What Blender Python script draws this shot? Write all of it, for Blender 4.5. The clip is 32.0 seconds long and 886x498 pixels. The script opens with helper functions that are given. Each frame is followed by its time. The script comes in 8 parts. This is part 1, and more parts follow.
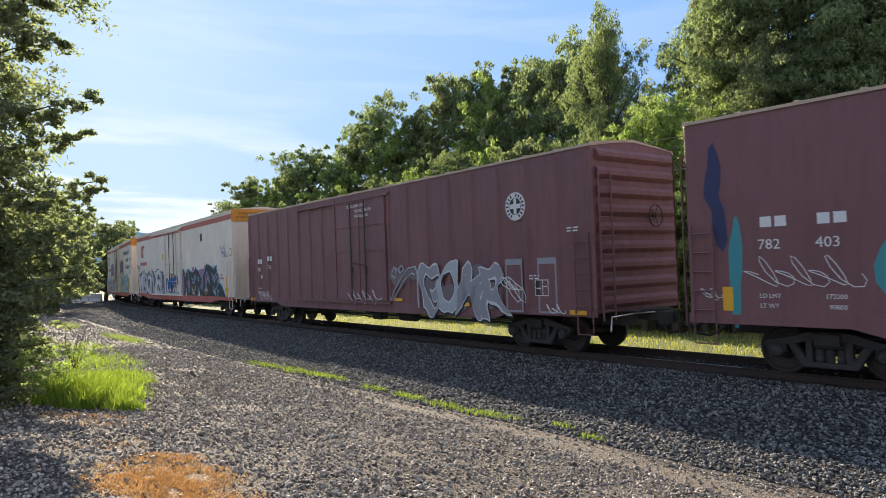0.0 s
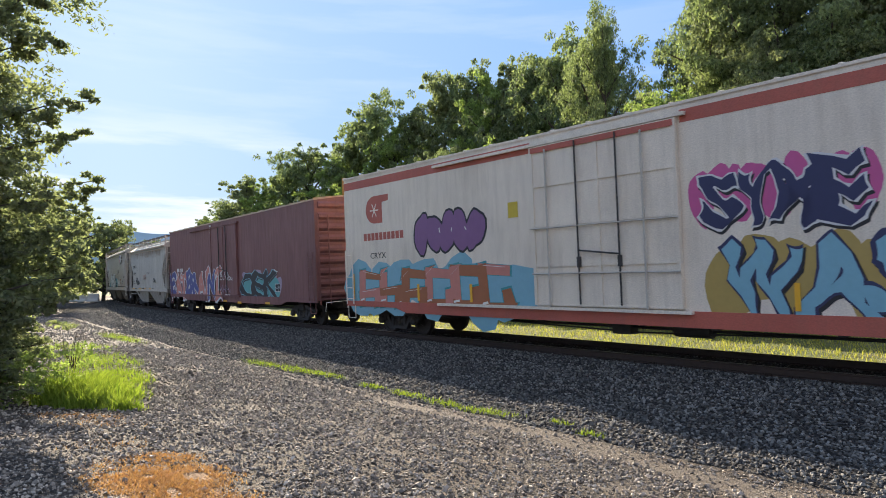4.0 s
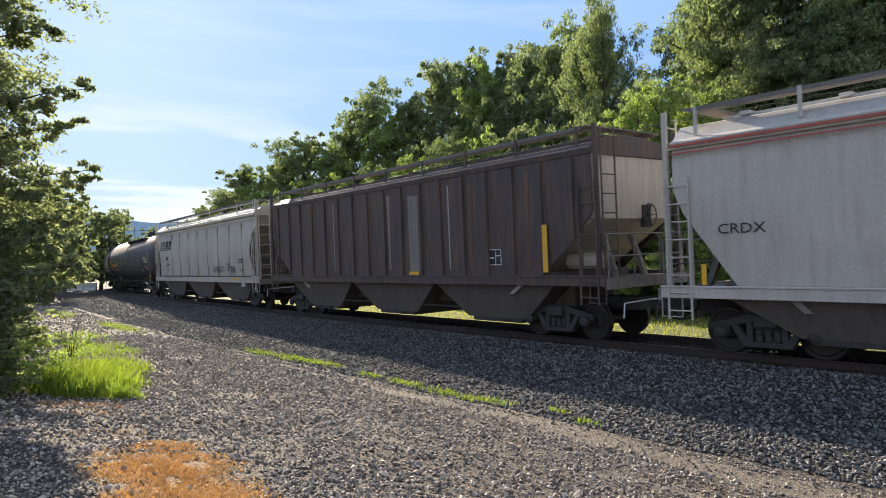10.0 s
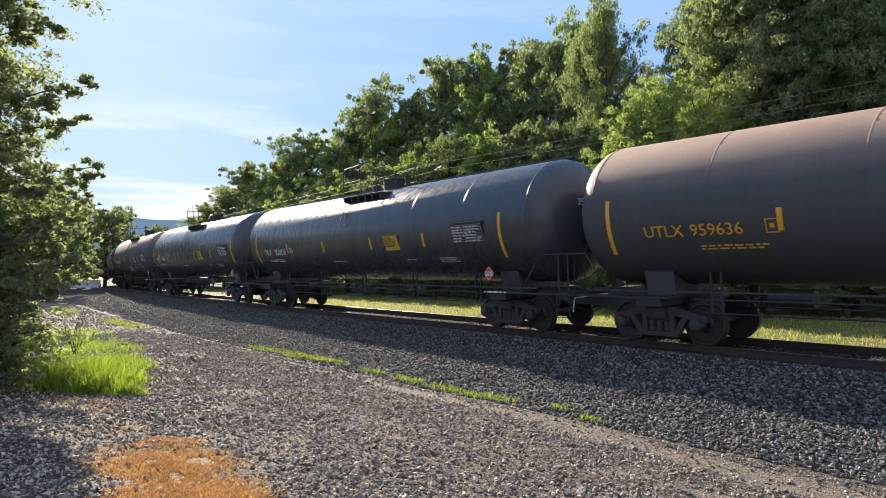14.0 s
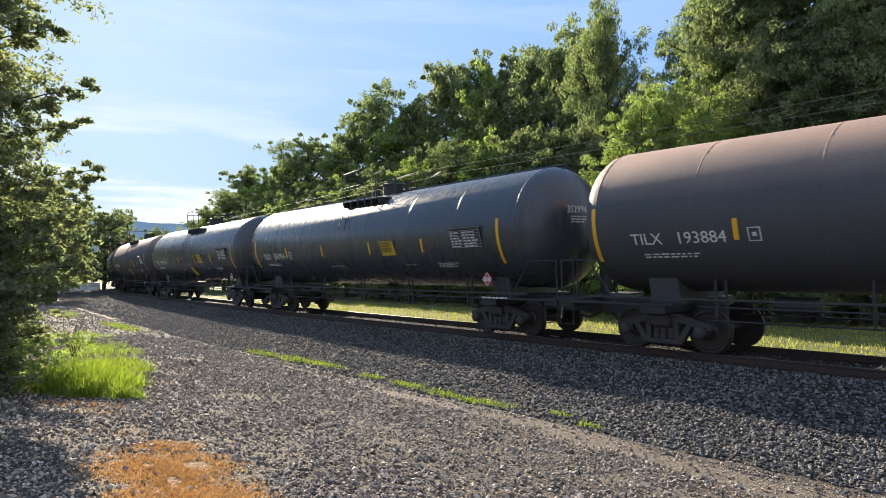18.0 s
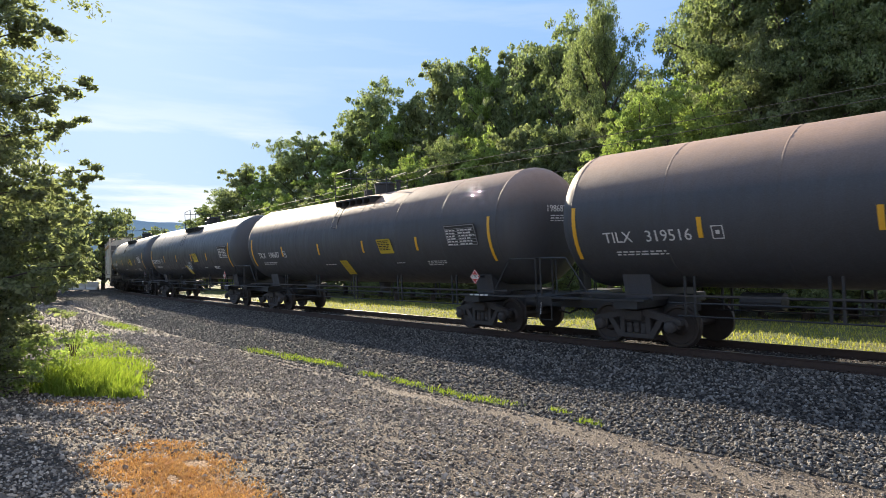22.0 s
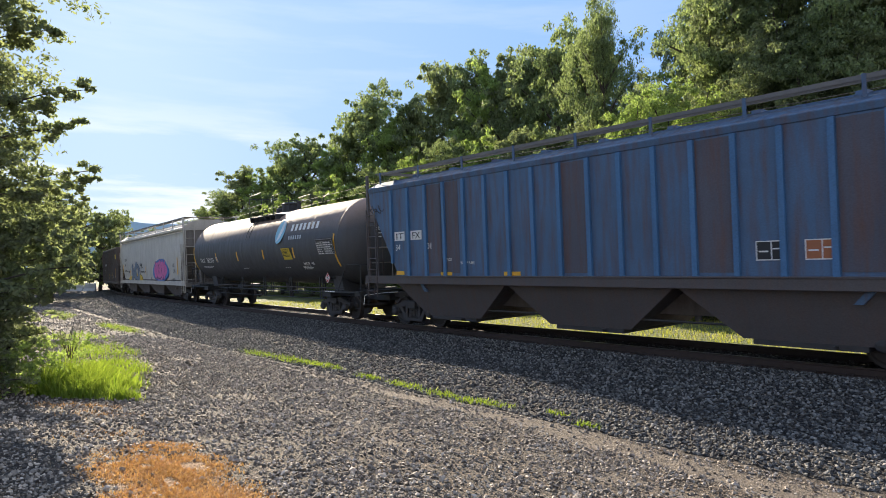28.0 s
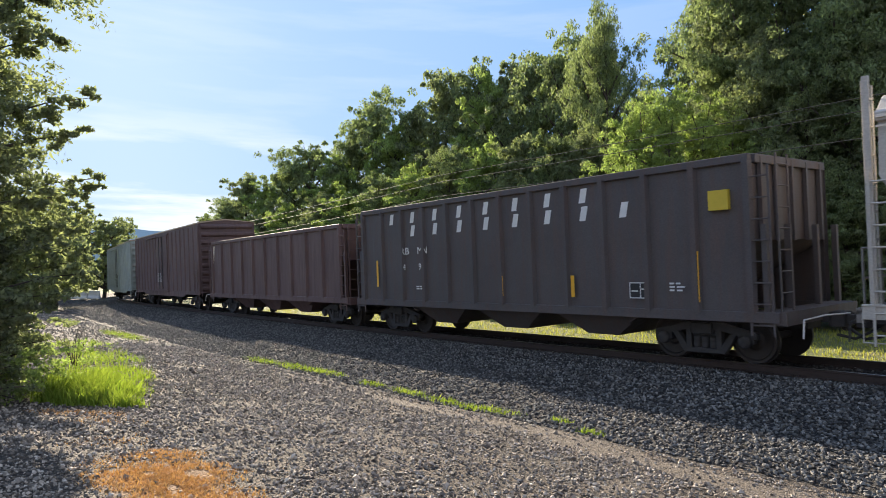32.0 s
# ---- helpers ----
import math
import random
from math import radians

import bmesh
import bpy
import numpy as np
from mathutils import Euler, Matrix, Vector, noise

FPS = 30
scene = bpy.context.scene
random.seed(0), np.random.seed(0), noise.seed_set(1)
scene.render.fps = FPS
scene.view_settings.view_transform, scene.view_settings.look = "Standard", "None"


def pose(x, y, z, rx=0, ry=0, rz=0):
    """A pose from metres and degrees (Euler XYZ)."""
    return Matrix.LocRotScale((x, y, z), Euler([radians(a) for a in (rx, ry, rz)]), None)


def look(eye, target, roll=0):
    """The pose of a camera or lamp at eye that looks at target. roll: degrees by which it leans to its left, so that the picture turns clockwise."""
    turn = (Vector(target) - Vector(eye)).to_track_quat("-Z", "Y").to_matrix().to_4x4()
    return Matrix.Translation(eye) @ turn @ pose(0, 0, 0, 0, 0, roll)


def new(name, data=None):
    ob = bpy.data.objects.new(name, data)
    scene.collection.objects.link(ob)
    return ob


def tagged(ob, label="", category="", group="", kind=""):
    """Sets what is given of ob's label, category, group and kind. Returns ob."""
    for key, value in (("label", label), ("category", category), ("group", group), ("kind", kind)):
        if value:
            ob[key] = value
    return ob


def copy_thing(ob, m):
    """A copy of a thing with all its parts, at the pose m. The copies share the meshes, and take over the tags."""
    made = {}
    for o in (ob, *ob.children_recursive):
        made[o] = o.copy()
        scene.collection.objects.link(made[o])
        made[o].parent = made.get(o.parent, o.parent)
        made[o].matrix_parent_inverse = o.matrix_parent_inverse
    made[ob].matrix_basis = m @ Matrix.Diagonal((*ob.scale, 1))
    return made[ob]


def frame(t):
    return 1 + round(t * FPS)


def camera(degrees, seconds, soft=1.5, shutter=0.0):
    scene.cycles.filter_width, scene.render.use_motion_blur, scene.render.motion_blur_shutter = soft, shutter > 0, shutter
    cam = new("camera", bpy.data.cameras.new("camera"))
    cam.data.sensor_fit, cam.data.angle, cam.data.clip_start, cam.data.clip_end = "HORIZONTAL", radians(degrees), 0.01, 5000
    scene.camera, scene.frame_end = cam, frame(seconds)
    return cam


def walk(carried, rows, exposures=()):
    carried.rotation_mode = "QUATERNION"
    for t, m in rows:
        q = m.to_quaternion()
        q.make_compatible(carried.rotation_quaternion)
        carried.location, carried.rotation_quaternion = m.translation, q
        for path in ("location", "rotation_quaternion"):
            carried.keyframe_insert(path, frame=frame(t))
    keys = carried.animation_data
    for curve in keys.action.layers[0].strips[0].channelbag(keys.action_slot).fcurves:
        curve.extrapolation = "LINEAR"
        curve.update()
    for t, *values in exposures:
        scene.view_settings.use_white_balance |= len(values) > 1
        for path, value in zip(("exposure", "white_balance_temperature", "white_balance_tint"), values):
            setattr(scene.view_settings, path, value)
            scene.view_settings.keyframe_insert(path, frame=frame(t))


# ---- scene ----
# ---------------------------------------------------------------- camera
cam = camera(65.9, 32.0, soft=0.6, shutter=0.06)
PATH = [
    (0, 93.27, -0.33, 0.37), (0.5, 93.24, -0.34, 0.35), (1, 93.15, -0.29, 0.30), (1.5, 93.09, -0.22, 0.25),
    (2, 93.06, -0.13, 0.21), (2.5, 93.17, -0.16, 0.27), (3, 93.22, -0.14, 0.30), (3.5, 93.17, -0.07, 0.27),
    (5.5, 92.87, 0.03, 0.04), (6, 92.77, 0.04, 0.14), (6.5, 92.67, -0.01, 0.17), (7, 92.65, 0.02, 0.13),
    (7.5, 92.60, -0.01, 0.04), (8, 92.49, -0.03, 0.02), (8.5, 92.43, -0.05, 0.01), (9, 92.35, 0.00, -0.00),
    (9.5, 92.25, 0.02, -0.03), (10, 92.17, 0.01, 0.01), (10.5, 92.13, -0.04, 0.08), (11, 92.09, -0.05, 0.16),
    (11.5, 92.10, -0.04, 0.16), (12, 92.11, -0.04, 0.09), (12.5, 92.15, -0.01, 0.02), (13, 92.12, 0.06, 0.06),
    (13.5, 91.99, 0.08, 0.13), (14, 91.90, 0.05, 0.25), (14.5, 91.84, -0.00, 0.31), (16.5, 92.30, -0.53, 0.26),
    (17, 92.32, -0.54, 0.18), (17.5, 92.34, -0.46, 0.19), (18, 92.35, -0.36, 0.21), (18.5, 92.41, -0.25, 0.19),
    (19, 92.39, -0.11, 0.14), (19.5, 92.29, -0.13, 0.14), (20, 92.28, -0.17, 0.12), (20.5, 92.24, -0.20, 0.18),
    (21, 92.21, -0.17, 0.15), (21.5, 92.21, -0.14, 0.14), (22, 92.16, -0.11, 0.13), (22.5, 92.11, -0.12, 0.15),
    (23, 92.07, -0.13, 0.22), (23.5, 92.01, -0.10, 0.22), (24, 91.99, -0.09, 0.15), (24.5, 92.01, -0.05, 0.14),
    (25, 92.06, -0.01, 0.08), (25.5, 92.08, -0.02, 0.01), (27.5, 92.33, -0.17, -0.03), (28, 92.35, -0.22, -0.03),
    (28.5, 92.35, -0.23, 0.05), (29, 92.38, -0.21, 0.26), (29.5, 92.46, -0.13, 0.36), (30, 92.59, -0.06, 0.37),
    (30.5, 92.70, -0.07, 0.36), (31, 92.84, -0.06, 0.32), (31.5, 92.92, -0.07, 0.30), (32, 92.92, -0.14, 0.26),
]
EYE = (0.0, 0.0, 1.55)
walk(cam, [(t, pose(*EYE, rx, ry, rz)) for t, rx, ry, rz in PATH])

# ---------------------------------------------------------------- daylight
SUN_AZ, SUN_EL = radians(-26.5), radians(20.5)   # azimuth from +y towards +x
world = bpy.data.worlds.new("sky")
scene.world = world
world.use_nodes = True
wn = world.node_tree
wn.nodes.clear()
w_out = wn.nodes.new("ShaderNodeOutputWorld")
w_bg = wn.nodes.new("ShaderNodeBackground")
w_sky = wn.nodes.new("ShaderNodeTexSky")
w_sky.sky_type = "NISHITA"
w_sky.sun_disc = False
w_sky.sun_elevation = SUN_EL
w_sky.sun_rotation = SUN_AZ
w_sky.air_density, w_sky.dust_density, w_sky.ozone_density = 1.0, 0.7, 2.5
w_bg.inputs["Strength"].default_value = 0.085
# thin high cloud in the real sky: streaks low over the hills
w_co = wn.nodes.new("ShaderNodeTexCoord")
w_map = wn.nodes.new("ShaderNodeMapping")
w_map.inputs["Scale"].default_value = (1.6, 1.6, 13.0)
w_map.inputs["Rotation"].default_value = (0.0, 0.16, 0.0)
w_noise = wn.nodes.new("ShaderNodeTexNoise")
w_noise.inputs["Scale"].default_value = 2.1
w_noise.inputs["Detail"].default_value = 6
w_noise.inputs["Roughness"].default_value = 0.55
w_ramp = wn.nodes.new("ShaderNodeValToRGB")
w_ramp.color_ramp.elements[0].position, w_ramp.color_ramp.elements[1].position = 0.47, 0.62
w_mix = wn.nodes.new("ShaderNodeMix")
w_mix.data_type = "RGBA"
w_mix.inputs["B"].default_value = (4.6, 4.7, 4.85, 1)
w_mul = wn.nodes.new("ShaderNodeMath")
w_mul.operation = "MULTIPLY"
w_mul.inputs[1].default_value = 0.85
wn.links.new(w_co.outputs["Generated"], w_map.inputs["Vector"])
wn.links.new(w_map.outputs["Vector"], w_noise.inputs["Vector"])
wn.links.new(w_noise.outputs["Fac"], w_ramp.inputs["Fac"])
w_sep = wn.nodes.new("ShaderNodeSeparateXYZ")
w_low = wn.nodes.new("ShaderNodeMapRange")
w_low.inputs["From Min"].default_value, w_low.inputs["From Max"].default_value = 0.24, 0.10
w_low.inputs["To Min"].default_value, w_low.inputs["To Max"].default_value = 0.12, 1.0
w_band = wn.nodes.new("ShaderNodeMath")
w_band.operation = "MULTIPLY"
wn.links.new(w_co.outputs["Generated"], w_sep.inputs["Vector"])
wn.links.new(w_sep.outputs["Z"], w_low.inputs["Value"])
wn.links.new(w_ramp.outputs["Color"], w_band.inputs[0])
wn.links.new(w_low.outputs["Result"], w_band.inputs[1])
wn.links.new(w_band.outputs["Value"], w_mul.inputs[0])
wn.links.new(w_mul.outputs["Value"], w_mix.inputs["Factor"])
w_haze = wn.nodes.new("ShaderNodeMix")
w_haze.data_type = "RGBA"
w_haze.inputs["Factor"].default_value = 0.95
# whiter towards the sun, bluer aside; unseen rear sky raised as fill light
w_dot = wn.nodes.new("ShaderNodeVectorMath")
w_dot.operation = "DOT_PRODUCT"
w_dot.inputs[1].default_value = (math.sin(SUN_AZ) * math.cos(SUN_EL), math.cos(SUN_AZ) * math.cos(SUN_EL), math.sin(SUN_EL))
w_tone = wn.nodes.new("ShaderNodeValToRGB")
w_tone.color_ramp.interpolation = "EASE"
w_tone.color_ramp.elements.new(0.6)
for w_el, (w_at, w_col) in zip(w_tone.color_ramp.elements, ((0.0, (0.56, 0.67, 0.92)), (0.6, (0.26, 0.51, 1.04)), (1.0, (0.42, 0.65, 1.02)))):
    w_el.position, w_el.color = w_at, (*w_col, 1)
w_lift = wn.nodes.new("ShaderNodeVectorMath")
w_lift.operation = "SCALE"
w_lift.inputs["Scale"].default_value = 3.9
wn.links.new(w_co.outputs["Generated"], w_dot.inputs[0])
wn.links.new(w_dot.outputs["Value"], w_tone.inputs["Fac"])
wn.links.new(w_tone.outputs["Color"], w_lift.inputs[0])
wn.links.new(w_lift.outputs["Vector"], w_haze.inputs["B"])
wn.links.new(w_sky.outputs["Color"], w_haze.inputs["A"])
wn.links.new(w_haze.outputs["Result"], w_mix.inputs["A"])
wn.links.new(w_mix.outputs["Result"], w_bg.inputs["Color"])
wn.links.new(w_bg.outputs["Background"], w_out.inputs["Surface"])
sun_data = bpy.data.lights.new("sun", "SUN")
sun_data.energy, sun_data.angle, sun_data.color = 5.0, radians(0.6), (1.0, 0.86, 0.67)
sun = new("sun", sun_data)
sun_dir = Vector((math.sin(SUN_AZ) * math.cos(SUN_EL), math.cos(SUN_AZ) * math.cos(SUN_EL), math.sin(SUN_EL)))
sun.matrix_world = look(sun_dir * 60, (0, 0, 0))
scene.view_settings.exposure = 1.58

# ---------------------------------------------------------------- materials


def shader(name):
    m = bpy.data.materials.new(name)
    m.use_nodes = True
    nt = m.node_tree
    return m, nt, nt.nodes["Principled BSDF"], nt.nodes["Material Output"]


def link(nt, a, b):
    nt.links.new(a, b)


def tex(nt, kind, scale, detail=4.0, rough=0.6, vec=None):
    n = nt.nodes.new("ShaderNodeTex" + kind)
    n.inputs["Scale"].default_value = scale
    if kind == "Noise":
        n.inputs["Detail"].default_value = detail
        n.inputs["Roughness"].default_value = rough
    if vec is not None:
        link(nt, vec, n.inputs["Vector"])
    return n


def coords(nt, scale=(1, 1, 1), which="Object"):
    c = nt.nodes.new("ShaderNodeTexCoord")
    m = nt.nodes.new("ShaderNodeMapping")
    m.inputs["Scale"].default_value = scale
    link(nt, c.outputs[which], m.inputs["Vector"])
    return m.outputs["Vector"]


def ramp(nt, fac, stops):
    r = nt.nodes.new("ShaderNodeValToRGB")
    els = r.color_ramp.elements
    while len(els) < len(stops):
        els.new(0.5)
    for e, (p, c) in zip(els, stops):
        e.position, e.color = p, (*c, 1)
    link(nt, fac, r.inputs["Fac"])
    return r.outputs["Color"]


def mixed(nt, fac, a, b, mode="MIX"):
    m = nt.nodes.new("ShaderNodeMix")
    m.data_type, m.blend_type = "RGBA", mode
    for sock, v in (("Factor", fac), ("A", a), ("B", b)):
        if isinstance(v, (int, float)):
            m.inputs[sock].default_value = v
        elif isinstance(v, tuple):
            m.inputs[sock].default_value = (*v, 1)
        else:
            link(nt, v, m.inputs[sock])
    return m.outputs["Result"]


def bumped(nt, bsdf, height, strength=0.3, distance=0.02):
    b = nt.nodes.new("ShaderNodeBump")
    b.inputs["Strength"].default_value, b.inputs["Distance"].default_value = strength, distance
    link(nt, height, b.inputs["Height"])
    link(nt, b.outputs["Normal"], bsdf.inputs["Normal"])


def paint(name, col, dirt=(0.06, 0.05, 0.045), amount=0.45, rough=0.55, streak=True, metal=0.0, sunlit_dust=None, dents=0.12):
    """Weathered car paint: vertical run-down streaks, fine dust, patchy fading."""
    m, nt, b, _ = shader(name)
    v1 = coords(nt, (2.2, 2.2, 0.22) if streak else (1, 1, 1))
    n1 = tex(nt, "Noise", 2.6, 6, 0.65, v1)
    n2 = tex(nt, "Noise", 0.55, 5, 0.6, coords(nt))
    n3 = tex(nt, "Noise", 38, 3, 0.6, coords(nt))
    f1 = ramp(nt, n1.outputs["Fac"], [(0.45, (0, 0, 0)), (0.78, (1, 1, 1))])
    sc = nt.nodes.new("ShaderNodeMath")
    sc.operation = "MULTIPLY"
    sc.inputs[1].default_value = amount
    link(nt, f1, sc.inputs[0])
    lighter = tuple(min(1, c * 1.22 + 0.012) for c in col)
    darker = tuple(c * 0.72 for c in col)
    base = mixed(nt, n2.outputs["Fac"], darker, lighter)
    base = mixed(nt, sc.outputs["Value"], base, dirt)
    if sunlit_dust:
        # dust on the upper surfaces, with brown sunlight painted in by the normal
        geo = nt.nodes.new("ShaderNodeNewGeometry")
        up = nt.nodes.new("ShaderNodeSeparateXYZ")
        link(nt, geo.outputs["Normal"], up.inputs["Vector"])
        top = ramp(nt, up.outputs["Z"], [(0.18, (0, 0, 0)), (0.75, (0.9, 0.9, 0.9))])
        base = mixed(nt, mixed(nt, 1.0, top, ramp(nt, n2.outputs["Fac"], [(0.3, (0.6, 0.6, 0.6)), (0.7, (1, 1, 1))]), "MULTIPLY"), base, sunlit_dust)
    fine = ramp(nt, n3.outputs["Fac"], [(0.3, (0.82, 0.82, 0.82)), (0.7, (1.12, 1.12, 1.12))])
    base = mixed(nt, 1.0, base, fine, "MULTIPLY")
    link(nt, base, b.inputs["Base Color"])
    rr = ramp(nt, n1.outputs["Fac"], [(0.3, (rough - 0.1,) * 3), (0.8, (min(1, rough + 0.25),) * 3)])
    link(nt, rr, b.inputs["Roughness"])
    b.inputs["Metallic"].default_value = metal
    bumped(nt, b, n2.outputs["Fac"], dents, 0.03)
    return m


def plain(name, col, rough=0.6, metal=0.0, vary=0.25, scale=9.0, bump=0.15):
    m, nt, b, _ = shader(name)
    n = tex(nt, "Noise", scale, 5, 0.62, coords(nt))
    c = mixed(nt, n.outputs["Fac"], tuple(x * (1 - vary) for x in col), tuple(min(1, x * (1 + vary)) for x in col))
    link(nt, c, b.inputs["Base Color"])
    b.inputs["Roughness"].default_value, b.inputs["Metallic"].default_value = rough, metal
    if bump:
        bumped(nt, b, n.outputs["Fac"], bump, 0.01)
    return m


def foliage(name, dark, light, trans=0.35):
    m, nt, b, out = shader(name)
    geo = nt.nodes.new("ShaderNodeNewGeometry")
    n = tex(nt, "Noise", 0.5, 3, 0.6, coords(nt))
    a = mixed(nt, geo.outputs["Random Per Island"], dark, light)
    a = mixed(nt, n.outputs["Fac"], mixed(nt, 1.0, a, (0.72, 0.75, 0.7), "MULTIPLY"), a)
    link(nt, a, b.inputs["Base Color"])
    b.inputs["Roughness"].default_value = 0.75
    b.inputs["Specular IOR Level"].default_value = 0.25
    t = nt.nodes.new("ShaderNodeBsdfTranslucent")
    tint = mixed(nt, 1.0, a, (1.15, 1.22, 0.75), "MULTIPLY")
    link(nt, tint, t.inputs["Color"])
    mx = nt.nodes.new("ShaderNodeMixShader")
    mx.inputs["Fac"].default_value = trans
    link(nt, b.outputs["BSDF"], mx.inputs[1])
    link(nt, t.outputs["BSDF"], mx.inputs[2])
    link(nt, mx.outputs["Shader"], out.inputs["Surface"])
    return m


def ground_material():
    """Crushed stone, ballast, dry dirt, scorched weeds and grass, by zones stored on the ground."""
    m, nt, b, _ = shader("ground")
    att = nt.nodes.new("ShaderNodeAttribute")
    att.attribute_name = "zone"
    sep = nt.nodes.new("ShaderNodeSeparateColor")
    link(nt, att.outputs["Color"], sep.inputs["Color"])
    co = coords(nt)
    vor = tex(nt, "Voronoi", 19, vec=co)
    vor2 = tex(nt, "Voronoi", 58, vec=co)
    big = tex(nt, "Noise", 0.7, 6, 0.6, co)
    mid = tex(nt, "Noise", 6, 6, 0.65, co)
    grit = tex(nt, "Noise", 90, 4, 0.7, co)
    stone = ramp(nt, vor.outputs["Color"], [(0.0, (0.06, 0.048, 0.038)), (0.5, (0.22, 0.175, 0.14)), (1.0, (0.48, 0.40, 0.325))])
    small = ramp(nt, vor2.outputs["Color"], [(0.0, (0.06, 0.048, 0.04)), (1.0, (0.33, 0.275, 0.225))])
    lot = mixed(nt, ramp(nt, mid.outputs["Fac"], [(0.5, (0, 0, 0)), (0.62, (0.8, 0.8, 0.8))]), small, stone)
    lot = mixed(nt, ramp(nt, big.outputs["Fac"], [(0.55, (0, 0, 0)), (0.8, (0.4, 0.4, 0.4))]), lot, (0.15, 0.12, 0.095))
    # shade between stones, painted as a dark ramp at the cell borders
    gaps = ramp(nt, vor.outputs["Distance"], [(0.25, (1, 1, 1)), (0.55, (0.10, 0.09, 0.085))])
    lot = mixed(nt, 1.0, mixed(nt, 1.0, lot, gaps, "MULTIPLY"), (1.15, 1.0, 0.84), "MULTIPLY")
    lot = mixed(nt, ramp(nt, big.outputs["Fac"], [(0.42, (0.15, 0.15, 0.15)), (0.62, (0.7, 0.7, 0.7))]), lot, mixed(nt, grit.outputs["Fac"], (0.05, 0.041, 0.033), (0.15, 0.122, 0.094)))
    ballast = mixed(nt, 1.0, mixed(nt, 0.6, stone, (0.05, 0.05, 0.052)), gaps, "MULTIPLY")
    dirt = mixed(nt, grit.outputs["Fac"], (0.09, 0.072, 0.054), (0.215, 0.172, 0.13))
    dirt = mixed(nt, ramp(nt, vor2.outputs["Color"], [(0.55, (0, 0, 0)), (0.75, (0.7, 0.7, 0.7))]), dirt, small)
    grass = mixed(nt, mid.outputs["Fac"], (0.07, 0.10, 0.02), (0.20, 0.22, 0.06))
    grass = mixed(nt, ramp(nt, big.outputs["Fac"], [(0.45, (0, 0, 0)), (0.7, (0.7, 0.7, 0.7))]), grass, (0.30, 0.25, 0.10))
    dry = mixed(nt, grit.outputs["Fac"], (0.17, 0.095, 0.045), (0.36, 0.20, 0.09))
    # ragged zone borders
    def edge(sock, lo=0.35, hi=0.65):
        add = nt.nodes.new("ShaderNodeMath")
        add.operation = "MULTIPLY_ADD"
        add.inputs[1].default_value, add.inputs[2].default_value = 0.9, -0.45
        link(nt, mid.outputs["Fac"], add.inputs[0])
        s = nt.nodes.new("ShaderNodeMath")
        s.operation = "ADD"
        link(nt, sock, s.inputs[0])
        link(nt, add.outputs["Value"], s.inputs[1])
        return ramp(nt, s.outputs["Value"], [(lo, (0, 0, 0)), (hi, (1, 1, 1))])
    c = mixed(nt, edge(sep.outputs["Red"]), lot, ballast)
    c = mixed(nt, edge(sep.outputs["Blue"]), c, dirt)
    c = mixed(nt, edge(sep.outputs["Green"]), c, grass)
    c = mixed(nt, edge(att.outputs["Alpha"]), c, dry)
    link(nt, c, b.inputs["Base Color"])
    b.inputs["Roughness"].default_value = 0.92
    add = nt.nodes.new("ShaderNodeMath")
    add.operation = "ADD"
    link(nt, vor.outputs["Distance"], add.inputs[0])
    link(nt, vor2.outputs["Distance"], add.inputs[1])
    bumped(nt, b, add.outputs["Value"], 1.0, 0.045)
    return m


def stone_material(name, dark, light):
    m, nt, b, _ = shader(name)
    geo = nt.nodes.new("ShaderNodeNewGeometry")
    n = tex(nt, "Noise", 30, 4, 0.7, coords(nt))
    c = ramp(nt, geo.outputs["Random Per Island"], [(0, dark), (0.6, tuple(a * 0.6 + d * 0.4 for a, d in zip(dark, light))), (1, light)])
    c = mixed(nt, 0.5, c, ramp(nt, n.outputs["Fac"], [(0.3, (0.6, 0.6, 0.6)), (0.7, (1.3, 1.3, 1.3))]), "MULTIPLY")
    link(nt, c, b.inputs["Base Color"])
    b.inputs["Roughness"].default_value = 0.85
    bumped(nt, b, n.outputs["Fac"], 0.4, 0.01)
    return m


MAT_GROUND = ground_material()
MAT_STONE = stone_material("crushed stone", (0.07, 0.059, 0.049), (0.62, 0.525, 0.42))
MAT_BALLAST = stone_material("ballast stone", (0.022, 0.022, 0.023), (0.25, 0.235, 0.21))
MAT_LEAF = foliage("leaf green", (0.12, 0.15, 0.085), (0.33, 0.385, 0.20), 0.5)
MAT_LEAF_B = foliage("leaf bright", (0.19, 0.25, 0.095), (0.42, 0.51, 0.18), 0.55)
MAT_LEAF_C = foliage("leaf olive", (0.15, 0.175, 0.11), (0.35, 0.385, 0.215), 0.5)
MAT_LEAF_LOT = foliage("lot tree leaf", (0.16, 0.18, 0.13), (0.36, 0.39, 0.23), 0.55)
MAT_BLADE = foliage("grass blade", (0.16, 0.24, 0.03), (0.36, 0.42, 0.08), 0.5)
MAT_MEADOW = foliage("meadow blade", (0.27, 0.29, 0.05), (0.55, 0.50, 0.14), 0.4)
MAT_DRY = foliage("dry weed", (0.42, 0.20, 0.085), (0.78, 0.45, 0.22), 0.25)
MAT_BARK = plain("bark", (0.07, 0.055, 0.045), 0.9, 0, 0.4, 14, 0.6)
MAT_RAIL = plain("rusty rail steel", (0.055, 0.036, 0.028), 0.75, 0.2, 0.35, 12)
MAT_RAILTOP = plain("polished rail head", (0.5, 0.48, 0.46), 0.28, 1.0, 0.12, 20, 0.05)
MAT_TIE = plain("creosoted timber", (0.06, 0.045, 0.035), 0.9, 0, 0.4, 10, 0.5)
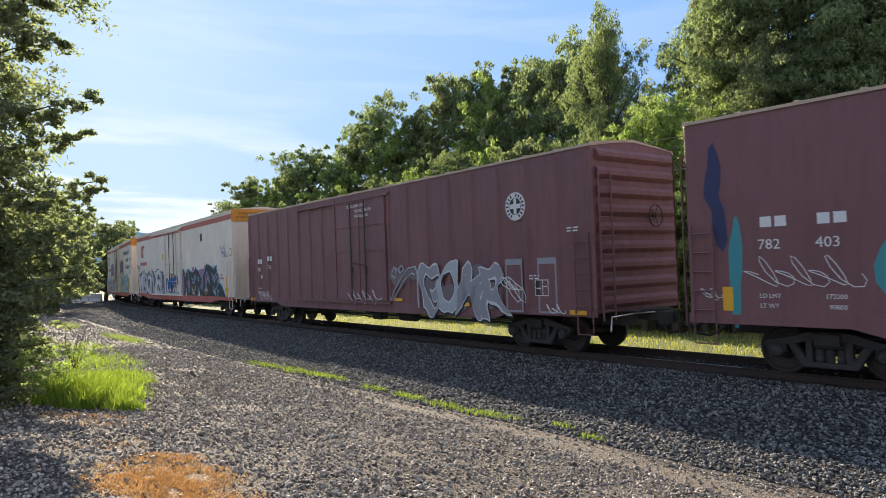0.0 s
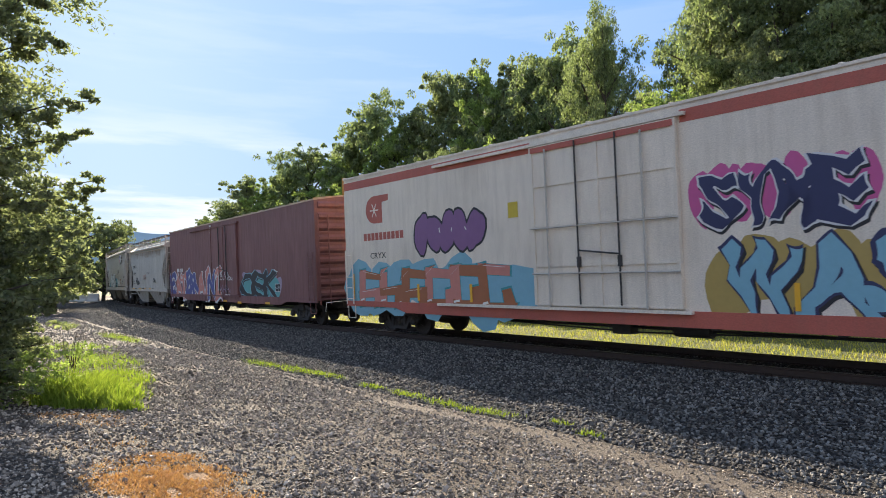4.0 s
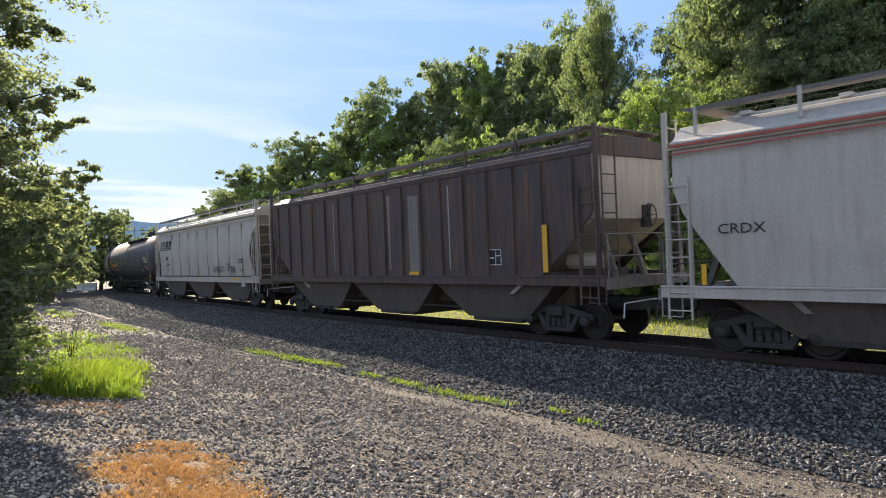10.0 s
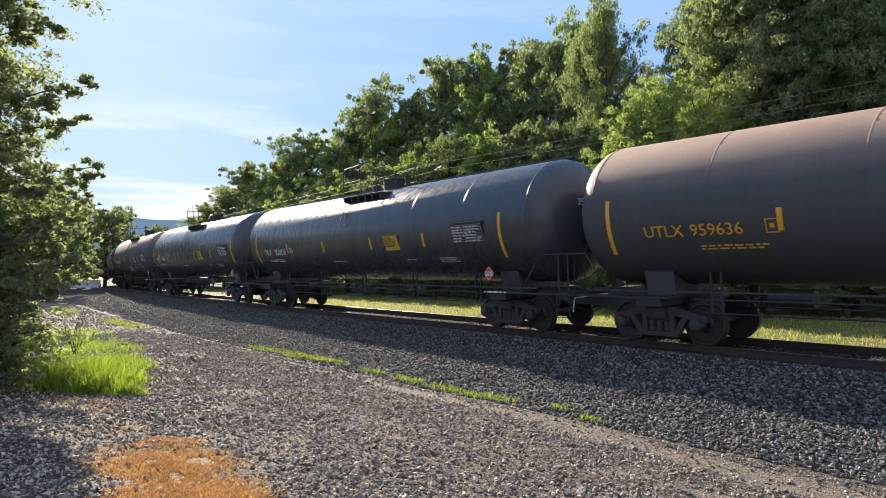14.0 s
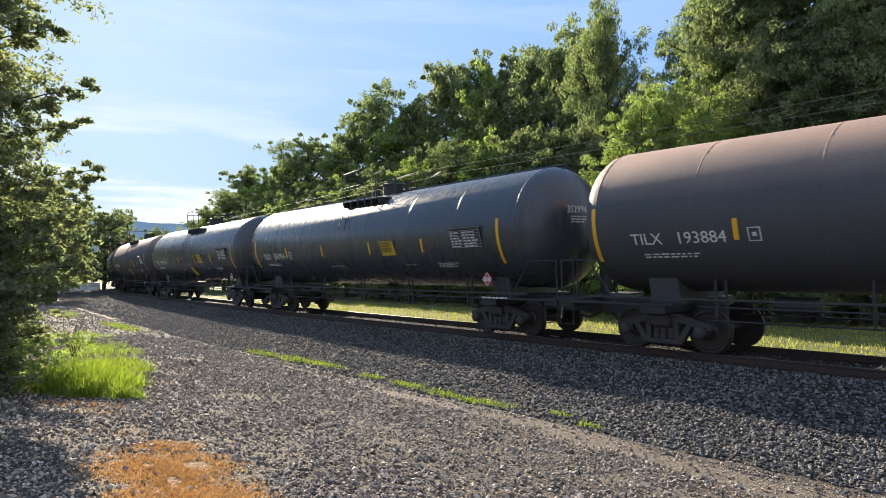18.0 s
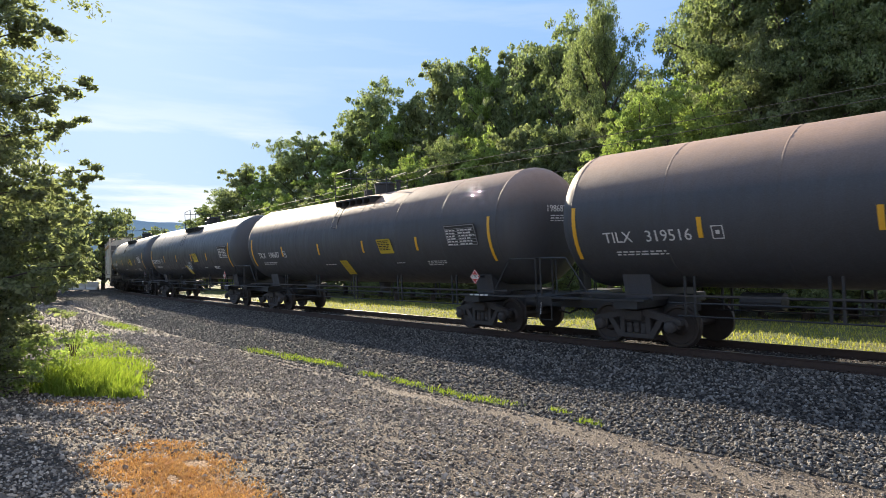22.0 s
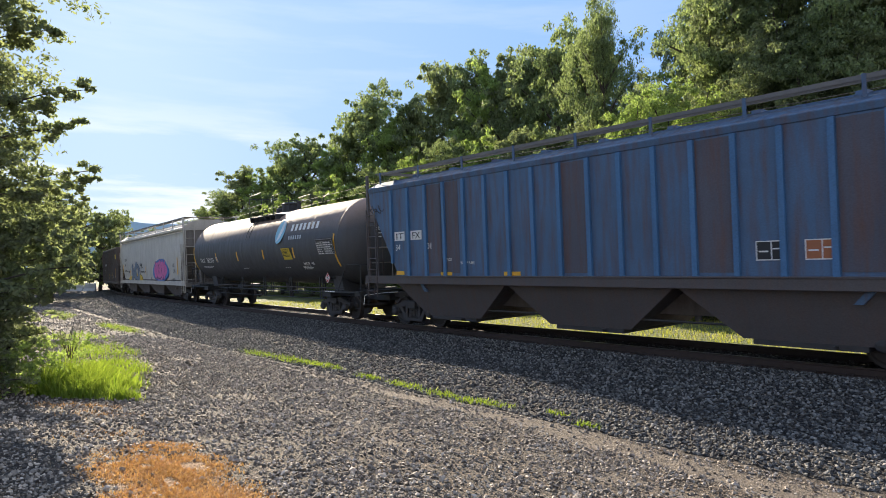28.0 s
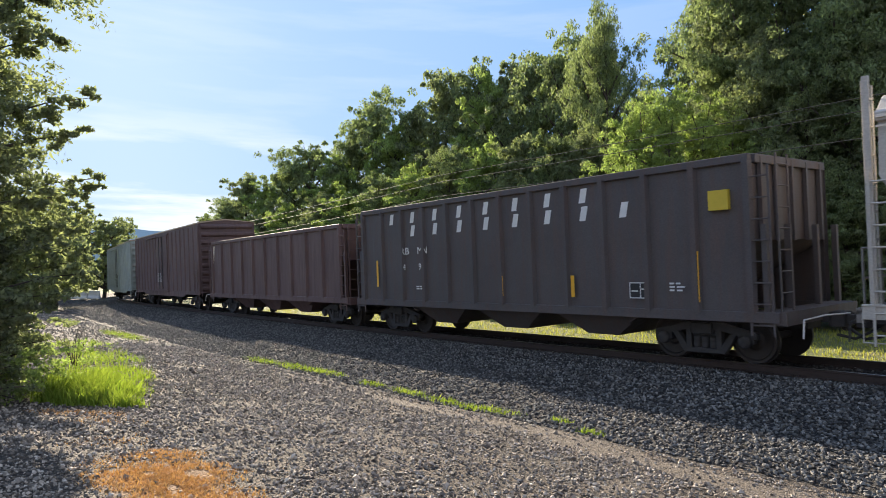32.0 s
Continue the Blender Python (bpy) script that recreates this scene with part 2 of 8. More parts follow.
MAT_STEEL = plain("grimy dark steel", (0.058, 0.053, 0.051), 0.75, 0.2, 0.4, 8)
MAT_BLACK = plain("black painted steel", (0.03, 0.031, 0.033), 0.6, 0.0, 0.35, 8)
MAT_WHEEL = plain("wheel steel", (0.06, 0.05, 0.045), 0.6, 0.5, 0.3, 10)
MAT_CHALK = plain("off white stencil", (0.72, 0.71, 0.68), 0.7, 0, 0.1, 20, 0)
MAT_YELLOW = plain("yellow reflective tape", (0.80, 0.42, 0.03), 0.45, 0, 0.12, 15, 0)
MAT_INK = plain("black stencil", (0.02, 0.02, 0.022), 0.6, 0, 0.2, 15, 0)
# the pale blue puts distance haze into the wood's own colour
MAT_HILL = plain("far wood in painted haze", (0.34, 0.47, 0.56), 1.0, 0, 0.12, 0.02, 0)

# ---------------------------------------------------------------- mesh helpers


class Shape:
    """Collects solid pieces for one mesh."""

    def __init__(self):
        self.v, self.f = [], []

    def add(self, verts, faces):
        o = len(self.v)
        self.v += [tuple(p) for p in verts]
        self.f += [tuple(i + o for i in q) for q in faces]
        return self

    def box(self, x0, x1, y0, y1, z0, z1):
        v = [(x, y, z) for x in (x0, x1) for y in (y0, y1) for z in (z0, z1)]
        return self.add(v, [(0, 1, 3, 2), (4, 6, 7, 5), (0, 4, 5, 1), (2, 3, 7, 6), (0, 2, 6, 4), (1, 5, 7, 3)])

    def prism(self, poly, a0, a1, axis="y"):
        """A polygon of (x, z) pulled along y, of (y, z) along x, or of (x, y) along z."""
        def at(p, a):
            return (p[0], a, p[1]) if axis == "y" else (a, p[0], p[1]) if axis == "x" else (p[0], p[1], a)
        n = len(poly)
        v = [at(p, a0) for p in poly] + [at(p, a1) for p in poly]
        f = [tuple(range(n)), tuple(range(2 * n - 1, n - 1, -1))]
        f += [(i, i + n, (i + 1) % n + n, (i + 1) % n) for i in range(n)]
        return self.add(v, f)

    def tube(self, pts, r, n=6, closed=False):
        pts = [Vector(p) for p in pts]
        rings = []
        for i, p in enumerate(pts):
            d = (pts[min(i + 1, len(pts) - 1)] - pts[max(i - 1, 0)]).normalized()
            u = d.orthogonal().normalized() if abs(d.z) < 0.99 else Vector((1, 0, 0))
            if abs(d.z) < 0.99:
                u = d.cross(Vector((0, 0, 1))).normalized()
            w = d.cross(u)
            rr = r[i] if isinstance(r, (list, tuple)) else r
            rings.append([p + (u * math.cos(2 * math.pi * k / n) + w * math.sin(2 * math.pi * k / n)) * rr for k in range(n)])
        v = [q for ring in rings for q in ring]
        f = [(i * n + k, i * n + (k + 1) % n, (i + 1) * n + (k + 1) % n, (i + 1) * n + k) for i in range(len(pts) - 1) for k in range(n)]
        f += [tuple(range(n - 1, -1, -1)), tuple((len(pts) - 1) * n + k for k in range(n))]
        return self.add(v, f)

    def lathe(self, profile, centre, axis="y", n=24):
        """(distance along axis, radius) pairs turned round an axis."""
        cx, cy, cz = centre
        v = []
        for a, r in profile:
            for k in range(n):
                c, s = r * math.cos(2 * math.pi * k / n), r * math.sin(2 * math.pi * k / n)
                v.append((cx + c, cy + a, cz + s) if axis == "y" else (cx + a, cy + c, cz + s) if axis == "x" else (cx + c, cy + s, cz + a))
        m = len(profile)
        f = [(i * n + k, i * n + (k + 1) % n, (i + 1) * n + (k + 1) % n, (i + 1) * n + k) for i in range(m - 1) for k in range(n)]
        f += [tuple(range(n - 1, -1, -1)), tuple((m - 1) * n + k for k in range(n))]
        return self.add(v, f)

    def mesh(self, name, material, smooth=None, bevel=0.0):
        me = bpy.data.meshes.new(name)
        me.from_pydata(self.v, [], self.f)
        bm = bmesh.new()
        bm.from_mesh(me)
        bmesh.ops.recalc_face_normals(bm, faces=bm.faces)
        if bevel:
            bmesh.ops.bevel(bm, geom=[e for e in bm.edges if e.is_manifold and e.calc_face_angle(0) > 0.5], offset=bevel, segments=1, affect="EDGES", clamp_overlap=True)
        if smooth is not None:
            for f in bm.faces:
                f.smooth = True
            for e in bm.edges:
                e.smooth = e.calc_face_angle(0) < smooth
        bm.to_mesh(me)
        bm.free()
        me.materials.append(material)
        return me


def part(name, shape, material, parent, label="", smooth=None, bevel=0.0, loc=None):
    """One mesh object under a thing or a part; takes a Shape or a ready mesh."""
    me = shape if isinstance(shape, bpy.types.Mesh) else shape.mesh(name, material, smooth, bevel)
    ob = new(name, me)
    ob.parent = parent
    if loc:
        ob.location = loc
    if label:
        tagged(ob, label)
    return ob


def thing(name, label, category, group="", data=None, kind=""):
    return tagged(new(name, data), label, category, group, kind)


def mesh_fast(name, verts, faces, material, smooth=False):
    me = bpy.data.meshes.new(name)
    me.from_pydata(verts, [], faces)
    if smooth:
        me.polygons.foreach_set("use_smooth", np.ones(len(me.polygons), bool))
    me.materials.append(material)
    return me


# ---------------------------------------------------------------- the line of the track
KNOT_S = [-60, -25, 0, 20, 40, 55, 70, 90, 115, 150, 520]
KNOT_H = [48.7, 43.1, 39.2, 36.62, 34.64, 32.04, 26.91, 20.06, 12.0, 6.0, 6.0]
LINE_S = np.linspace(-60, 520, 5801)
_h = np.interp(LINE_S, KNOT_S, np.radians(KNOT_H))
LINE_H = np.convolve(np.concatenate([np.full(50, _h[0]), _h, np.full(50, _h[-1])]), np.ones(101) / 101, "valid")
LINE_H[:50] = _h[:50]
_i0 = int(np.argmin(abs(LINE_S)))
_x = np.concatenate([[0], np.cumsum(-np.sin(LINE_H[:-1]) * 0.1)])
_y = np.concatenate([[0], np.cumsum(np.cos(LINE_H[:-1]) * 0.1)])
OUT = 1.62   # from the near car side to the middle of the track
LINE_X = _x - _x[_i0] + 3.4 + OUT * np.cos(LINE_H)
LINE_Y = _y - _y[_i0] + 15.5 + OUT * np.sin(LINE_H)


def on_line(s, off=0.0):
    """The place and heading at s along the track, off metres beyond its middle."""
    x, y, h = np.interp(s, LINE_S, LINE_X), np.interp(s, LINE_S, LINE_Y), np.interp(s, LINE_S, LINE_H)
    return x + off * math.cos(h), y + off * math.sin(h), h


def from_line(px, py):
    """Arrays of (s, off) for arrays of places: the nearest point of the track and the signed distance."""
    ss, lx, ly, lh = LINE_S[::8], LINE_X[::8], LINE_Y[::8], LINE_H[::8]
    keep = ss < 330
    ss, lx, ly, lh = ss[keep], lx[keep], ly[keep], lh[keep]
    s_out, o_out = np.empty(len(px)), np.empty(len(px))
    for a in range(0, len(px), 4000):
        dx, dy = px[a:a + 4000, None] - lx, py[a:a + 4000, None] - ly
        i = np.argmin(dx * dx + dy * dy, axis=1)
        r = np.arange(len(i))
        along = -dx[r, i] * np.sin(lh[i]) + dy[r, i] * np.cos(lh[i])
        s_out[a:a + 4000] = ss[i] + along
        o_out[a:a + 4000] = dx[r, i] * np.cos(lh[i]) + dy[r, i] * np.sin(lh[i])
    return s_out, o_out


PROFILE_O = [-400, -40, -14, -11, -8.0, -6.9, -6.1, -5.2, -4.5, -3.95, -2.4, -1.6, -1.3, -0.9, 0.9, 1.3, 1.75, 2.3, 3.6, 5.0, 12, 20, 30, 44, 75, 400]
PROFILE_Z = [-0.12, -0.12, -0.12, -0.27, -0.52, -0.62, -0.64, -0.60, -0.56, -0.51, -0.33, -0.20, -0.17, -0.20, -0.165, -0.17, -0.22, -0.28, -0.60, -0.65, -0.6, -0.4, 0.6, 4.0, 10, 40]
CANT = 0.08   # the outer rail stands this much higher on the curve
TIE_TIP = math.atan2(CANT, 1.508)


def cant_z(off):
    """Rise of the canted roadbed: none at the inner rail, full at the outer."""
    return CANT * np.interp(off, [-2.4, -0.754, 0.754, 1.75, 3.6], [0, 0, 1, 1.1, 0])


def ground_z(off, s=None):
    return np.interp(off, PROFILE_O, PROFILE_Z) + cant_z(off)


def dirt_mask(s, off):
    """Bare trodden dirt: a strip along the toe of the ballast, a wheel rut across the lot and scattered bald spots."""
    near = (s > -25) & (s < 45)
    wob = np.array([noise.noise(Vector((q * 0.45, 0.3, 5))) if k else 0.0 for q, k in zip(s, near)])
    wob2 = np.array([noise.noise(Vector((q * 1.3, 7.3, 1))) if k else 0.0 for q, k in zip(s, near)])
    spot = np.array([noise.noise(Vector((q * 0.9, o * 2.4, 2))) if k and -14 < o < -6 else -1.0 for q, o, k in zip(s, off, near)])
    wide = np.interp(s, [-9, -4, 0, 4, 9], [0.46, 0.32, 0.2, 0.13, 0.09])
    strip = np.exp(-((off + 6.62 + 0.35 * np.clip((-s - 3) / 5, 0, 1) + 0.14 * wob) / (wide * (1 + 0.4 * wob2))) ** 4) * np.clip((10 - s) / 5, 0, 1)
    path = np.interp(s, [-8, -3.4, -0.7, 2.1, 8, 20, 40], [-8.0, -8.55, -9.1, -9.75, -9.3, -9.2, -8.6])
    rut = np.exp(-((off - path + 0.18 * wob2) / 0.34) ** 2) * np.clip(0.5 + 0.9 * wob + 0.5 * wob2, 0, 1)
    rut2 = np.exp(-((off - path - 1.35 + 0.2 * wob) / 0.26) ** 2) * np.clip(0.35 + 0.8 * wob2, 0, 1)
    return np.clip(strip + 0.85 * (rut + rut2) * np.interp(s, [8, 16], [1, 0.6]) + 0.6 * np.clip((spot - 0.16) * 2.0, 0, 1), 0, 1)


def ground_bump(px, py, off):
    """Small unevenness of the lot and the ballast near the viewer."""
    near = np.exp(-(np.hypot(px, py - 8) / 40) ** 2)
    b = np.array([noise.noise(Vector((x * 0.5, y * 0.5, 0))) * 0.035 + noise.noise(Vector((x * 2.3, y * 2.3, 3))) * 0.012 if k > 0.02 else 0.0 for x, y, k in zip(px, py, near)])
    return b * near * np.where(abs(off) < 2.0, 0.15, 1.0)

# ---------------------------------------------------------------- ground: one sheet to the horizon
def patch(px, py, cx, cy, ax, ay, turn=0.0):
    """1 in the middle of an ellipse, falling to 0 at twice its size."""
    c, s = math.cos(radians(turn)), math.sin(radians(turn))
    dx, dy = px - cx, py - cy
    return np.clip(1.5 - 0.75 * np.hypot((dx * c + dy * s) / ax, (-dx * s + dy * c) / ay), 0, 1)


def build_ground():
    n = 450
    u = np.linspace(-1, 1, n)
    g = np.sinh(7 * u) * 1700 / math.sinh(7)
    gx, gy = np.meshgrid(g - 1.0, g + 11.0)
    px, py = gx.ravel(), gy.ravel()
    s, off = from_line(px, py)
    z = ground_z(off)
    z = z + ground_bump(px, py, off)
    far = np.hypot(px, py) > 500
    z = np.where(far, np.minimum(z, 12), z)
    idx = np.arange(n * n).reshape(n, n)
    faces = np.stack([idx[:-1, :-1], idx[:-1, 1:], idx[1:, 1:], idx[1:, :-1]], -1).reshape(-1, 4)
    me = bpy.data.meshes.new("ground")
    me.from_pydata(np.stack([px, py, z], 1).tolist(), [], faces.tolist())
    me.polygons.foreach_set("use_smooth", np.ones(len(me.polygons), bool))
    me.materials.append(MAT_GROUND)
    ballast = np.clip((off + 6.45) / 0.5, 0, 1) * np.clip((4.2 - off) / 0.6, 0, 1)
    grass = np.clip((off - 4.0) / 1.0, 0, 1)
    lot_edge = np.clip((-off - 10.0) / 0.8, 0, 1) * np.clip((s - 9) / 4, 0, 1)
    grass = np.maximum(grass, lot_edge)
    grass = np.maximum(grass, 0.9 * patch(px, py, -7.2, 13.0, 0.8, 2.0, 12))
    grass = np.maximum(grass, np.clip((-px - 9) / 2, 0, 1) * np.clip((py - 6) / 4, 0, 1) * np.clip((-off - 14.5) / 1, 0, 1))
    for cs, co, a, b_ in TOE_GRASS:
        x0, y0, h0 = on_line(cs, co)
        grass = np.maximum(grass, 0.85 * patch(px, py, x0, y0, b_, a, math.degrees(h0)))
    dirt = dirt_mask(s, off)
    dry = np.maximum(patch(px, py, -2.55, 6.25, 0.42, 0.4, 10), patch(px, py, -2.05, 5.5, 0.42, 0.42))
    dry = np.maximum(dry, 0.7 * patch(px, py, -2.8, 7.05, 0.25, 0.25, 30))
    dry = np.maximum(dry, 0.5 * patch(px, py, -5.0, 9.4, 0.5, 0.2, 10))
    att = me.color_attributes.new("zone", "FLOAT_COLOR", "POINT")
    att.data.foreach_set("color", np.stack([ballast, grass, dirt, dry], 1).astype(np.float32).ravel())
    return tagged(new("ground", me), "grey crushed stone lot with dirt ruts, dry weeds and grass", "ground", kind="structure")


# patches of weeds along the foot of the ballast: s, off, half length, half width
TOE_GRASS = [(8.2, -5.95, 1.1, 0.13), (6.4, -5.85, 1.0, 0.16), (5.0, -5.75, 0.9, 0.12), (2.6, -5.9, 0.5, 0.08), (1.3, -5.9, 0.6, 0.09), (0.1, -5.95, 0.6, 0.11), (-1.0, -5.95, 0.75, 0.13), (-3.3, -6.0, 0.25, 0.07), (-2.5, -5.75, 0.2, 0.06), (20.5, -7.0, 3.2, 0.32), (33, -7.6, 3, 0.35)]
build_ground()


def stone_protos(rng, count=9):
    out = []
    for _ in range(count):
        bm = bmesh.new()
        if rng.random() < 0.12:
            bmesh.ops.create_icosphere(bm, subdivisions=1, radius=1.0)
        else:
            for p in ((1, 0, 0), (-1, 0, 0), (0, 1, 0), (0, -1, 0), (.1, .1, 1), (0, 0, -1), (.7, .6, .5), (-.6, .6, -.4)):
                bm.verts.new(p)
            bmesh.ops.convex_hull(bm, input=bm.verts)
            bmesh.ops.triangulate(bm, faces=bm.faces)
        for v in bm.verts:
            v.co *= rng.uniform(0.62, 1.2)
        bm.verts.index_update()
        v = np.array([tuple(p.co) for p in bm.verts]) * (1.0, 0.85, 0.75)
        f = np.array([[q.index for q in t.verts] for t in bm.faces])
        out.append((v, f))
        bm.free()
    return out


def scatter_stones(name, label, places, sizes, material, seed):
    rng = random.Random(seed)
    protos = stone_protos(rng)
    vs, fs, o = [], [], 0
    for (x, y, z), r in zip(places, sizes):
        v, f = protos[rng.randrange(len(protos))]
        m = np.array(Euler((rng.uniform(-0.6, 0.6), rng.uniform(-0.6, 0.6), rng.uniform(0, 6.28))).to_matrix())
        vs.append(v @ m.T * r + (x, y, z + r * 0.36))
        fs.append(f + o)
        o += len(v)
    me = mesh_fast(name, np.concatenate(vs).tolist(), np.concatenate(fs).tolist(), material)
    return thing(name, label, "gravel", data=me, kind="stuff")


def spread(rng, count, s0, s1, o0, o1, power=1.0):
    """Random places on the ground by stretch of track and distance from it, denser near the viewer."""
    s = s0 + (s1 - s0) * rng.random(count) ** power
    off = o0 + (o1 - o0) * rng.random(count)
    x = np.interp(s, LINE_S, LINE_X) + off * np.cos(np.interp(s, LINE_S, LINE_H))
    y = np.interp(s, LINE_S, LINE_Y) + off * np.sin(np.interp(s, LINE_S, LINE_H))
    return np.stack([x, y, ground_z(off) + ground_bump(x, y, off)], 1), off


rng = np.random.default_rng(4)
pts, off = spread(rng, 47000, -10, 26, -6.2, -0.85, 1.35)
scatter_stones("ballast_stones", "grey crushed ballast stones on the track shoulder", pts, rng.uniform(0.02, 0.043, len(pts)), MAT_BALLAST, 1)
pts, off = spread(rng, 13000, 24, 70, -6.0, -0.85, 1.3)
scatter_stones("ballast_stones", "grey crushed ballast stones along the bend", pts, rng.uniform(0.03, 0.06, len(pts)), MAT_BALLAST, 3)
pts, off = spread(rng, 9000, -10, 30, -0.66, 2.2, 1.3)
scatter_stones("ballast_stones", "grey crushed ballast stones between the rails", pts, rng.uniform(0.018, 0.034, len(pts)), MAT_BALLAST, 4)
n = 260000
px, py = rng.uniform(-11.0, 7.0, n), 3.8 + 20 * rng.random(n) ** 1.5
far_n = 26000
py = np.concatenate([py, rng.uniform(20, 46, far_n)])
px = np.concatenate([px, -0.52 * py[n:] + rng.uniform(-6, 7, far_n)])
n += far_n
s_, off = from_line(px, py)
clear = np.array([noise.noise(Vector((x * 0.55, y * 0.35, 6))) + 0.5 * noise.noise(Vector((x * 2.1, y * 1.4, 9))) for x, y in zip(px, py)])
keep = (rng.random(n) < np.clip(0.85 - 0.9 * clear, 0.25, 1)) & (off < -6.3) & (off > -14) & (rng.random(n) > 0.8 * dirt_mask(s_, off))
keep &= (np.hypot((px + 2.5) / 0.85, (py - 6.2) / 0.8) > 1.1 * rng.random(n) ** 0.35) & (np.hypot(px + 2.0, py - 5.4) > 0.85 * rng.random(n) ** 0.35)
px, py, off = px[keep], py[keep], off[keep]
pts = np.stack([px, py, ground_z(off) + ground_bump(px, py, off)], 1)
big = rng.random(len(pts)) > 0.97
scatter_stones("gravel_stones", "loose grey-brown gravel stones on the lot", pts, (0.007 + 0.022 * rng.random(len(pts)) ** 2.2) * (1 + 0.035 * np.maximum(pts[:, 1] - 8, 0)) * (1 + 0.7 * big), MAT_STONE, 2)

# ---------------------------------------------------------------- track


def build_track():
    track = thing("railway_track", "single railway track with rusty rails on timber sleepers in ballast", "railway track", kind="structure")
    ss = np.arange(-40, 150, 1.0)
    foot, web, head = [(-.075, -.172), (.075, -.172), (.075, -.158), (.02, -.14), (.02, -.045), (.036, -.035), (.036, -.004), (-.036, -.004), (-.036, -.035), (-.02, -.045), (-.02, -.14), (-.075, -.158)], None, None
    for side in (-0.754, 0.754):
        v, f, n = [], [], len(foot)
        for i, s in enumerate(ss):
            for a, z in foot:
                x, y, _ = on_line(s, side + a)
                v.append((x, y, z + (CANT if side > 0 else 0)))
            if i:
                f += [((i - 1) * n + k, (i - 1) * n + (k + 1) % n, i * n + (k + 1) % n, i * n + k) for k in range(n)]
        rail = part("rail", mesh_fast("rail", v, f, MAT_RAIL), MAT_RAIL, track)
        v, f = [], []
        for i, s in enumerate(ss):
            for a, z in ((-.03, -.004), (-.026, 0.0), (.026, 0.0), (.03, -.004)):
                x, y, _ = on_line(s, side + a)
                v.append((x, y, z + (CANT if side > 0 else 0)))
            if i:
                f += [((i - 1) * 4 + k, (i - 1) * 4 + k + 1, i * 4 + k + 1, i * 4 + k) for k in range(3)]
        part("rail_head", mesh_fast("rail_head", v, f, MAT_RAILTOP), MAT_RAILTOP, rail, "polished running surface")
    tie = Shape().box(-.115, .115, -1.3, 1.3, -.35, -.178).mesh("sleeper", MAT_TIE, bevel=0.015)
    plate = Shape()
    for side in (-0.754, 0.754):
        plate.box(-.1, .1, side - .17, side + .17, -.178, -.165)
        for dx in (-.06, .06):
            for dy in (-.1, .1):
                plate.box(dx - .012, dx + .012, side + dy - .02, side + dy + .02, -.165, -.125)
    plate_me = plate.mesh("tie_plate", MAT_RAIL)
    r = random.Random(5)
    s = -20.0
    while s < 92:
        x, y, h = on_line(s)
        ob = part("sleeper", tie, MAT_TIE, track)
        # local y of the sleeper lies across the track, tipped with the cant
        ob.matrix_basis = Matrix.Translation((x, y, CANT / 2 + r.uniform(-.012, .002))) @ Matrix.Rotation(h - math.pi / 2 + r.uniform(-.012, .012), 4, "Z") @ Matrix.Rotation(TIE_TIP, 4, "X")
        if s < 40:
            part("tie_plate", plate_me, MAT_RAIL, ob)
        s += 0.5


build_track()

# ---------------------------------------------------------------- trees


def leaf_cloud(rng, centres, radii, per, size, flat=0.55, droop=0.25, simple=False):
    """Leaf blades lying in flattened pads: most on the upper skin, facing up and out."""
    k = np.repeat(np.arange(len(centres)), per)
    d = rng.normal(size=(len(k), 3))
    d[:, 2] = np.where(rng.random(len(k)) < 0.7, np.abs(d[:, 2]), d[:, 2])
    d /= np.linalg.norm(d, axis=1)[:, None]
    p = centres[k] + d * (radii[k] * rng.random(len(k)) ** 0.4)[:, None] * (1, 1, flat)
    p[:, 2] -= droop * radii[k] * (d[:, 0] ** 2 + d[:, 1] ** 2)
    up = d * 0.7 + rng.normal(size=(len(k), 3)) * 0.75 + (0, 0, 0.3)
    up /= np.linalg.norm(up, axis=1)[:, None]
    a = np.cross(up, rng.normal(size=(len(k), 3)))
    a /= np.linalg.norm(a, axis=1)[:, None]
    b = np.cross(up, a)
    L = (size * rng.uniform(0.55, 1.35, len(k)))[:, None]
    if simple:
        v = np.stack([p - a * L * 0.5 - b * L * 0.26, p - a * L * 0.4 + b * L * 0.3, p + a * L * 0.62], 1).reshape(-1, 3)
        return v, np.arange(len(k) * 3).reshape(-1, 3)
    v = np.stack([p - a * L * 0.5, p + b * L * 0.28 - up * L * 0.06, p + a * L * 0.6, p - b * L * 0.28 - up * L * 0.06], 1).reshape(-1, 3)
    f = np.arange(len(k) * 4).reshape(-1, 4)
    return v, f


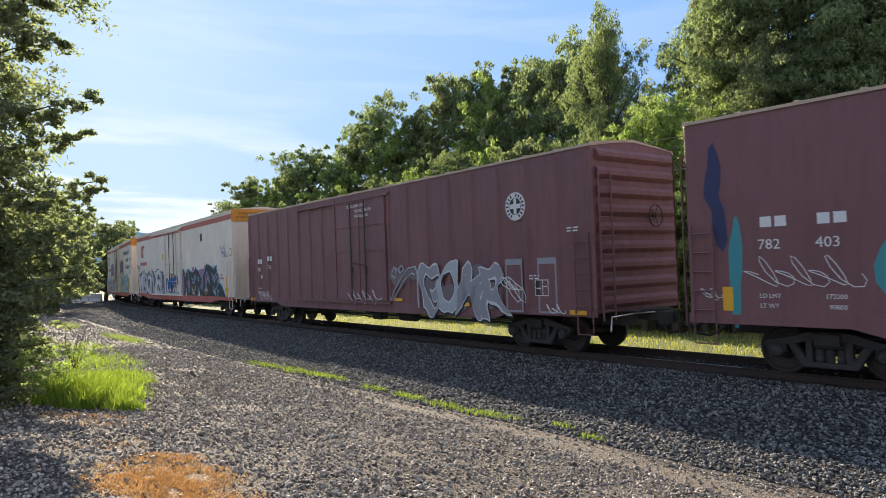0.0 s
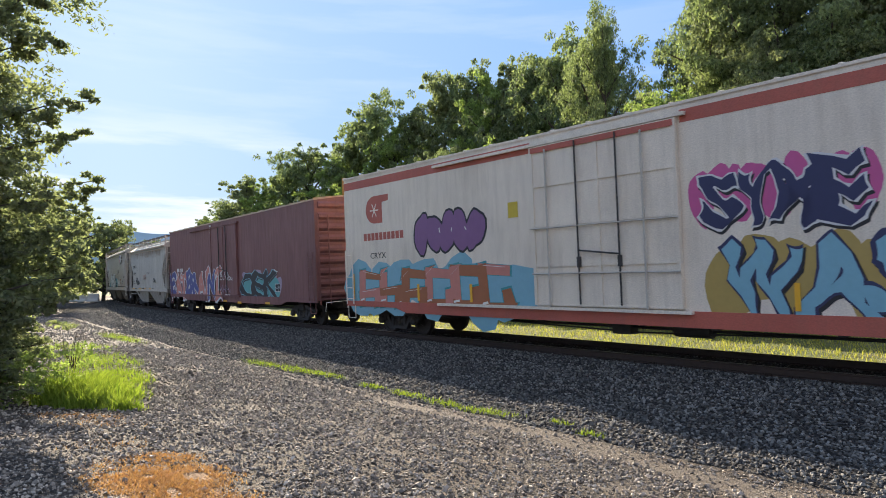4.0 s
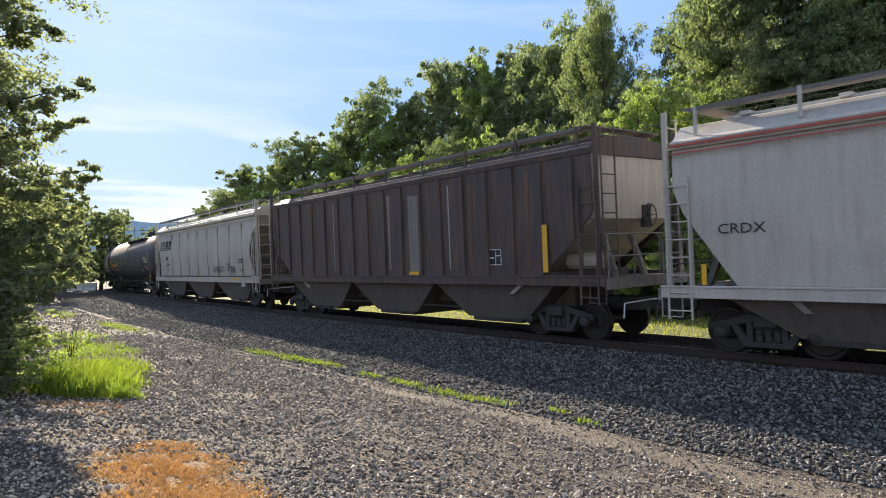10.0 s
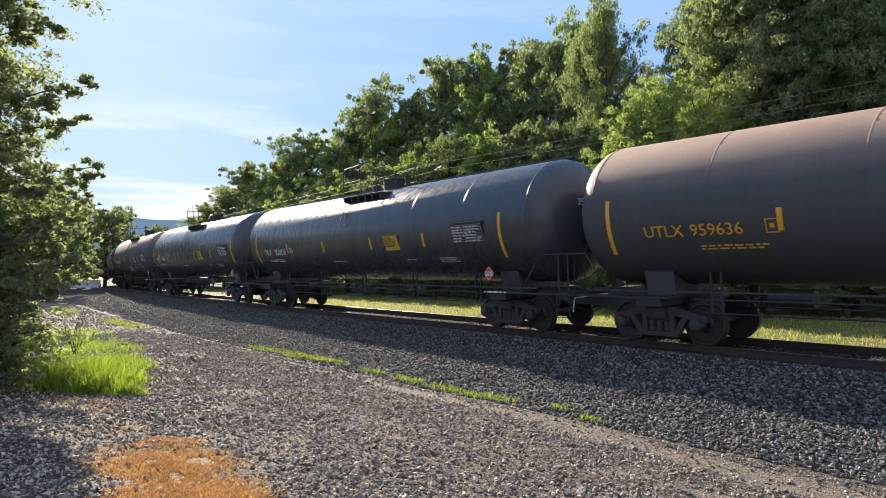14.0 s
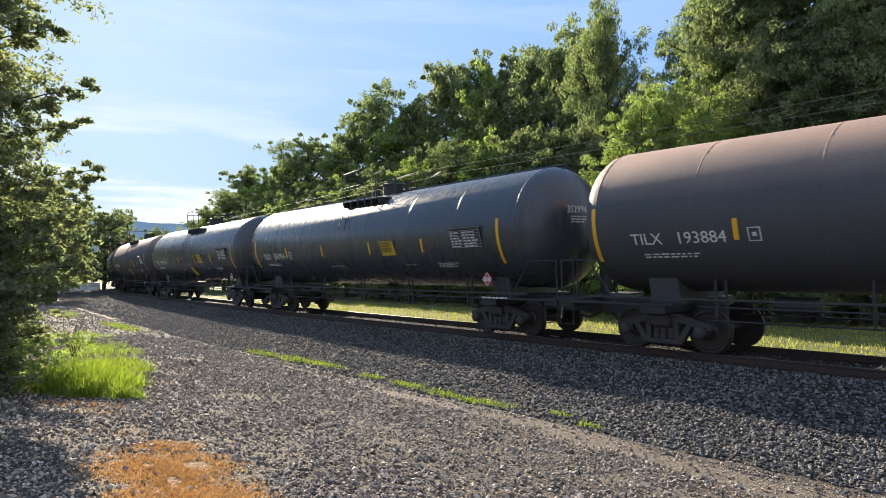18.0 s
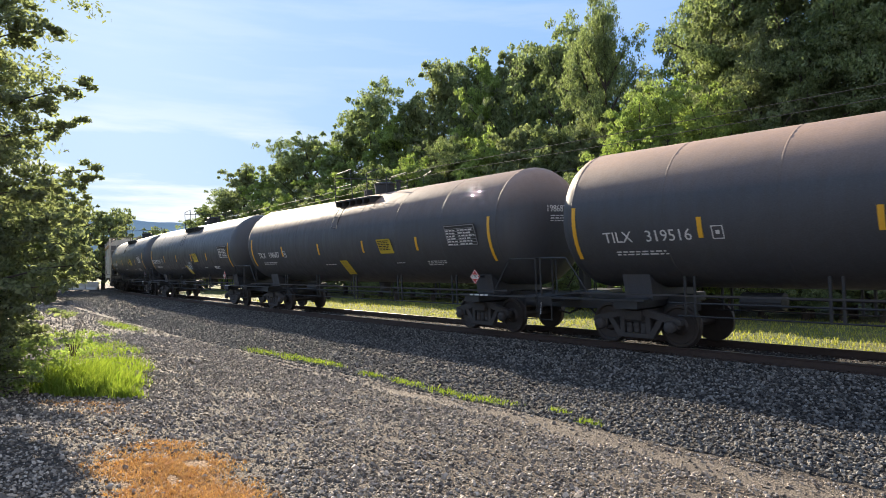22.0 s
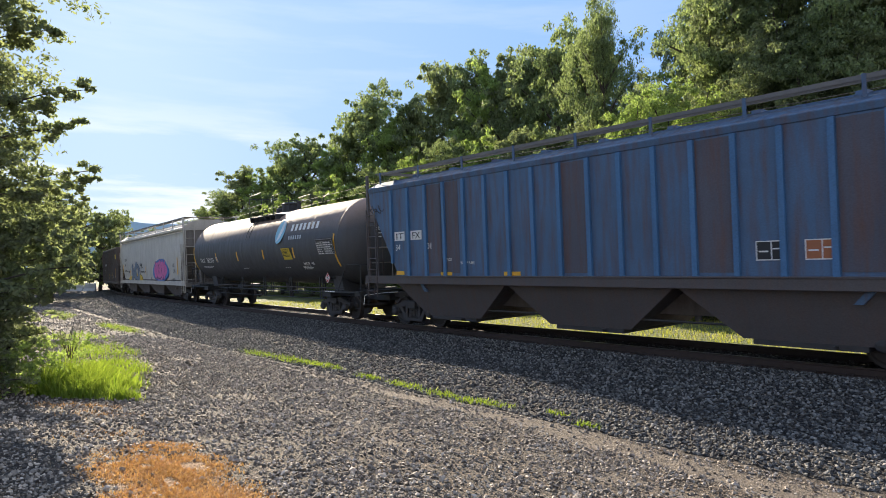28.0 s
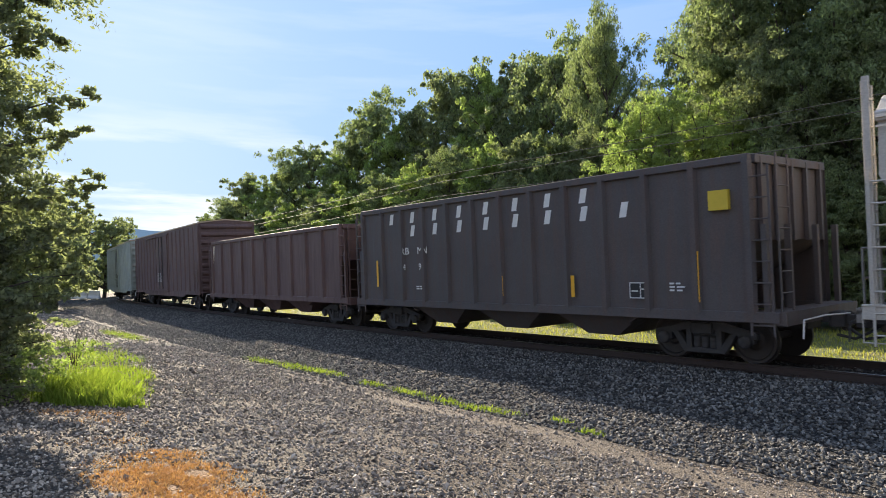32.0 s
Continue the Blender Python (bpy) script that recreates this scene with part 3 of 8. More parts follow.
def tree_meshes(seed, height, radius, clumps, per, leaf, mat, low=0.18, lean=0.0, sprays=(), flat=0.55, simple=False):
    """A tapered trunk with limbs, each limb carrying a bough of layered leaf pads, with gaps between the boughs."""
    rng = np.random.default_rng(seed)
    wood = Shape()
    trunk_top = height * 0.78
    tp = [(lean * (t ** 1.5) * height * 0.1 + 0.12 * math.sin(3 * t + seed), 0.1 * math.cos(4 * t + seed), t * trunk_top - 0.4 * (t == 0)) for t in np.linspace(0, 1, 9)]
    r0 = height * 0.016 + 0.05
    wood.tube(tp, [r0 * (1.25 - 1.1 * t) for t in np.linspace(0, 1, 9)], 8)
    centres, radii = [], []
    boughs = 24
    for i in range(boughs):
        u = (i + rng.uniform(0, 0.8)) / boughs
        h = low + 0.07 + (0.93 - low) * u
        # widest below the middle, narrowing to an uneven top
        reach = radius * (0.35 + 0.65 * math.sin(math.pi * min(1, 0.22 + 0.78 * u)) ** 0.8) * rng.uniform(0.55, 1.12)
        if u > 0.9:
            reach *= 0.55
        a = i * 2.4 + rng.uniform(-0.5, 0.5)
        base = Vector(tp[min(8, max(1, int(h * height / trunk_top * 8 - 1)))])
        tip = Vector((math.cos(a) * reach, math.sin(a) * reach, h * height))
        mid = base.lerp(tip, 0.5) + Vector((0, 0, 0.05 * height * (1 - u)))
        wood.tube([base, mid, tip], [r0 * 0.42, r0 * 0.26, r0 * 0.07], 5)
        size = radius * rng.uniform(0.24, 0.42) * (1.0 if u < 0.8 else 0.75)
        for _ in range(max(3, int(clumps / boughs))):
            t = rng.random() ** 0.6
            q = base.lerp(mid, t * 2) if t < 0.5 else mid.lerp(tip, t * 2 - 1)
            spread_ = size * (0.45 + 0.6 * t)
            off_ = rng.normal(size=3) * spread_ * (0.55, 0.55, 0.34)
            c = np.array(q) + off_
            if c[2] > height * low:
                centres.append(c)
                radii.append(radius * rng.uniform(0.06, 0.16))
    for tip, back in sprays:
        tip, back = Vector(tip), Vector(back)
        wood.tube([back, back.lerp(tip, 0.5) + Vector((0, 0, 0.06)), tip], [0.016, 0.010, 0.004], 4)
        for k in range(34):
            q = back.lerp(tip, -0.2 + 1.2 * k / 33)
            centres.append(np.array(q) + rng.normal(size=3) * (0.17 - 0.0035 * k))
            radii.append(0.19 - 0.003 * k)
    v, f = leaf_cloud(rng, np.array(centres), np.array(radii), per, leaf, flat, 0.25, simple)
    return wood.mesh("trunk", MAT_BARK, smooth=1.0), mesh_fast("crown", v.tolist(), f.tolist(), mat)


def plant(name, meshes, x, y, z, turn, scale, label, group="", category="tree"):
    t = thing(name, label, category, group)
    t.matrix_basis = Matrix.LocRotScale((x, y, z), Euler((0, 0, turn)), (scale[0], scale[0], scale[1]))
    part("trunk", meshes[0], None, t)
    part("crown", meshes[1], None, t)
    return t


WOODS = [tree_meshes(11, 14, 4.6, 640, 52, 0.24, MAT_LEAF, 0.04, simple=True), tree_meshes(12, 14, 4.2, 640, 52, 0.25, MAT_LEAF_C, 0.04, simple=True),
         tree_meshes(13, 14, 5.0, 660, 52, 0.24, MAT_LEAF, 0.04, simple=True), tree_meshes(14, 14, 4.4, 620, 52, 0.24, MAT_LEAF_B, 0.04, simple=True),
         tree_meshes(15, 14, 4.6, 860, 70, 0.16, MAT_LEAF, 0.05, simple=True), tree_meshes(16, 14, 4.2, 860, 70, 0.16, MAT_LEAF_C, 0.05, simple=True),
         tree_meshes(17, 14, 5.0, 880, 70, 0.16, MAT_LEAF, 0.05, simple=True), tree_meshes(18, 14, 4.6, 640, 64, 0.17, MAT_LEAF_B, 0.06, flat=0.3, simple=True)]
# the wooded slope behind the track: place, height, crown scale, kind
WOOD_ROWS = [
    (-38.7, 105.0, 10.2, 0.80, 1),
    (-36.3, 104.0, 12.2, 0.90, 0),
    (-32.4, 100.0, 14.1, 1.00, 2),
    (-28.7, 98.0, 17.6, 1.15, 1),
    (-24.0, 92.0, 15.7, 1.00, 3),
    (-21.2, 92.0, 19.6, 1.15, 2),
    (-17.4, 88.0, 20.0, 1.20, 0),
    (-13.3, 82.0, 16.9, 1.00, 3),
    (-11.5, 84.0, 21.4, 1.00, 2),
    (-8.5, 82.0, 24.8, 1.25, 2),
    (-5.6, 76.0, 19.1, 1.00, 3),
    (-3.1, 76.0, 22.4, 1.10, 0),
    (0.1, 74.0, 25.5, 1.25, 1),
    (3.0, 70.0, 24.5, 1.10, 0),
    (4.6, 66.0, 21.9, 0.95, 3),
    (6.7, 64.0, 23.5, 1.15, 1),
    (8.5, 60.0, 22.5, 1.00, 0),
    (10.1, 56.0, 22.1, 1.00, 2),
    (10.9, 50.0, 20.3, 0.85, 0),
    (10.9, 46.0, 20.8, 0.62, 6),
    (13.0, 46.0, 14.8, 0.60, 5),
    (13.1, 42.0, 13.2, 0.60, 6),
    (9.0, 35.0, 10.0, 0.45, 7),
    (9.8, 34.0, 11.0, 0.5, 7),
    (10.9, 33.0, 11.2, 0.55, 7),
    (12.2, 32.5, 10.6, 0.5, 7),
    (13.4, 32.0, 9.8, 0.4, 7),
    (15.2, 39.0, 18.4, 0.68, 3),
    (14.6, 38.0, 19.2, 0.95, 5),
    (15.9, 36.0, 19.5, 1.00, 6),
    (17.8, 35.0, 19.9, 1.05, 4),
    (19.6, 34.0, 19.7, 1.05, 6),
    (21.4, 33.0, 19.2, 1.05, 5),
    (23.4, 32.0, 18.7, 1.10, 4),
    (26.3, 32.0, 18.1, 1.10, 6),
    (15.3, 33.0, 14.1, 0.75, 5),
    (17.0, 32.0, 13.5, 0.70, 4),
    (18.5, 31.0, 13.1, 0.70, 6),
    (19.9, 30.0, 12.8, 0.70, 5),
    (21.5, 29.0, 12.4, 0.70, 4),
    (-9.8, 68.0, 11.3, 0.75, 3),
    (-13.6, 72.0, 11.2, 0.75, 1),
    (-18.3, 78.0, 10.7, 0.70, 3),
    (-22.6, 82.0, 10.1, 0.70, 0),
    (-27.9, 88.0, 8.8, 0.70, 3),
    (-5.8, 62.0, 11.8, 0.75, 0),
    (-2.6, 58.0, 11.6, 0.70, 3),
    (0.3, 56.0, 12.6, 0.75, 2),
    (2.9, 54.0, 12.8, 0.70, 3),
    (5.4, 50.0, 12.6, 0.70, 1),
    (7.4, 47.0, 12.2, 0.65, 0),
    (8.9, 44.0, 11.7, 0.60, 5),
    (-32.3, 90.0, 6.3, 0.60, 1),
    (-7.1, 60.0, 6.9, 0.60, 1),
    (-11.1, 64.0, 6.6, 0.60, 0),
    (-15.3, 70.0, 6.5, 0.60, 2),
    (-20.0, 76.0, 6.3, 0.60, 1),
    (-3.8, 55.0, 6.9, 0.60, 2),
    (-0.8, 52.0, 7.3, 0.60, 0),
    (1.9, 49.0, 7.6, 0.60, 1),
    (4.2, 46.0, 7.6, 0.60, 2),
    (6.3, 43.0, 7.6, 0.55, 5),
    (7.8, 40.0, 7.4, 0.50, 6),
    (9.2, 37.0, 6.8, 0.50, 4),
    (10.6, 35.0, 6.5, 0.50, 5),
    (12.1, 34.0, 6.7, 0.50, 6),
    (13.5, 33.0, 6.8, 0.50, 4),
    (15.0, 32.0, 6.9, 0.55, 5),
    (16.3, 31.0, 6.8, 0.55, 6),
    (17.5, 30.0, 6.9, 0.55, 4),
    (18.6, 29.0, 6.7, 0.55, 5),
]
r = random.Random(21)
for x, y, hgt, cr, k in WOOD_ROWS:
    base = float(ground_z(from_line(np.array([x]), np.array([y]))[1])[0]) - 0.1
    hgt -= base
    plant("broadleaf_tree", WOODS[k], x, y, base, r.uniform(0, 6.28), (cr, hgt / 14),
          ("bright green leafy tree at the edge of the wood" if k in (3, 7) else "tall dark green broadleaf tree on the wooded slope"), "trees behind the track")

# the shade tree beside the lot, its thicket, and the trees at the bend
tree_at = Vector((-8.3, 10.3, -0.25))
sprays = [(Vector(p) - tree_at, Vector(p) - tree_at - Vector((1.5, -0.15, 0.25))) for p in
          ((-5.25, 10.0, 4.3), (-5.5, 10.2, 3.8), (-5.1, 10.0, 3.1), (-5.45, 10.1, 2.4), (-5.1, 9.9, 1.7), (-5.75, 10.0, 2.1), (-5.75, 10.0, 5.2), (-5.9, 9.8, 5.7), (-5.4, 9.7, 1.4), (-5.8, 9.6, 1.1), (-5.75, 9.9, 2.8), (-6.35, 12.2, 2.2), (-6.5, 12.5, 1.6), (-7.1, 13.5, 2.7), (-6.45, 12.0, 2.9), (-7.4, 14.0, 3.4), (-5.7, 10.9, 1.9))]
big_w, big_c = tree_meshes(33, 9.0, 2.4, 2700, 42, 0.08, MAT_LEAF_LOT, 0.2, 0.0, sprays)
plant("lot_tree", (big_w, big_c), *tree_at, 0.0, (1.0, 1.0), "leafy shade tree beside the gravel lot, backlit by the sun")
back_w, back_c = tree_meshes(36, 8.5, 2.3, 520, 46, 0.12, MAT_LEAF_LOT, 0.08)
plant("lot_tree", (back_w, back_c), -13.2, 16.2, -0.25, 1.0, (1.0, 0.9), "leafy tree in shade behind the lot's edge")
bush = tree_meshes(35, 2.6, 1.1, 300, 40, 0.075, MAT_LEAF_LOT, 0.0)
for x, y, sc, hs in ((-7.0, 10.3, 0.8, 0.8), (-6.5, 9.6, 0.62, 0.55), (-8.4, 12.4, 1.2, 0.9), (-7.2, 9.0, 0.9, 0.9), (-7.7, 11.4, 0.8, 0.9)):
    plant("shrub", bush, x, y, -0.2, x, (sc, hs), "dense green shrub at the foot of the tree", "shrubs beside the lot", "shrub")
far_w = tree_meshes(33, 9, 4.2, 300, 30, 0.34, MAT_LEAF_C, 0.06)
for x, y, hgt, cr in ((-33, 58, 8.6, 0.75), (-38, 60, 9.0, 1.0), (-44, 62, 10, 1.1), (-50, 70, 12, 1.4), (-60, 74, 13, 1.5), (-42, 84, 10, 1.0), (-37, 88, 8, 0.9), (-45.5, 95, 11, 0.8), (-49.5, 93, 11.8, 1.0), (-55, 97, 12.4, 1.1), (-62, 100, 13, 1.2)):
    plant("roadside_tree", far_w, x, y, -0.25, r.uniform(0, 6), (cr, hgt / 9), "leafy roadside tree standing at the far bend", "trees at the bend")


def blade_mesh(name, places, heights, material, seed, width=0.012, lean=0.45):
    """Grass blades: two bent, tapering quads each."""
    g = np.random.default_rng(seed)
    n = len(places)
    a = g.uniform(0, 6.283, n)
    side = np.stack([np.cos(a), np.sin(a), np.zeros(n)], 1) * (width * g.uniform(0.6, 1.4, n))[:, None]
    b = g.uniform(0, 6.283, n)
    tip = np.stack([np.cos(b), np.sin(b), np.zeros(n)], 1) * (heights * lean * g.random(n))[:, None]
    p = np.asarray(places)
    up = np.zeros((n, 3))
    up[:, 2] = heights
    v = np.stack([p - side, p + side, p + up * 0.55 + tip * 0.3 + side * 0.8, p + up * 0.55 + tip * 0.3 - side * 0.8, p + up + tip], 1).reshape(-1, 3)
    k = np.arange(n)[:, None] * 5
    faces = np.concatenate([k + [0, 1, 2, 3]]).tolist() + np.concatenate([k + [3, 2, 4]]).tolist()
    return mesh_fast(name, v.tolist(), faces, material)


g = np.random.default_rng(8)


def ring(cx, cy, ax, ay, n, turn=0.0):
    a, q = g.uniform(0, 6.283, n), g.random(n) ** 0.7 * g.uniform(0.75, 1.3, n)
    x, y = ax * q * np.cos(a), ay * q * np.sin(a)
    c, s = math.cos(radians(turn)), math.sin(radians(turn))
    px, py = cx + x * c - y * s, cy + x * s + y * c
    off = from_line(px, py)[1]
    return np.stack([px, py, ground_z(off) + ground_bump(px, py, off) - 0.02], 1)


pts = np.concatenate([ring(-5.55, 10.35, 0.55, 0.4, 1900), ring(-5.7, 11.3, 0.65, 0.8, 2300), ring(-6.3, 12.8, 0.6, 1.2, 1500), ring(-6.9, 14.4, 0.5, 0.9, 600), ring(-4.75, 10.15, 0.32, 0.2, 420), ring(-8.3, 16.5, 0.8, 1.4, 700), ring(-9.3, 18.2, 0.7, 1.2, 400), ring(-11.6, 21.5, 0.8, 1.6, 350)])
near_top = np.exp(-(np.hypot(pts[:, 0] + 5.75, pts[:, 1] - 10.9) / 0.75) ** 2)
lumps = np.array([noise.noise(Vector((x * 3.1, y * 2.2, 4))) for x, y, _ in pts])
thing("tall_grass", "bright green tall grass clump at the lot's edge", "grass", data=blade_mesh("tall_grass", pts, g.uniform(0.06, 0.27, len(pts)) * (0.75 + 1.45 * near_top) * (1 + 0.7 * lumps), MAT_BLADE, 1, 0.0075, 0.95), kind="stuff")
weed_at = [(-6.2, 10.2), (-6.35, 10.7), (-6.05, 9.95), (-6.5, 11.3), (-5.9, 10.45), (-6.6, 10.1), (-6.4, 12.2)]
wv, wf, wo = [], [], 0
for k, (wx, wy) in enumerate(weed_at):
    wr = np.random.default_rng(60 + k)
    wc = np.array([(wx + wr.normal() * 0.13, wy + wr.normal() * 0.13, -0.2 + 0.75 * wr.random()) for _ in range(26)])
    v_, f_ = leaf_cloud(wr, wc, np.full(26, 0.10), 14, 0.06)
    wv.append(v_)
    wf.append(f_ + wo)
    wo += len(v_)
thing("leafy_weeds", "sunlit leafy weeds between the shrubs and grass", "weeds", data=mesh_fast("leafy_weeds", np.concatenate(wv).tolist(), np.concatenate(wf).tolist(), MAT_LEAF_B), kind="stuff")
pts, hs = [], []
for cs, co, hl, hw in TOE_GRASS:
    cx, cy, h = on_line(cs, co)
    n = int(620 * hl)
    q = ring(cx, cy, hw * 1.7, hl, n, math.degrees(h))
    pts.append(q)
    hs.append(g.uniform(0.02, 0.11, n))
pts, hs = np.concatenate(pts), np.concatenate(hs)
thing("track_weeds", "low green weeds along the foot of the ballast", "weeds", data=blade_mesh("track_weeds", pts, hs, MAT_BLADE, 2, 0.008, 0.8), kind="stuff")
pts, off = spread(g, 22000, -10, 45, 4.2, 18.0, 1.4)
thing("meadow_grass", "sunlit yellow-green grass behind the track", "grass", data=blade_mesh("meadow_grass", pts, g.uniform(0.05, 0.17, len(pts)), MAT_MEADOW, 3, 0.014, 0.9), kind="stuff")
pts = np.concatenate([ring(-2.55, 6.3, 0.6, 0.55, 7000), ring(-2.05, 5.5, 0.62, 0.55, 6000), ring(-2.85, 7.1, 0.34, 0.3, 1500), ring(-1.6, 5.35, 0.3, 0.3, 900), ring(-3.15, 6.7, 0.3, 0.5, 500), ring(-5.0, 9.4, 0.7, 0.25, 600), ring(-4.4, 8.8, 0.5, 0.3, 300), ring(-3.7, 7.7, 0.5, 0.4, 260)])
bald = np.array([noise.noise(Vector((x * 3.2, y * 3.2, 8))) for x, y, _ in pts]) > -0.36
pts = pts[bald]
thing("dry_weeds", "scorched orange-brown dry weeds on the gravel", "weeds", data=blade_mesh("dry_weeds", pts, g.uniform(0.015, 0.06, len(pts)), MAT_DRY, 4, 0.006, 1.6), kind="stuff")

# a bare dead shrub by the grass
twig = Shape()
tr = random.Random(9)
for k in range(9):
    a, l = tr.uniform(-1.2, 1.2), tr.uniform(.5, 1.0)
    twig.tube([(0, 0, -.05), (math.sin(a) * l * .4, tr.uniform(-.1, .1), l * .55), (math.sin(a) * l * .75, tr.uniform(-.2, .2), l * (.8 + .2 * math.cos(a)))], [.014, .009, .003], 4)
dead = thing("dead_shrub", "bare grey twigs of a dead shrub in grass", "shrub", data=twig.mesh("dead_shrub", MAT_BARK))
dead.location = (-7.35, 13.6, -.1)

# concrete barriers closing the road at the bend
barrier = Shape().prism([(-.3, 0), (.3, 0), (.28, .1), (.12, .32), (.09, .85), (-.09, .85), (-.12, .32), (-.28, .1)], -.6, .6, "y").mesh("road_barrier", plain("pale concrete", (.55, .56, .56), .8, 0, .2, 6), bevel=.015)
first = thing("road_barrier", "pale concrete road barrier blocking the track side road", "barrier", "barriers at the bend", data=barrier)
first.matrix_basis = Matrix.Translation((-37.6, 73.0, -.12)) @ Matrix.Rotation(radians(95), 4, "Z")
for k in range(1, 4):
    copy_thing(first, Matrix.Translation((-37.6 - k * 1.3, 73.0 - k * .1, -.12)) @ Matrix.Rotation(radians(95 + k), 4, "Z"))

# overhead cables behind the track
for off_, z_, sag in ((9.0, 7.55, .25), (9.3, 7.25, .3), (8.8, 6.35, .35)):
    pts = []
    for k in range(41):
        s = -30 + 100 * k / 40
        x, y, _ = on_line(s, off_)
        t = ((s + 30) % 50) / 50
        pts.append((x, y, z_ - sag * 4 * t * (1 - t)))
    thing("overhead_cable", "thin dark overhead utility cable behind the track", "cable", "overhead cables", data=Shape().tube(pts, .013, 4).mesh("overhead_cable", MAT_STEEL))

# wooded hills beyond the valley, distance haze painted in as blue
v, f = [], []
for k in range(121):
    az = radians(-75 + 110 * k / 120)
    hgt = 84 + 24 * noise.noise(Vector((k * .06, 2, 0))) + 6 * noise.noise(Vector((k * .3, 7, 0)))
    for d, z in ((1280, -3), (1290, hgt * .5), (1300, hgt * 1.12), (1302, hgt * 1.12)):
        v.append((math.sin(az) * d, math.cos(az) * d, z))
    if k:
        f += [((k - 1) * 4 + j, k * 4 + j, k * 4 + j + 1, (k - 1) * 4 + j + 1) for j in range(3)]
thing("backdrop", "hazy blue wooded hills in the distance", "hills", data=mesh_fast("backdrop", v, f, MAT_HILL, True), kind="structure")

# ---------------------------------------------------------------- rolling stock: shared pieces
NEAR = -1.0   # local y of the side seen from the lot


def make_truck_mesh():
    """One cast side frame pair with bolster, springs and bearing caps."""
    t = Shape()
    for sd in (-1, 1):
        y0, y1 = sd * 0.98, sd * 1.12
        top = [(-1.12, .50), (-1.12, .62), (-.62, .74), (-.35, .82), (.35, .82), (.62, .74), (1.12, .62), (1.12, .50), (.55, .60), (.3, .66), (-.3, .66), (-.55, .60)]
        t.prism(top, y0, y1)
        low = [(-.72, .60), (-.56, .60), (-.34, .28), (.34, .28), (.56, .60), (.72, .60), (.45, .18), (-.45, .18)]
        t.prism(low, y0, y1)
        for x in (-.33, .33):
            t.box(x - .06, x + .06, min(y0, y1), max(y0, y1), .26, .70)
        for x in (-.18, 0, .18):
            t.lathe([(.28, .075), (.34, .085), (.40, .075), (.46, .085), (.52, .075)], (x, sd * 1.03, 0), "z", 10)
        t.box(-.27, .27, sd * .95 - .12, sd * .95 + .2, .52, .66)
        for x in (-.889, .889):
            t.lathe([(0, .13), (.10, .13), (.14, .09), (.16, .0)] if sd > 0 else [(0, .13), (-.10, .13), (-.14, .09), (-.16, .0)], (x, sd * 1.1, .457), "y", 14)
            t.box(x - .16, x + .16, min(y0, y1), max(y0, y1), .42, .60)
    t.box(-.22, .22, -1.2, 1.2, .58, .80)
    t.box(-.75, -.62, -.9, .9, .36, .46)
    t.box(.62, .75, -.9, .9, .36, .46)
    return t.mesh("truck", MAT_STEEL, bevel=0.012)


def make_wheelset_mesh():
    w = Shape()
    w.lathe([(-1.0, .075), (1.0, .075)], (0, 0, 0), "y", 10)
    for sd in (-1, 1):
        prof = [(.68, .09), (.68, .36), (.665, .40), (.665, .482), (.695, .482), (.705, .457), (.80, .452), (.80, .40), (.77, .37), (.755, .2), (.80, .15), (.80, .09)]
        w.lathe([(sd * a, rr) for a, rr in prof], (0, 0, 0), "y", 32)
    return w.mesh("wheelset", MAT_WHEEL, smooth=0.6)


def make_coupler_mesh():
    c = Shape()
    c.box(-.1, .62, -.09, .09, .80, .96)
    c.prism([(.55, -.16), (.72, -.19), (.86, -.05), (.80, .02), (.72, .0), (.70, .14), (.86, .17), (.80, .22), (.58, .18)], .74, 1.02, "z")
    return c.mesh("coupler", MAT_STEEL, bevel=0.01)


TRUCK, WHEELSET, COUPLER = make_truck_mesh(), make_wheelset_mesh(), make_coupler_mesh()
WHEELS = []


def running_gear(car, x0, x1, bolster=None, sill=(0.72, 1.02), strike=0.45):
    """Trucks, wheels, couplers, centre sill, train line and levers for a car body from x0 to x1."""
    a = bolster if bolster else 2.1
    for bx in (x0 + a, x1 - a):
        t = part("truck", TRUCK, None, car, "cast steel freight truck", loc=(bx, 0, 0))
        for dx in (-.889, .889):
            w = part("wheelset", WHEELSET, None, t)
            w.matrix_parent_inverse = Matrix.Translation((dx, 0, .457))
            WHEELS.append(w)
    for sg, xe in ((-1, x0), (1, x1)):
        c = part("coupler", COUPLER, None, car, loc=(xe + sg * 0.05, 0, 0))
        if sg < 0:
            c.rotation_euler = (0, 0, math.pi)
        h = Shape()
        h.tube([(xe + sg * .1, .35, .80), (xe + sg * .35, .35, .62), (xe + sg * .6, .25, .48), (xe + sg * .9, .2, .55)], .03, 6)
        part("air_hose", h, MAT_STEEL, car)
        lv = Shape()
        lv.tube([(xe + sg * .18, -1.35, .62), (xe + sg * .18, -1.3, .95), (xe + sg * .22, -.5, .98), (xe + sg * .5, -.15, 1.0)], .016, 5)
        part("uncoupling_lever", lv, MAT_CHALK if sg > 0 else MAT_STEEL, car)


def ladder(x0, x1, y, z0, z1, rungs, r=0.016, stiles=True):
    s = Shape()
    if stiles:
        for x in (x0, x1):
            s.box(x - .02, x + .02, y - .012, y + .012, z0, z1)
    for i in range(rungs):
        z = z0 + (z1 - z0) * (i + 0.5) / rungs
        s.tube([(x0, y, z), (x1, y, z)], r, 5)
    return s


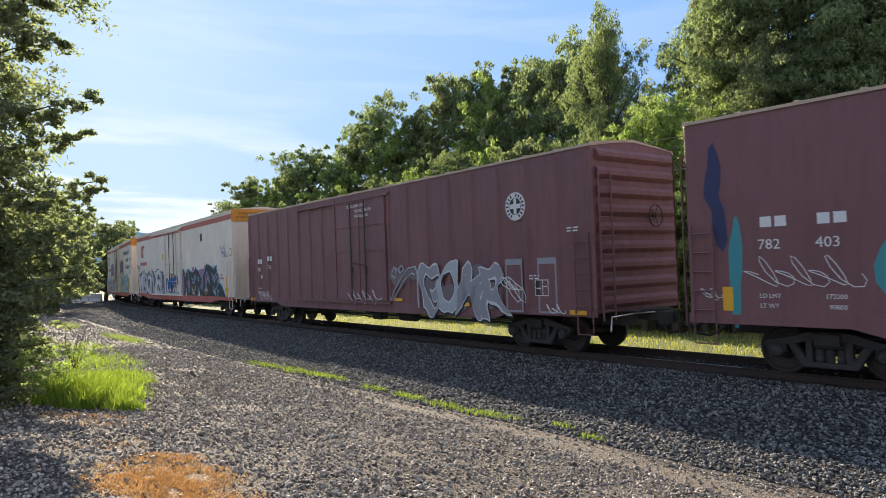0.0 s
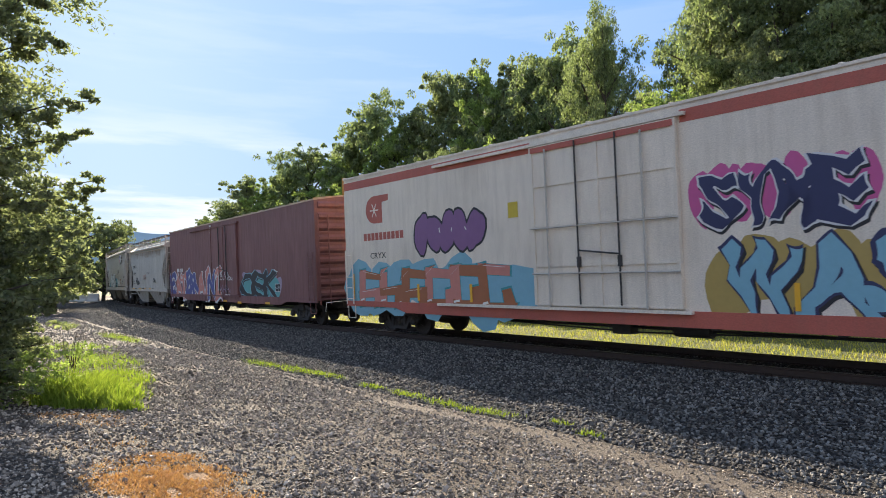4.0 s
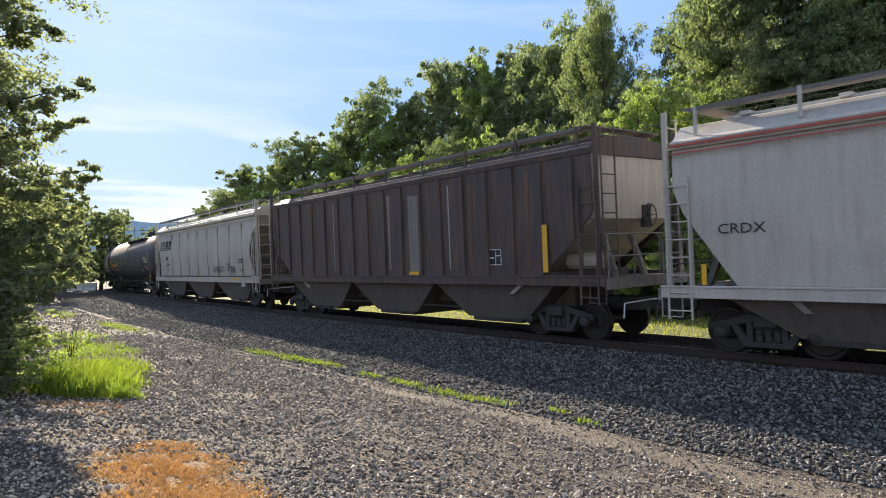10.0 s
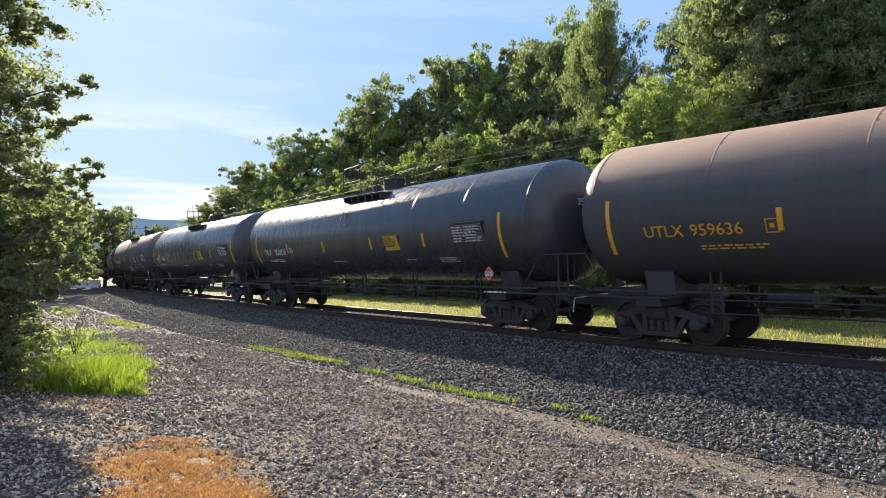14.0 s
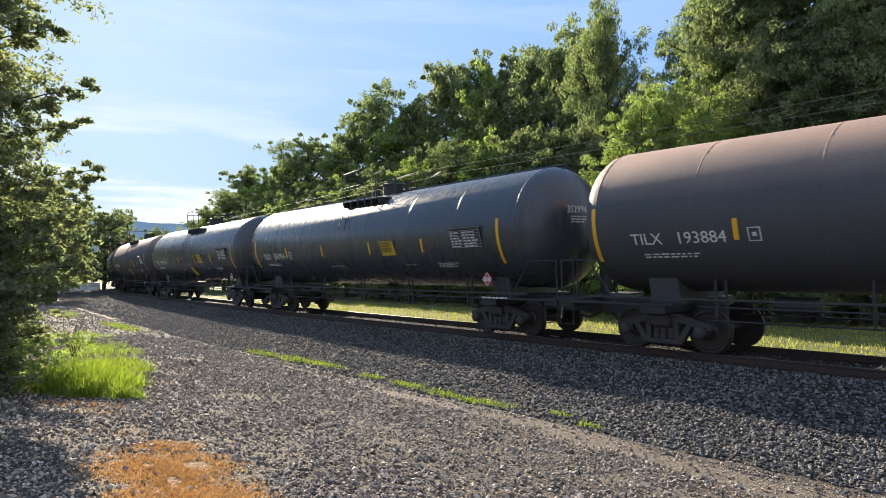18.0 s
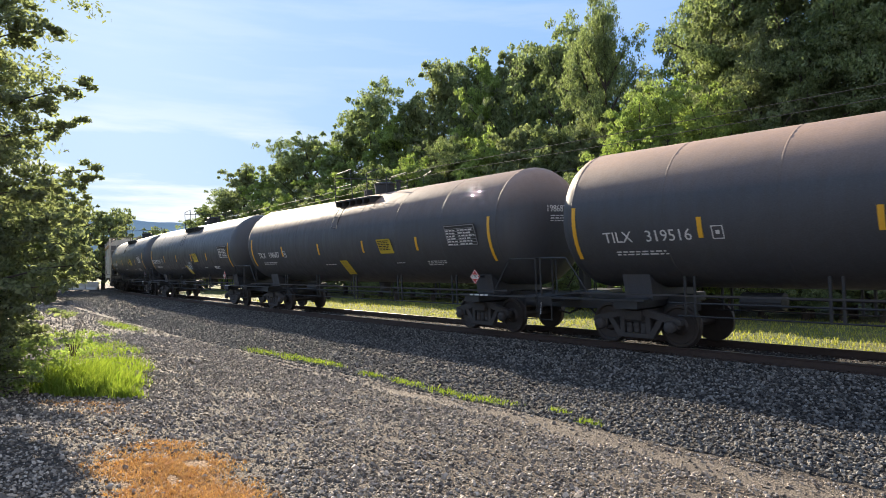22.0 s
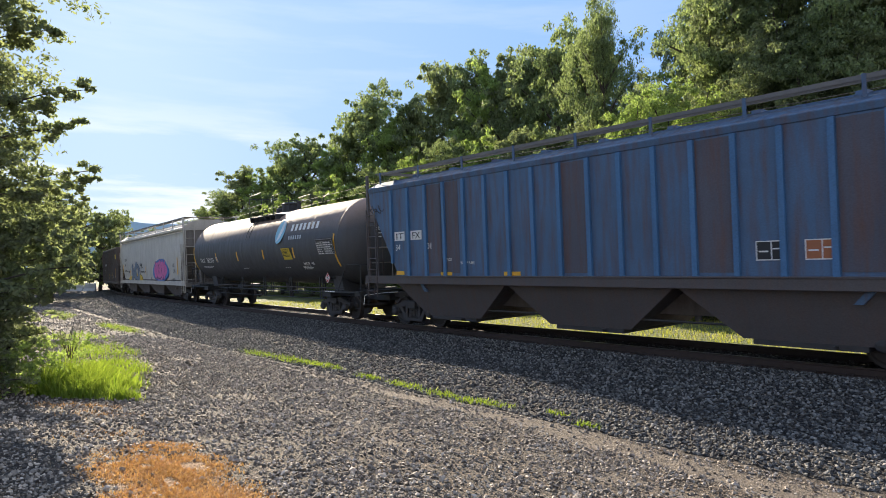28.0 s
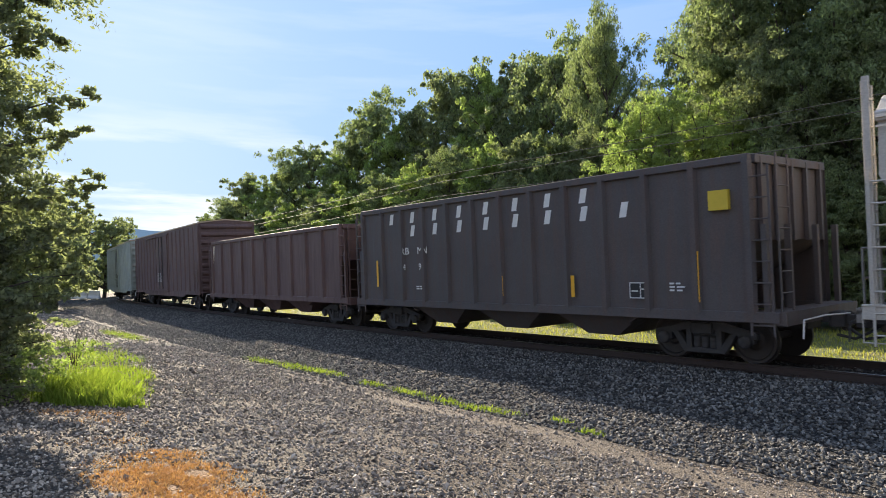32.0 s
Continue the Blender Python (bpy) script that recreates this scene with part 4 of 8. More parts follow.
def end_ladder(x, y0, y1, z0, z1, rungs, r=0.016):
    s = Shape()
    for y in (y0, y1):
        s.box(x - .012, x + .012, y - .02, y + .02, z0, z1)
    for i in range(rungs):
        z = z0 + (z1 - z0) * (i + 0.5) / rungs
        s.tube([(x, y0, z), (x, y1, z)], r, 5)
    return s


def hand_wheel(x, y, z, r):
    """A spoked brake wheel facing along the car."""
    s = Shape().tube([(x, y + r * math.cos(a), z + r * math.sin(a)) for a in [2 * math.pi * k / 16 for k in range(17)]], .016, 5)
    for k in range(5):
        a = 2 * math.pi * k / 5
        s.tube([(x - .02, y, z), (x, y + r * math.cos(a), z + r * math.sin(a))], .011, 4)
    return s.tube([(x - .12, y, z), (x + .01, y, z)], .03, 6)


def lettering(car, name, text, x, z, size, y, material, squeeze=1.0, spacing=1.0, axis="side"):
    """Painted characters with Blender's own font, as a thin mesh on the near side (or on the front end)."""
    if " " in text and name in ("load_limit", "light_weight", "door_notice"):
        at = x
        for word in text.split():
            ob = lettering(car, name, word, at, z, size, y, material, squeeze, spacing, axis)
            at += max(v.co.x for v in ob.data.vertices) + size * .28
        return ob
    cu = bpy.data.curves.new("characters", "FONT")
    cu.body, cu.size, cu.extrude, cu.resolution_u = text, size, 0.002, 2
    cu.space_character = spacing
    tmp = bpy.data.objects.new("characters", cu)
    me = bpy.data.meshes.new_from_object(tmp)
    bpy.data.objects.remove(tmp)
    bpy.data.curves.remove(cu)
    me.materials.clear()
    me.materials.append(material)
    me.transform(Matrix.Diagonal((squeeze, 1, 1, 1)))
    ob = part(name, me, material, car, "stencilled lettering")
    ob.rotation_euler = (math.pi / 2, 0, 0) if axis == "side" else (math.pi / 2, 0, math.pi / 2)
    ob.location = (x, y - 0.004, z) if axis == "side" else (x + 0.004, y, z)
    return ob


def marks(s, x, z, count, w, h, gap, y):
    """A row of plain blocks in place of an owner's initials."""
    for i in range(count):
        xx = x + i * (w + gap)
        s.box(xx, xx + w, y - .004, y, z, z + h)


def fine_print(s, x, z, rows, w, y, rnd, h=0.035, gap=0.035):
    """Lines of small stencil too fine to read, as broken bars."""
    for i in range(rows):
        xx = x
        end = x + w * rnd.uniform(0.65, 1.0)
        while xx < end - 0.05:
            ww = min(rnd.uniform(0.06, 0.22), end - xx)
            s.box(xx, xx + ww, y - .004, y, z - i * (h + gap), z - i * (h + gap) + h)
            xx += ww + 0.05


def blob(cx, cz, rx, rz, rnd, n=18, wob=0.18, lean=0.0):
    pts = []
    ph = [rnd.uniform(0, 6.28) for _ in range(3)]
    for k in range(n):
        a = 2 * math.pi * k / n
        q = 1 + wob * math.sin(2 * a + ph[0]) + wob * 0.7 * math.sin(3 * a + ph[1]) + wob * 0.4 * math.sin(5 * a + ph[2])
        x, z = rx * q * math.cos(a), rz * q * math.sin(a)
        pts.append((cx + x + lean * z, cz + z))
    return pts


def sprayed(car, x, z, w, h, letters, y, fills, outline, seed, halo=None, style="block"):
    """Spray-painted piece on a car side: halo, outline, fill and shine layers of interlocking strokes."""
    rnd = random.Random(seed)
    if halo:
        n = letters + 1
        for i in range(n):
            part("spray_cloud", Shape().prism(blob(x + w * i / (n - 1), z + h * 0.5 + rnd.uniform(-.1, .1) * h, w / n * 0.95, h * 0.68, rnd, 16), y - .003 - .0001 * i, y - .001), halo, car)
    lw = w / letters
    for i in range(letters):
        cx = x + lw * (i + 0.5)
        strokes = []
        lean = rnd.uniform(-.25, .3)
        kind = rnd.randrange(4)
        t = lw * rnd.uniform(.26, .34)
        if style == "bubble":
            strokes = [blob(cx, z + h * .5, lw * .6, h * .5, rnd, 18, .13, lean * .5)]
        else:
            x0, x1 = cx - lw * .5, cx + lw * .5
            lo, hi = z + rnd.uniform(-.04, .04) * h, z + h * rnd.uniform(.92, 1.1)
            m = z + h * rnd.uniform(.42, .58)
            k = lean * h * .4
            strokes.append([(x0, lo), (x0 + t, lo + .05 * h), (x0 + t + k, hi), (x0 + k - .05, hi - .06 * h)])
            if kind in (0, 1, 3):
                strokes.append([(x0 + k, hi), (x1 + k, hi - rnd.uniform(0, .2) * h), (x1 + k - .02, hi - .3 * h), (x0 + k, hi - .25 * h)])
            if kind in (0, 2):
                strokes.append([(x0, m), (x1, m + .1 * h), (x1 + .04, m - .16 * h), (x0, m - .2 * h)])
            strokes.append([(x1 - t, lo - .03 * h), (x1 + rnd.uniform(0, .15) * lw, lo + rnd.uniform(0, .1) * h), (x1 + k, m + .1 * h), (x1 - t + k, m + .05 * h)])
            if kind in (1, 3):
                strokes.append([(x0, lo), (x1, lo + .02 * h), (x1 + .1 * lw, lo + .24 * h), (x0 + .05, lo + .22 * h)])
            if rnd.random() < .6:
                strokes.append([(x1 + k - .1 * lw, hi - .25 * h), (x1 + k + .34 * lw, hi + .05 * h), (x1 + k + .02, hi - .02 * h)])
        for st in strokes:
            mx, mz = sum(p[0] for p in st) / len(st), sum(p[1] for p in st) / len(st)
            g = 0.045
            big = []
            for px_, pz_ in st:
                d = math.hypot(px_ - mx, pz_ - mz) + 1e-6
                big.append((px_ + (px_ - mx) / d * g * 1.5, pz_ + (pz_ - mz) / d * g * 1.5))
            e = rnd.random() * 0.0012
            part("spray_outline", Shape().prism(big, y - .0055 - e, y - .001), outline, car)
            part("spray_fill", Shape().prism(st, y - .009 - e, y - .002), fills[rnd.randrange(len(fills))], car, "spray paint fill")
            if rnd.random() < .7:
                a, b = st[0], st[1]
                shine = Shape().prism([(a[0] * .7 + mx * .3, a[1] * .7 + mz * .3), (b[0] * .7 + mx * .3, b[1] * .7 + mz * .3), (b[0] * .6 + mx * .4, b[1] * .6 + mz * .4), (a[0] * .6 + mx * .4, a[1] * .6 + mz * .4)], y - .0115, y - .003)
                if style != "tag":
                    part("spray_shine", shine, MAT_CHALK, car)


def glyph_mesh(ch, fat, w, h, lean, turn, cx, cz, seed):
    """One fat, bent capital letter in the plane of a car side."""
    cu = bpy.data.curves.new("characters", "FONT")
    cu.body, cu.size, cu.offset, cu.extrude, cu.resolution_u = ch, 1.0, fat, 0.0015, 3
    tmp = bpy.data.objects.new("characters", cu)
    me = bpy.data.meshes.new_from_object(tmp)
    bpy.data.objects.remove(tmp)
    bpy.data.curves.remove(cu)
    me.materials.clear()
    bm = bmesh.new()
    bm.from_mesh(me)
    long = [e for e in bm.edges if e.calc_length() > .12]
    bmesh.ops.subdivide_edges(bm, edges=long, cuts=3)
    bmesh.ops.triangulate(bm, faces=bm.faces)
    xs, ys = [v.co.x for v in bm.verts], [v.co.y for v in bm.verts]
    bw, bh = max(.34, max(xs) - min(xs) - 2 * fat), max(.3, max(ys) - min(ys) - 2 * fat)
    mx, my = (max(xs) + min(xs)) / 2, (max(ys) + min(ys)) / 2
    c, s = math.cos(turn), math.sin(turn)
    for v in bm.verts:
        px, pz = (v.co.x - mx) * w / bw, (v.co.y - my) * h / bh
        # strokes swell and bend as a sprayed letter's do
        u, q = px / w, pz / h
        px += w * (.10 * math.sin(5.2 * q + seed) + .05 * math.sin(11 * q + 2 * seed)) + lean * pz
        pz += h * (.09 * math.sin(5.5 * u + 1.7 * seed) + .04 * math.sin(12 * u + seed))
        px *= 1 + .22 * abs(q)
        v.co = (cx + px * c - pz * s, -v.co.z, cz + px * s + pz * c)
    bm.to_mesh(me)
    bm.free()
    return me


def spray_letters(car, text, x, z, w, h, y, fills, outline, seed, halo=None, fat=.035, drop=None, rim=.026):
    """A spray-painted word of fat overlapping letters with an outline and a drop shadow, on a cloud of colour."""
    rnd = random.Random(seed)
    n = len(text)
    if halo:
        for i in range(2 * n + 1):
            part("spray_cloud", Shape().prism(blob(x + w * i / (2 * n), z + h * (.72 if i % 2 else .5) + rnd.uniform(-.06, .06) * h, w / n * .4, h * (.4 if i % 2 else .52), rnd, 18, .1), y - .0012 - .00015 * i, y + .002), halo, car)
    lw = w / n
    drop = drop or SPRAY["black"]
    for i, ch in enumerate(text):
        sx, sz = x + lw * (i + .5), z + h * .5 + rnd.uniform(-.07, .07) * h
        a = (lw * .92 * rnd.uniform(.95, 1.12), h * rnd.uniform(.9, 1.1), rnd.uniform(-.15, .2), rnd.uniform(-.09, .09))
        ph = rnd.uniform(0, 6.28)
        for name, fat_, mat, dy, shift in (("spray_shadow", fat + rim + .002, drop, .0040, .055), ("spray_outline", fat + rim, outline, .0058, 0), ("spray_letter", fat, fills[i % len(fills)], .0085, 0)):
            me = glyph_mesh(ch, fat_, *a, sx + shift * lw * .7, sz - shift, ph)
            me.materials.append(mat)
            ob = part(name, me, mat, car)
            ob.location = (0, y - dy - .0003 * i, 0)


def tag(car, x, z, w, h, y, material, seed, r=0.012, loops=5):
    """A thin scrawl of spray paint."""
    rnd = random.Random(seed)
    pts, n = [], loops * 9
    for i in range(n):
        t = i / (n - 1)
        a = t * loops * 6.283
        pts.append((x + w * t + h * .32 * math.cos(a + 1), y - .004, z + h * (.5 + .45 * math.sin(a) * (0.6 + .4 * math.sin(3.1 * t * loops + seed)))))
    s = Shape().tube(pts, r, 4)
    s.v = [(vx, y - .006 + (vy - (y - .004)) * .3, vz) for vx, vy, vz in s.v]
    part("scrawl", s, material, car, "thin spray-painted scrawl")


SPRAY = {k: plain("spray " + k, c, 0.5, 0, 0.12, 6, 0) for k, c in dict(white=(.62, .62, .62), black=(.02, .02, .024), teal=(.05, .28, .30), blue=(.075, .085, .27), red=(.45, .06, .05), salmon=(.55, .21, .17),
                                                          sky=(.20, .42, .52), pink=(.55, .10, .28), purple=(.22, .10, .24), rust=(.35, .12, .05), yellow=(.65, .42, .05), silver=(.42, .44, .46), navy=(.03, .035, .10), violet=(.13, .07, .3), lilac=(.36, .27, .36), plum=(.30, .13, .25), brown=(.16, .12, .11), ochre=(.42, .30, .09), slate=(.13, .17, .24), ash=(.30, .29, .31), dusk=(.17, .13, .14), smoke=(.30, .27, .235), teal_ink=(.04, .12, .15), azure=(.05, .17, .42), pale_red=(.5, .3, .28), mist=(.23, .42, .42), sea=(.10, .34, .35), magenta=(.62, .13, .34)).items()}
P_MAROON = paint("mineral red paint", (0.205, 0.086, 0.085), (0.10, 0.07, 0.068), .35)
P_MAROON_B = paint("faded red paint", (0.215, 0.086, 0.082), (0.105, 0.072, 0.068), .4)
P_WHITE = paint("grimy white paint", (0.80, 0.71, 0.59), (0.40, 0.33, 0.25), .35)
P_STRIPE = paint("faded red stripe", (0.46, 0.11, 0.075), (0.3, .16, .12), .3)
P_ORANGE = paint("safety orange paint", (0.65, 0.27, 0.02), (0.3, .16, .06), .25)
P_GREY = paint("light grey paint", (0.53, 0.49, 0.43), (0.24, 0.19, 0.14), .4)
P_GREY_W = paint("weathered pale grey paint", (0.50, 0.455, 0.39), (0.24, 0.185, 0.135), .55)
P_GREY_D = paint("dusty grey paint", (0.37, 0.34, 0.29), (0.17, 0.13, 0.10), .5)
P_BROWNBLACK = paint("rust black paint", (0.075, 0.058, 0.055), (0.21, 0.125, 0.085), .95, .7)
P_BLUE = paint("oxidised blue paint", (0.07, 0.135, 0.235), (0.13, 0.08, 0.065), 1.0, .6)
P_BLUE_RUST = paint("rust-streaked blue paint", (0.085, 0.085, 0.11), (0.14, 0.075, 0.055), 1.0, .65)
P_BLUE_RIB = paint("fresh blue paint", (0.06, 0.17, 0.33), (0.05, 0.06, 0.09), .3, .5)
P_COAL = paint("charcoal paint", (0.082, 0.07, 0.069), (0.15, 0.09, 0.07), .6, .6)
# tank tops: dust plus the warm sunlit tone put into the colour
P_TANK = paint("black tank paint", (0.056, 0.059, 0.067), (0.07, 0.065, 0.06), .35, .42, sunlit_dust=(0.10, 0.085, 0.075), dents=.05)
P_TANK_GLOSS = paint("glossy black tank paint", (0.05, 0.055, 0.064), (0.06, 0.058, 0.057), .25, .26, dents=.03)
P_TANK_SUN_DUST = paint("dusty black tank paint with sunlit top", (0.062, 0.063, 0.069), (0.085, 0.076, 0.07), .5, .6, sunlit_dust=(0.42, 0.27, 0.185), dents=.05)
P_UNDER = paint("road grime", (0.12, 0.098, 0.084), (0.065, 0.053, 0.046), .6, .8)
P_RUST = paint("rusted steel", (0.17, 0.09, 0.06), (0.08, 0.055, 0.045), .6, .8)
P_CAGE = paint("grimed grey paint", (0.24, 0.215, 0.19), (0.11, 0.09, 0.075), .6, .75)
P_BROWN = paint("brown boxcar paint", (0.125, 0.07, 0.064), (0.08, 0.058, 0.052), .5)
P_GREENW = paint("pale green paint", (0.33, 0.37, 0.33), (0.2, 0.18, 0.14), .4)
# rust tone, warmed so the orange sunlight sits in the roof colour
MAT_ROOF = plain("rust-toned sunlit roof", (0.52, 0.39, 0.28), 0.6, 0.2, 0.25, 3)
MAT_GRATE = plain("weathered grating", (0.17, 0.16, 0.15), 0.7, 0.2, 0.3, 5)
MAT_SIGN_Y = plain("yellow placard", (0.60, 0.44, 0.04), 0.5, 0, 0.15, 8, 0)
MAT_RED = plain("red placard", (0.5, 0.04, 0.03), 0.5, 0, 0.1, 8, 0)


# ---------------------------------------------------------------- boxcars and reefers
def boxcar(x0, x1, body_mat, label, seed, eave=4.87, sill=0.97, posts=True, half=1.58, door=(-1.6, 1.6), door_mat=None, name="boxcar", edge_mat=None, smooth_side=False):
    rnd = random.Random(seed)
    car = thing(name, label, "freight car", "cars of the freight train")
    door_mat = door_mat or body_mat
    y = -half
    b = Shape()
    b.prism([(-half, sill + .06), (half, sill + .06), (half, eave), (half - .12, eave + .06), (0, eave + .17), (-half + .12, eave + .06), (-half, eave)], x0 + .02, x1 - .02, "x")
    part("body", b, body_mat, car, bevel=.01)
    rf = Shape()
    rf.prism([(-half - .03, eave - .03), (-half - .03, eave + .03), (0, eave + .2), (half + .03, eave + .03), (half + .03, eave - .03), (half - .1, eave + .05), (0, eave + .16), (-half + .1, eave + .05)], x0, x1, "x")
    n = int((x1 - x0) / 1.05)
    for i in range(n + 1):
        xx = x0 + .04 + (x1 - x0 - .08) * i / n
        rf.prism([(-half - .02, eave + .03), (-half - .02, eave + .06), (0, eave + .235), (half + .02, eave + .06), (half + .02, eave + .03), (0, eave + .19)], xx - .025, xx + .025, "x")
    part("roof", rf, MAT_ROOF if not edge_mat else edge_mat, car, "metal roof with seams")
    ss = Shape()
    for sd in (-1, 1):
        ss.prism([(x0, sill - .02), (x0, sill + .16), (x1, sill + .16), (x1, sill - .02), (x1 - 2.9, sill - .02), (x1 - 3.5, sill - .17), (x0 + 3.5, sill - .17), (x0 + 2.9, sill - .02)], sd * half - .03, sd * half + .03)
    part("side_sill", ss, body_mat if not smooth_side else P_STRIPE, car)
    # rungs and posts on both sides
    for sd in (-1, 1):
        yy = sd * half
        if posts:
            for side_x0, side_x1 in ((x0 + .1, door[0] - .1), (door[1] + .1, x1 - .1)):
                k = max(3, round((side_x1 - side_x0) / .98))
                for i in range(k + 1):
                    xx = side_x0 + (side_x1 - side_x0) * i / k
                    if sd < 0 or i % 2 == 0:
                        p = Shape().prism([(xx - .11, yy), (xx - .055, yy + sd * .055), (xx + .055, yy + sd * .055), (xx + .11, yy)], sill + .17, eave - .14, "z")
                        part("side_post", p, body_mat, car)
    # door, standing proud on its tracks
    d = Shape()
    d.box(door[0], door[1], y - .075, y, sill + .2, eave - .28)
    dd = part("door", d, door_mat, car, bevel=.012)
    fr = Shape()
    hgt = eave - .28 - sill - .2
    w = door[1] - door[0]
    for i in range(5):
        zz = sill + .2 + hgt * i / 4
        fr.box(door[0] + .04, door[1] - .04, y - .10, y - .072, max(zz - .04, sill + .2), min(zz + .04, eave - .28))
    for xx in (door[0] + .05, (door[0] + door[1]) / 2, door[1] - .05):
        fr.box(xx - .045, xx + .045, y - .104, y - .072, sill + .2, eave - .28)
    part("door_frame", fr, door_mat, dd)
    for xx in (door[0] + w * .36, door[0] + w * .64):
        rod = Shape().tube([(xx, y - .13, sill + .25), (xx, y - .13, eave - .33)], .022, 6)
        rod.box(xx - .05, xx + .05, y - .14, y - .1, sill + 1.1, sill + 1.35)
        part("locking_rod", rod, MAT_STEEL, dd)
    part("door_handle", Shape().tube([(door[0] + w * .36, y - .15, sill + 1.5), (door[0] + w * .64, y - .15, sill + 1.38)], .02, 5), MAT_STEEL, dd)
    for z0, z1 in ((sill + .10, sill + .17), (eave - .27, eave - .20)):
        part("door_track", Shape().box(door[0] - w * .95, door[1] + .2, y - .12, y - .02, z0, z1), body_mat, car)
    # corrugated ends
    for sg, xe in ((-1, x0), (1, x1)):
        if smooth_side:
            e = Shape().box(min(xe, xe + sg * .05), max(xe, xe + sg * .05), -half + .03, half - .03, sill + .1, eave - .5)
            part("end_sheet", e, P_WHITE, car, "smooth white end sheet", bevel=.01)
            part("end_panel", Shape().box(min(xe, xe + sg * .075), max(xe, xe + sg * .075), -.95, half - .12, sill + .12, sill + 1.65), P_WHITE, car, bevel=.008)
            part("end_belt_rail", Shape().tube([(xe + sg * .16, -half + .05, sill + 1.72), (xe + sg * .16, half - .05, sill + 1.72)], .016, 5), P_WHITE, car)
        else:
            for i in range(9):
                zz = sill + .3 + (eave - sill - .5) * i / 8
                e = Shape().prism([(xe, zz - .14), (xe + sg * .075, zz - .05), (xe + sg * .075, zz + .05), (xe, zz + .14)], -half + .14, half - .14, "y")
                part("end_corrugation", e, body_mat, car)
        part("end_ladder", end_ladder(xe + sg * .12, -half + .08, -half + .5, sill - .1, sill + 1.75 if smooth_side else eave - .6, 5 if smooth_side else 8), body_mat, car)
        part("side_ladder", ladder(xe - sg * .12, xe - sg * .55, y - .09, sill + .05, sill + 1.9, 5), body_mat, car)
        st = Shape()
        st.tube([(xe - sg * .1, y - .03, sill), (xe - sg * .1, y - .03, sill - .42), (xe - sg * .55, y - .03, sill - .42), (xe - sg * .55, y - .03, sill)], .018, 5)
        part("sill_step", st, body_mat, car)
    pl = Shape().box(x1 + .05, x1 + .4, -.7, .7, sill + .05, sill + .09)
    part("crossover_platform", pl, MAT_STEEL, car)
    hb = hand_wheel(x1 + .15, .55, sill + 1.5 if smooth_side else eave - 1.6, .27)
    part("handbrake_wheel", hb, MAT_STEEL, car)
    under = Shape()
    under.box(x0 + .3, x1 - .3, -.35, .35, .66, sill + .05)
    for i in range(7):
        xx = x0 + 4.4 + (x1 - x0 - 8.8) * i / 6
        under.box(xx - .06, xx + .06, -half + .05, half - .05, .72, sill + .04)
    under.tube([(x0 + 3.4, -.75, .62), (x1 - 3.4, -.75, .60)], .035, 6)
    part("underframe", under, MAT_STEEL, car)
    rig = Shape()
    rig.lathe([(-.45, .0), (-.42, .17), (.42, .17), (.45, 0)], ((x0 + x1) / 2 + 1.4, -.72, .62), "x", 14)
    rig.box((x0 + x1) / 2 - .6, (x0 + x1) / 2 - .1, -.9, -.6, .45, .8)
    rig.tube([(x0 + 2.8, -.9, .72), ((x0 + x1) / 2, -.8, .5), (x1 - 2.8, -.9, .72)], .02, 5)
    part("brake_rigging", rig, MAT_STEEL, car)
    running_gear(car, x0, x1, 2.35)
    return car, y


# ---------------------------------------------------------------- covered hoppers
def hopper_side(x0, x1, sill, eave, cut, slope, half, bow, n=7, rounded=False):
    """A bowed side sheet with its lower corners cut back along the slope sheets, with thickness."""
    s = Shape()
    for sd in (-1, 1):
        outer, inner = [], []
        rows = []
        for i in range(n):
            t = i / (n - 1)
            z = sill + (eave - sill) * t
            b_ = half - bow * (2 * t - 1) ** 2
            c = cut * max(0.0, 1 - (z - sill) / slope)
            if rounded:
                c = .72 * cut * math.sin(math.pi * min(1.0, .12 + .88 * (z - sill) / slope)) ** .7
            rows.append((x0 + c, x1 - c, sd * b_, z))
        v, f = [], []
        for a, b_, yy, z in rows:
            v += [(a, yy, z), (b_, yy, z), (a, yy - sd * .03, z), (b_, yy - sd * .03, z)]
        for i in range(n - 1):
            o, p = 4 * i, 4 * i + 4
            f += [(o, o + 1, p + 1, p), (o + 2, p + 2, p + 3, o + 3), (o, p, p + 2, o + 2), (o + 1, o + 3, p + 3, p + 1)]
        s.add(v, f)
    return s


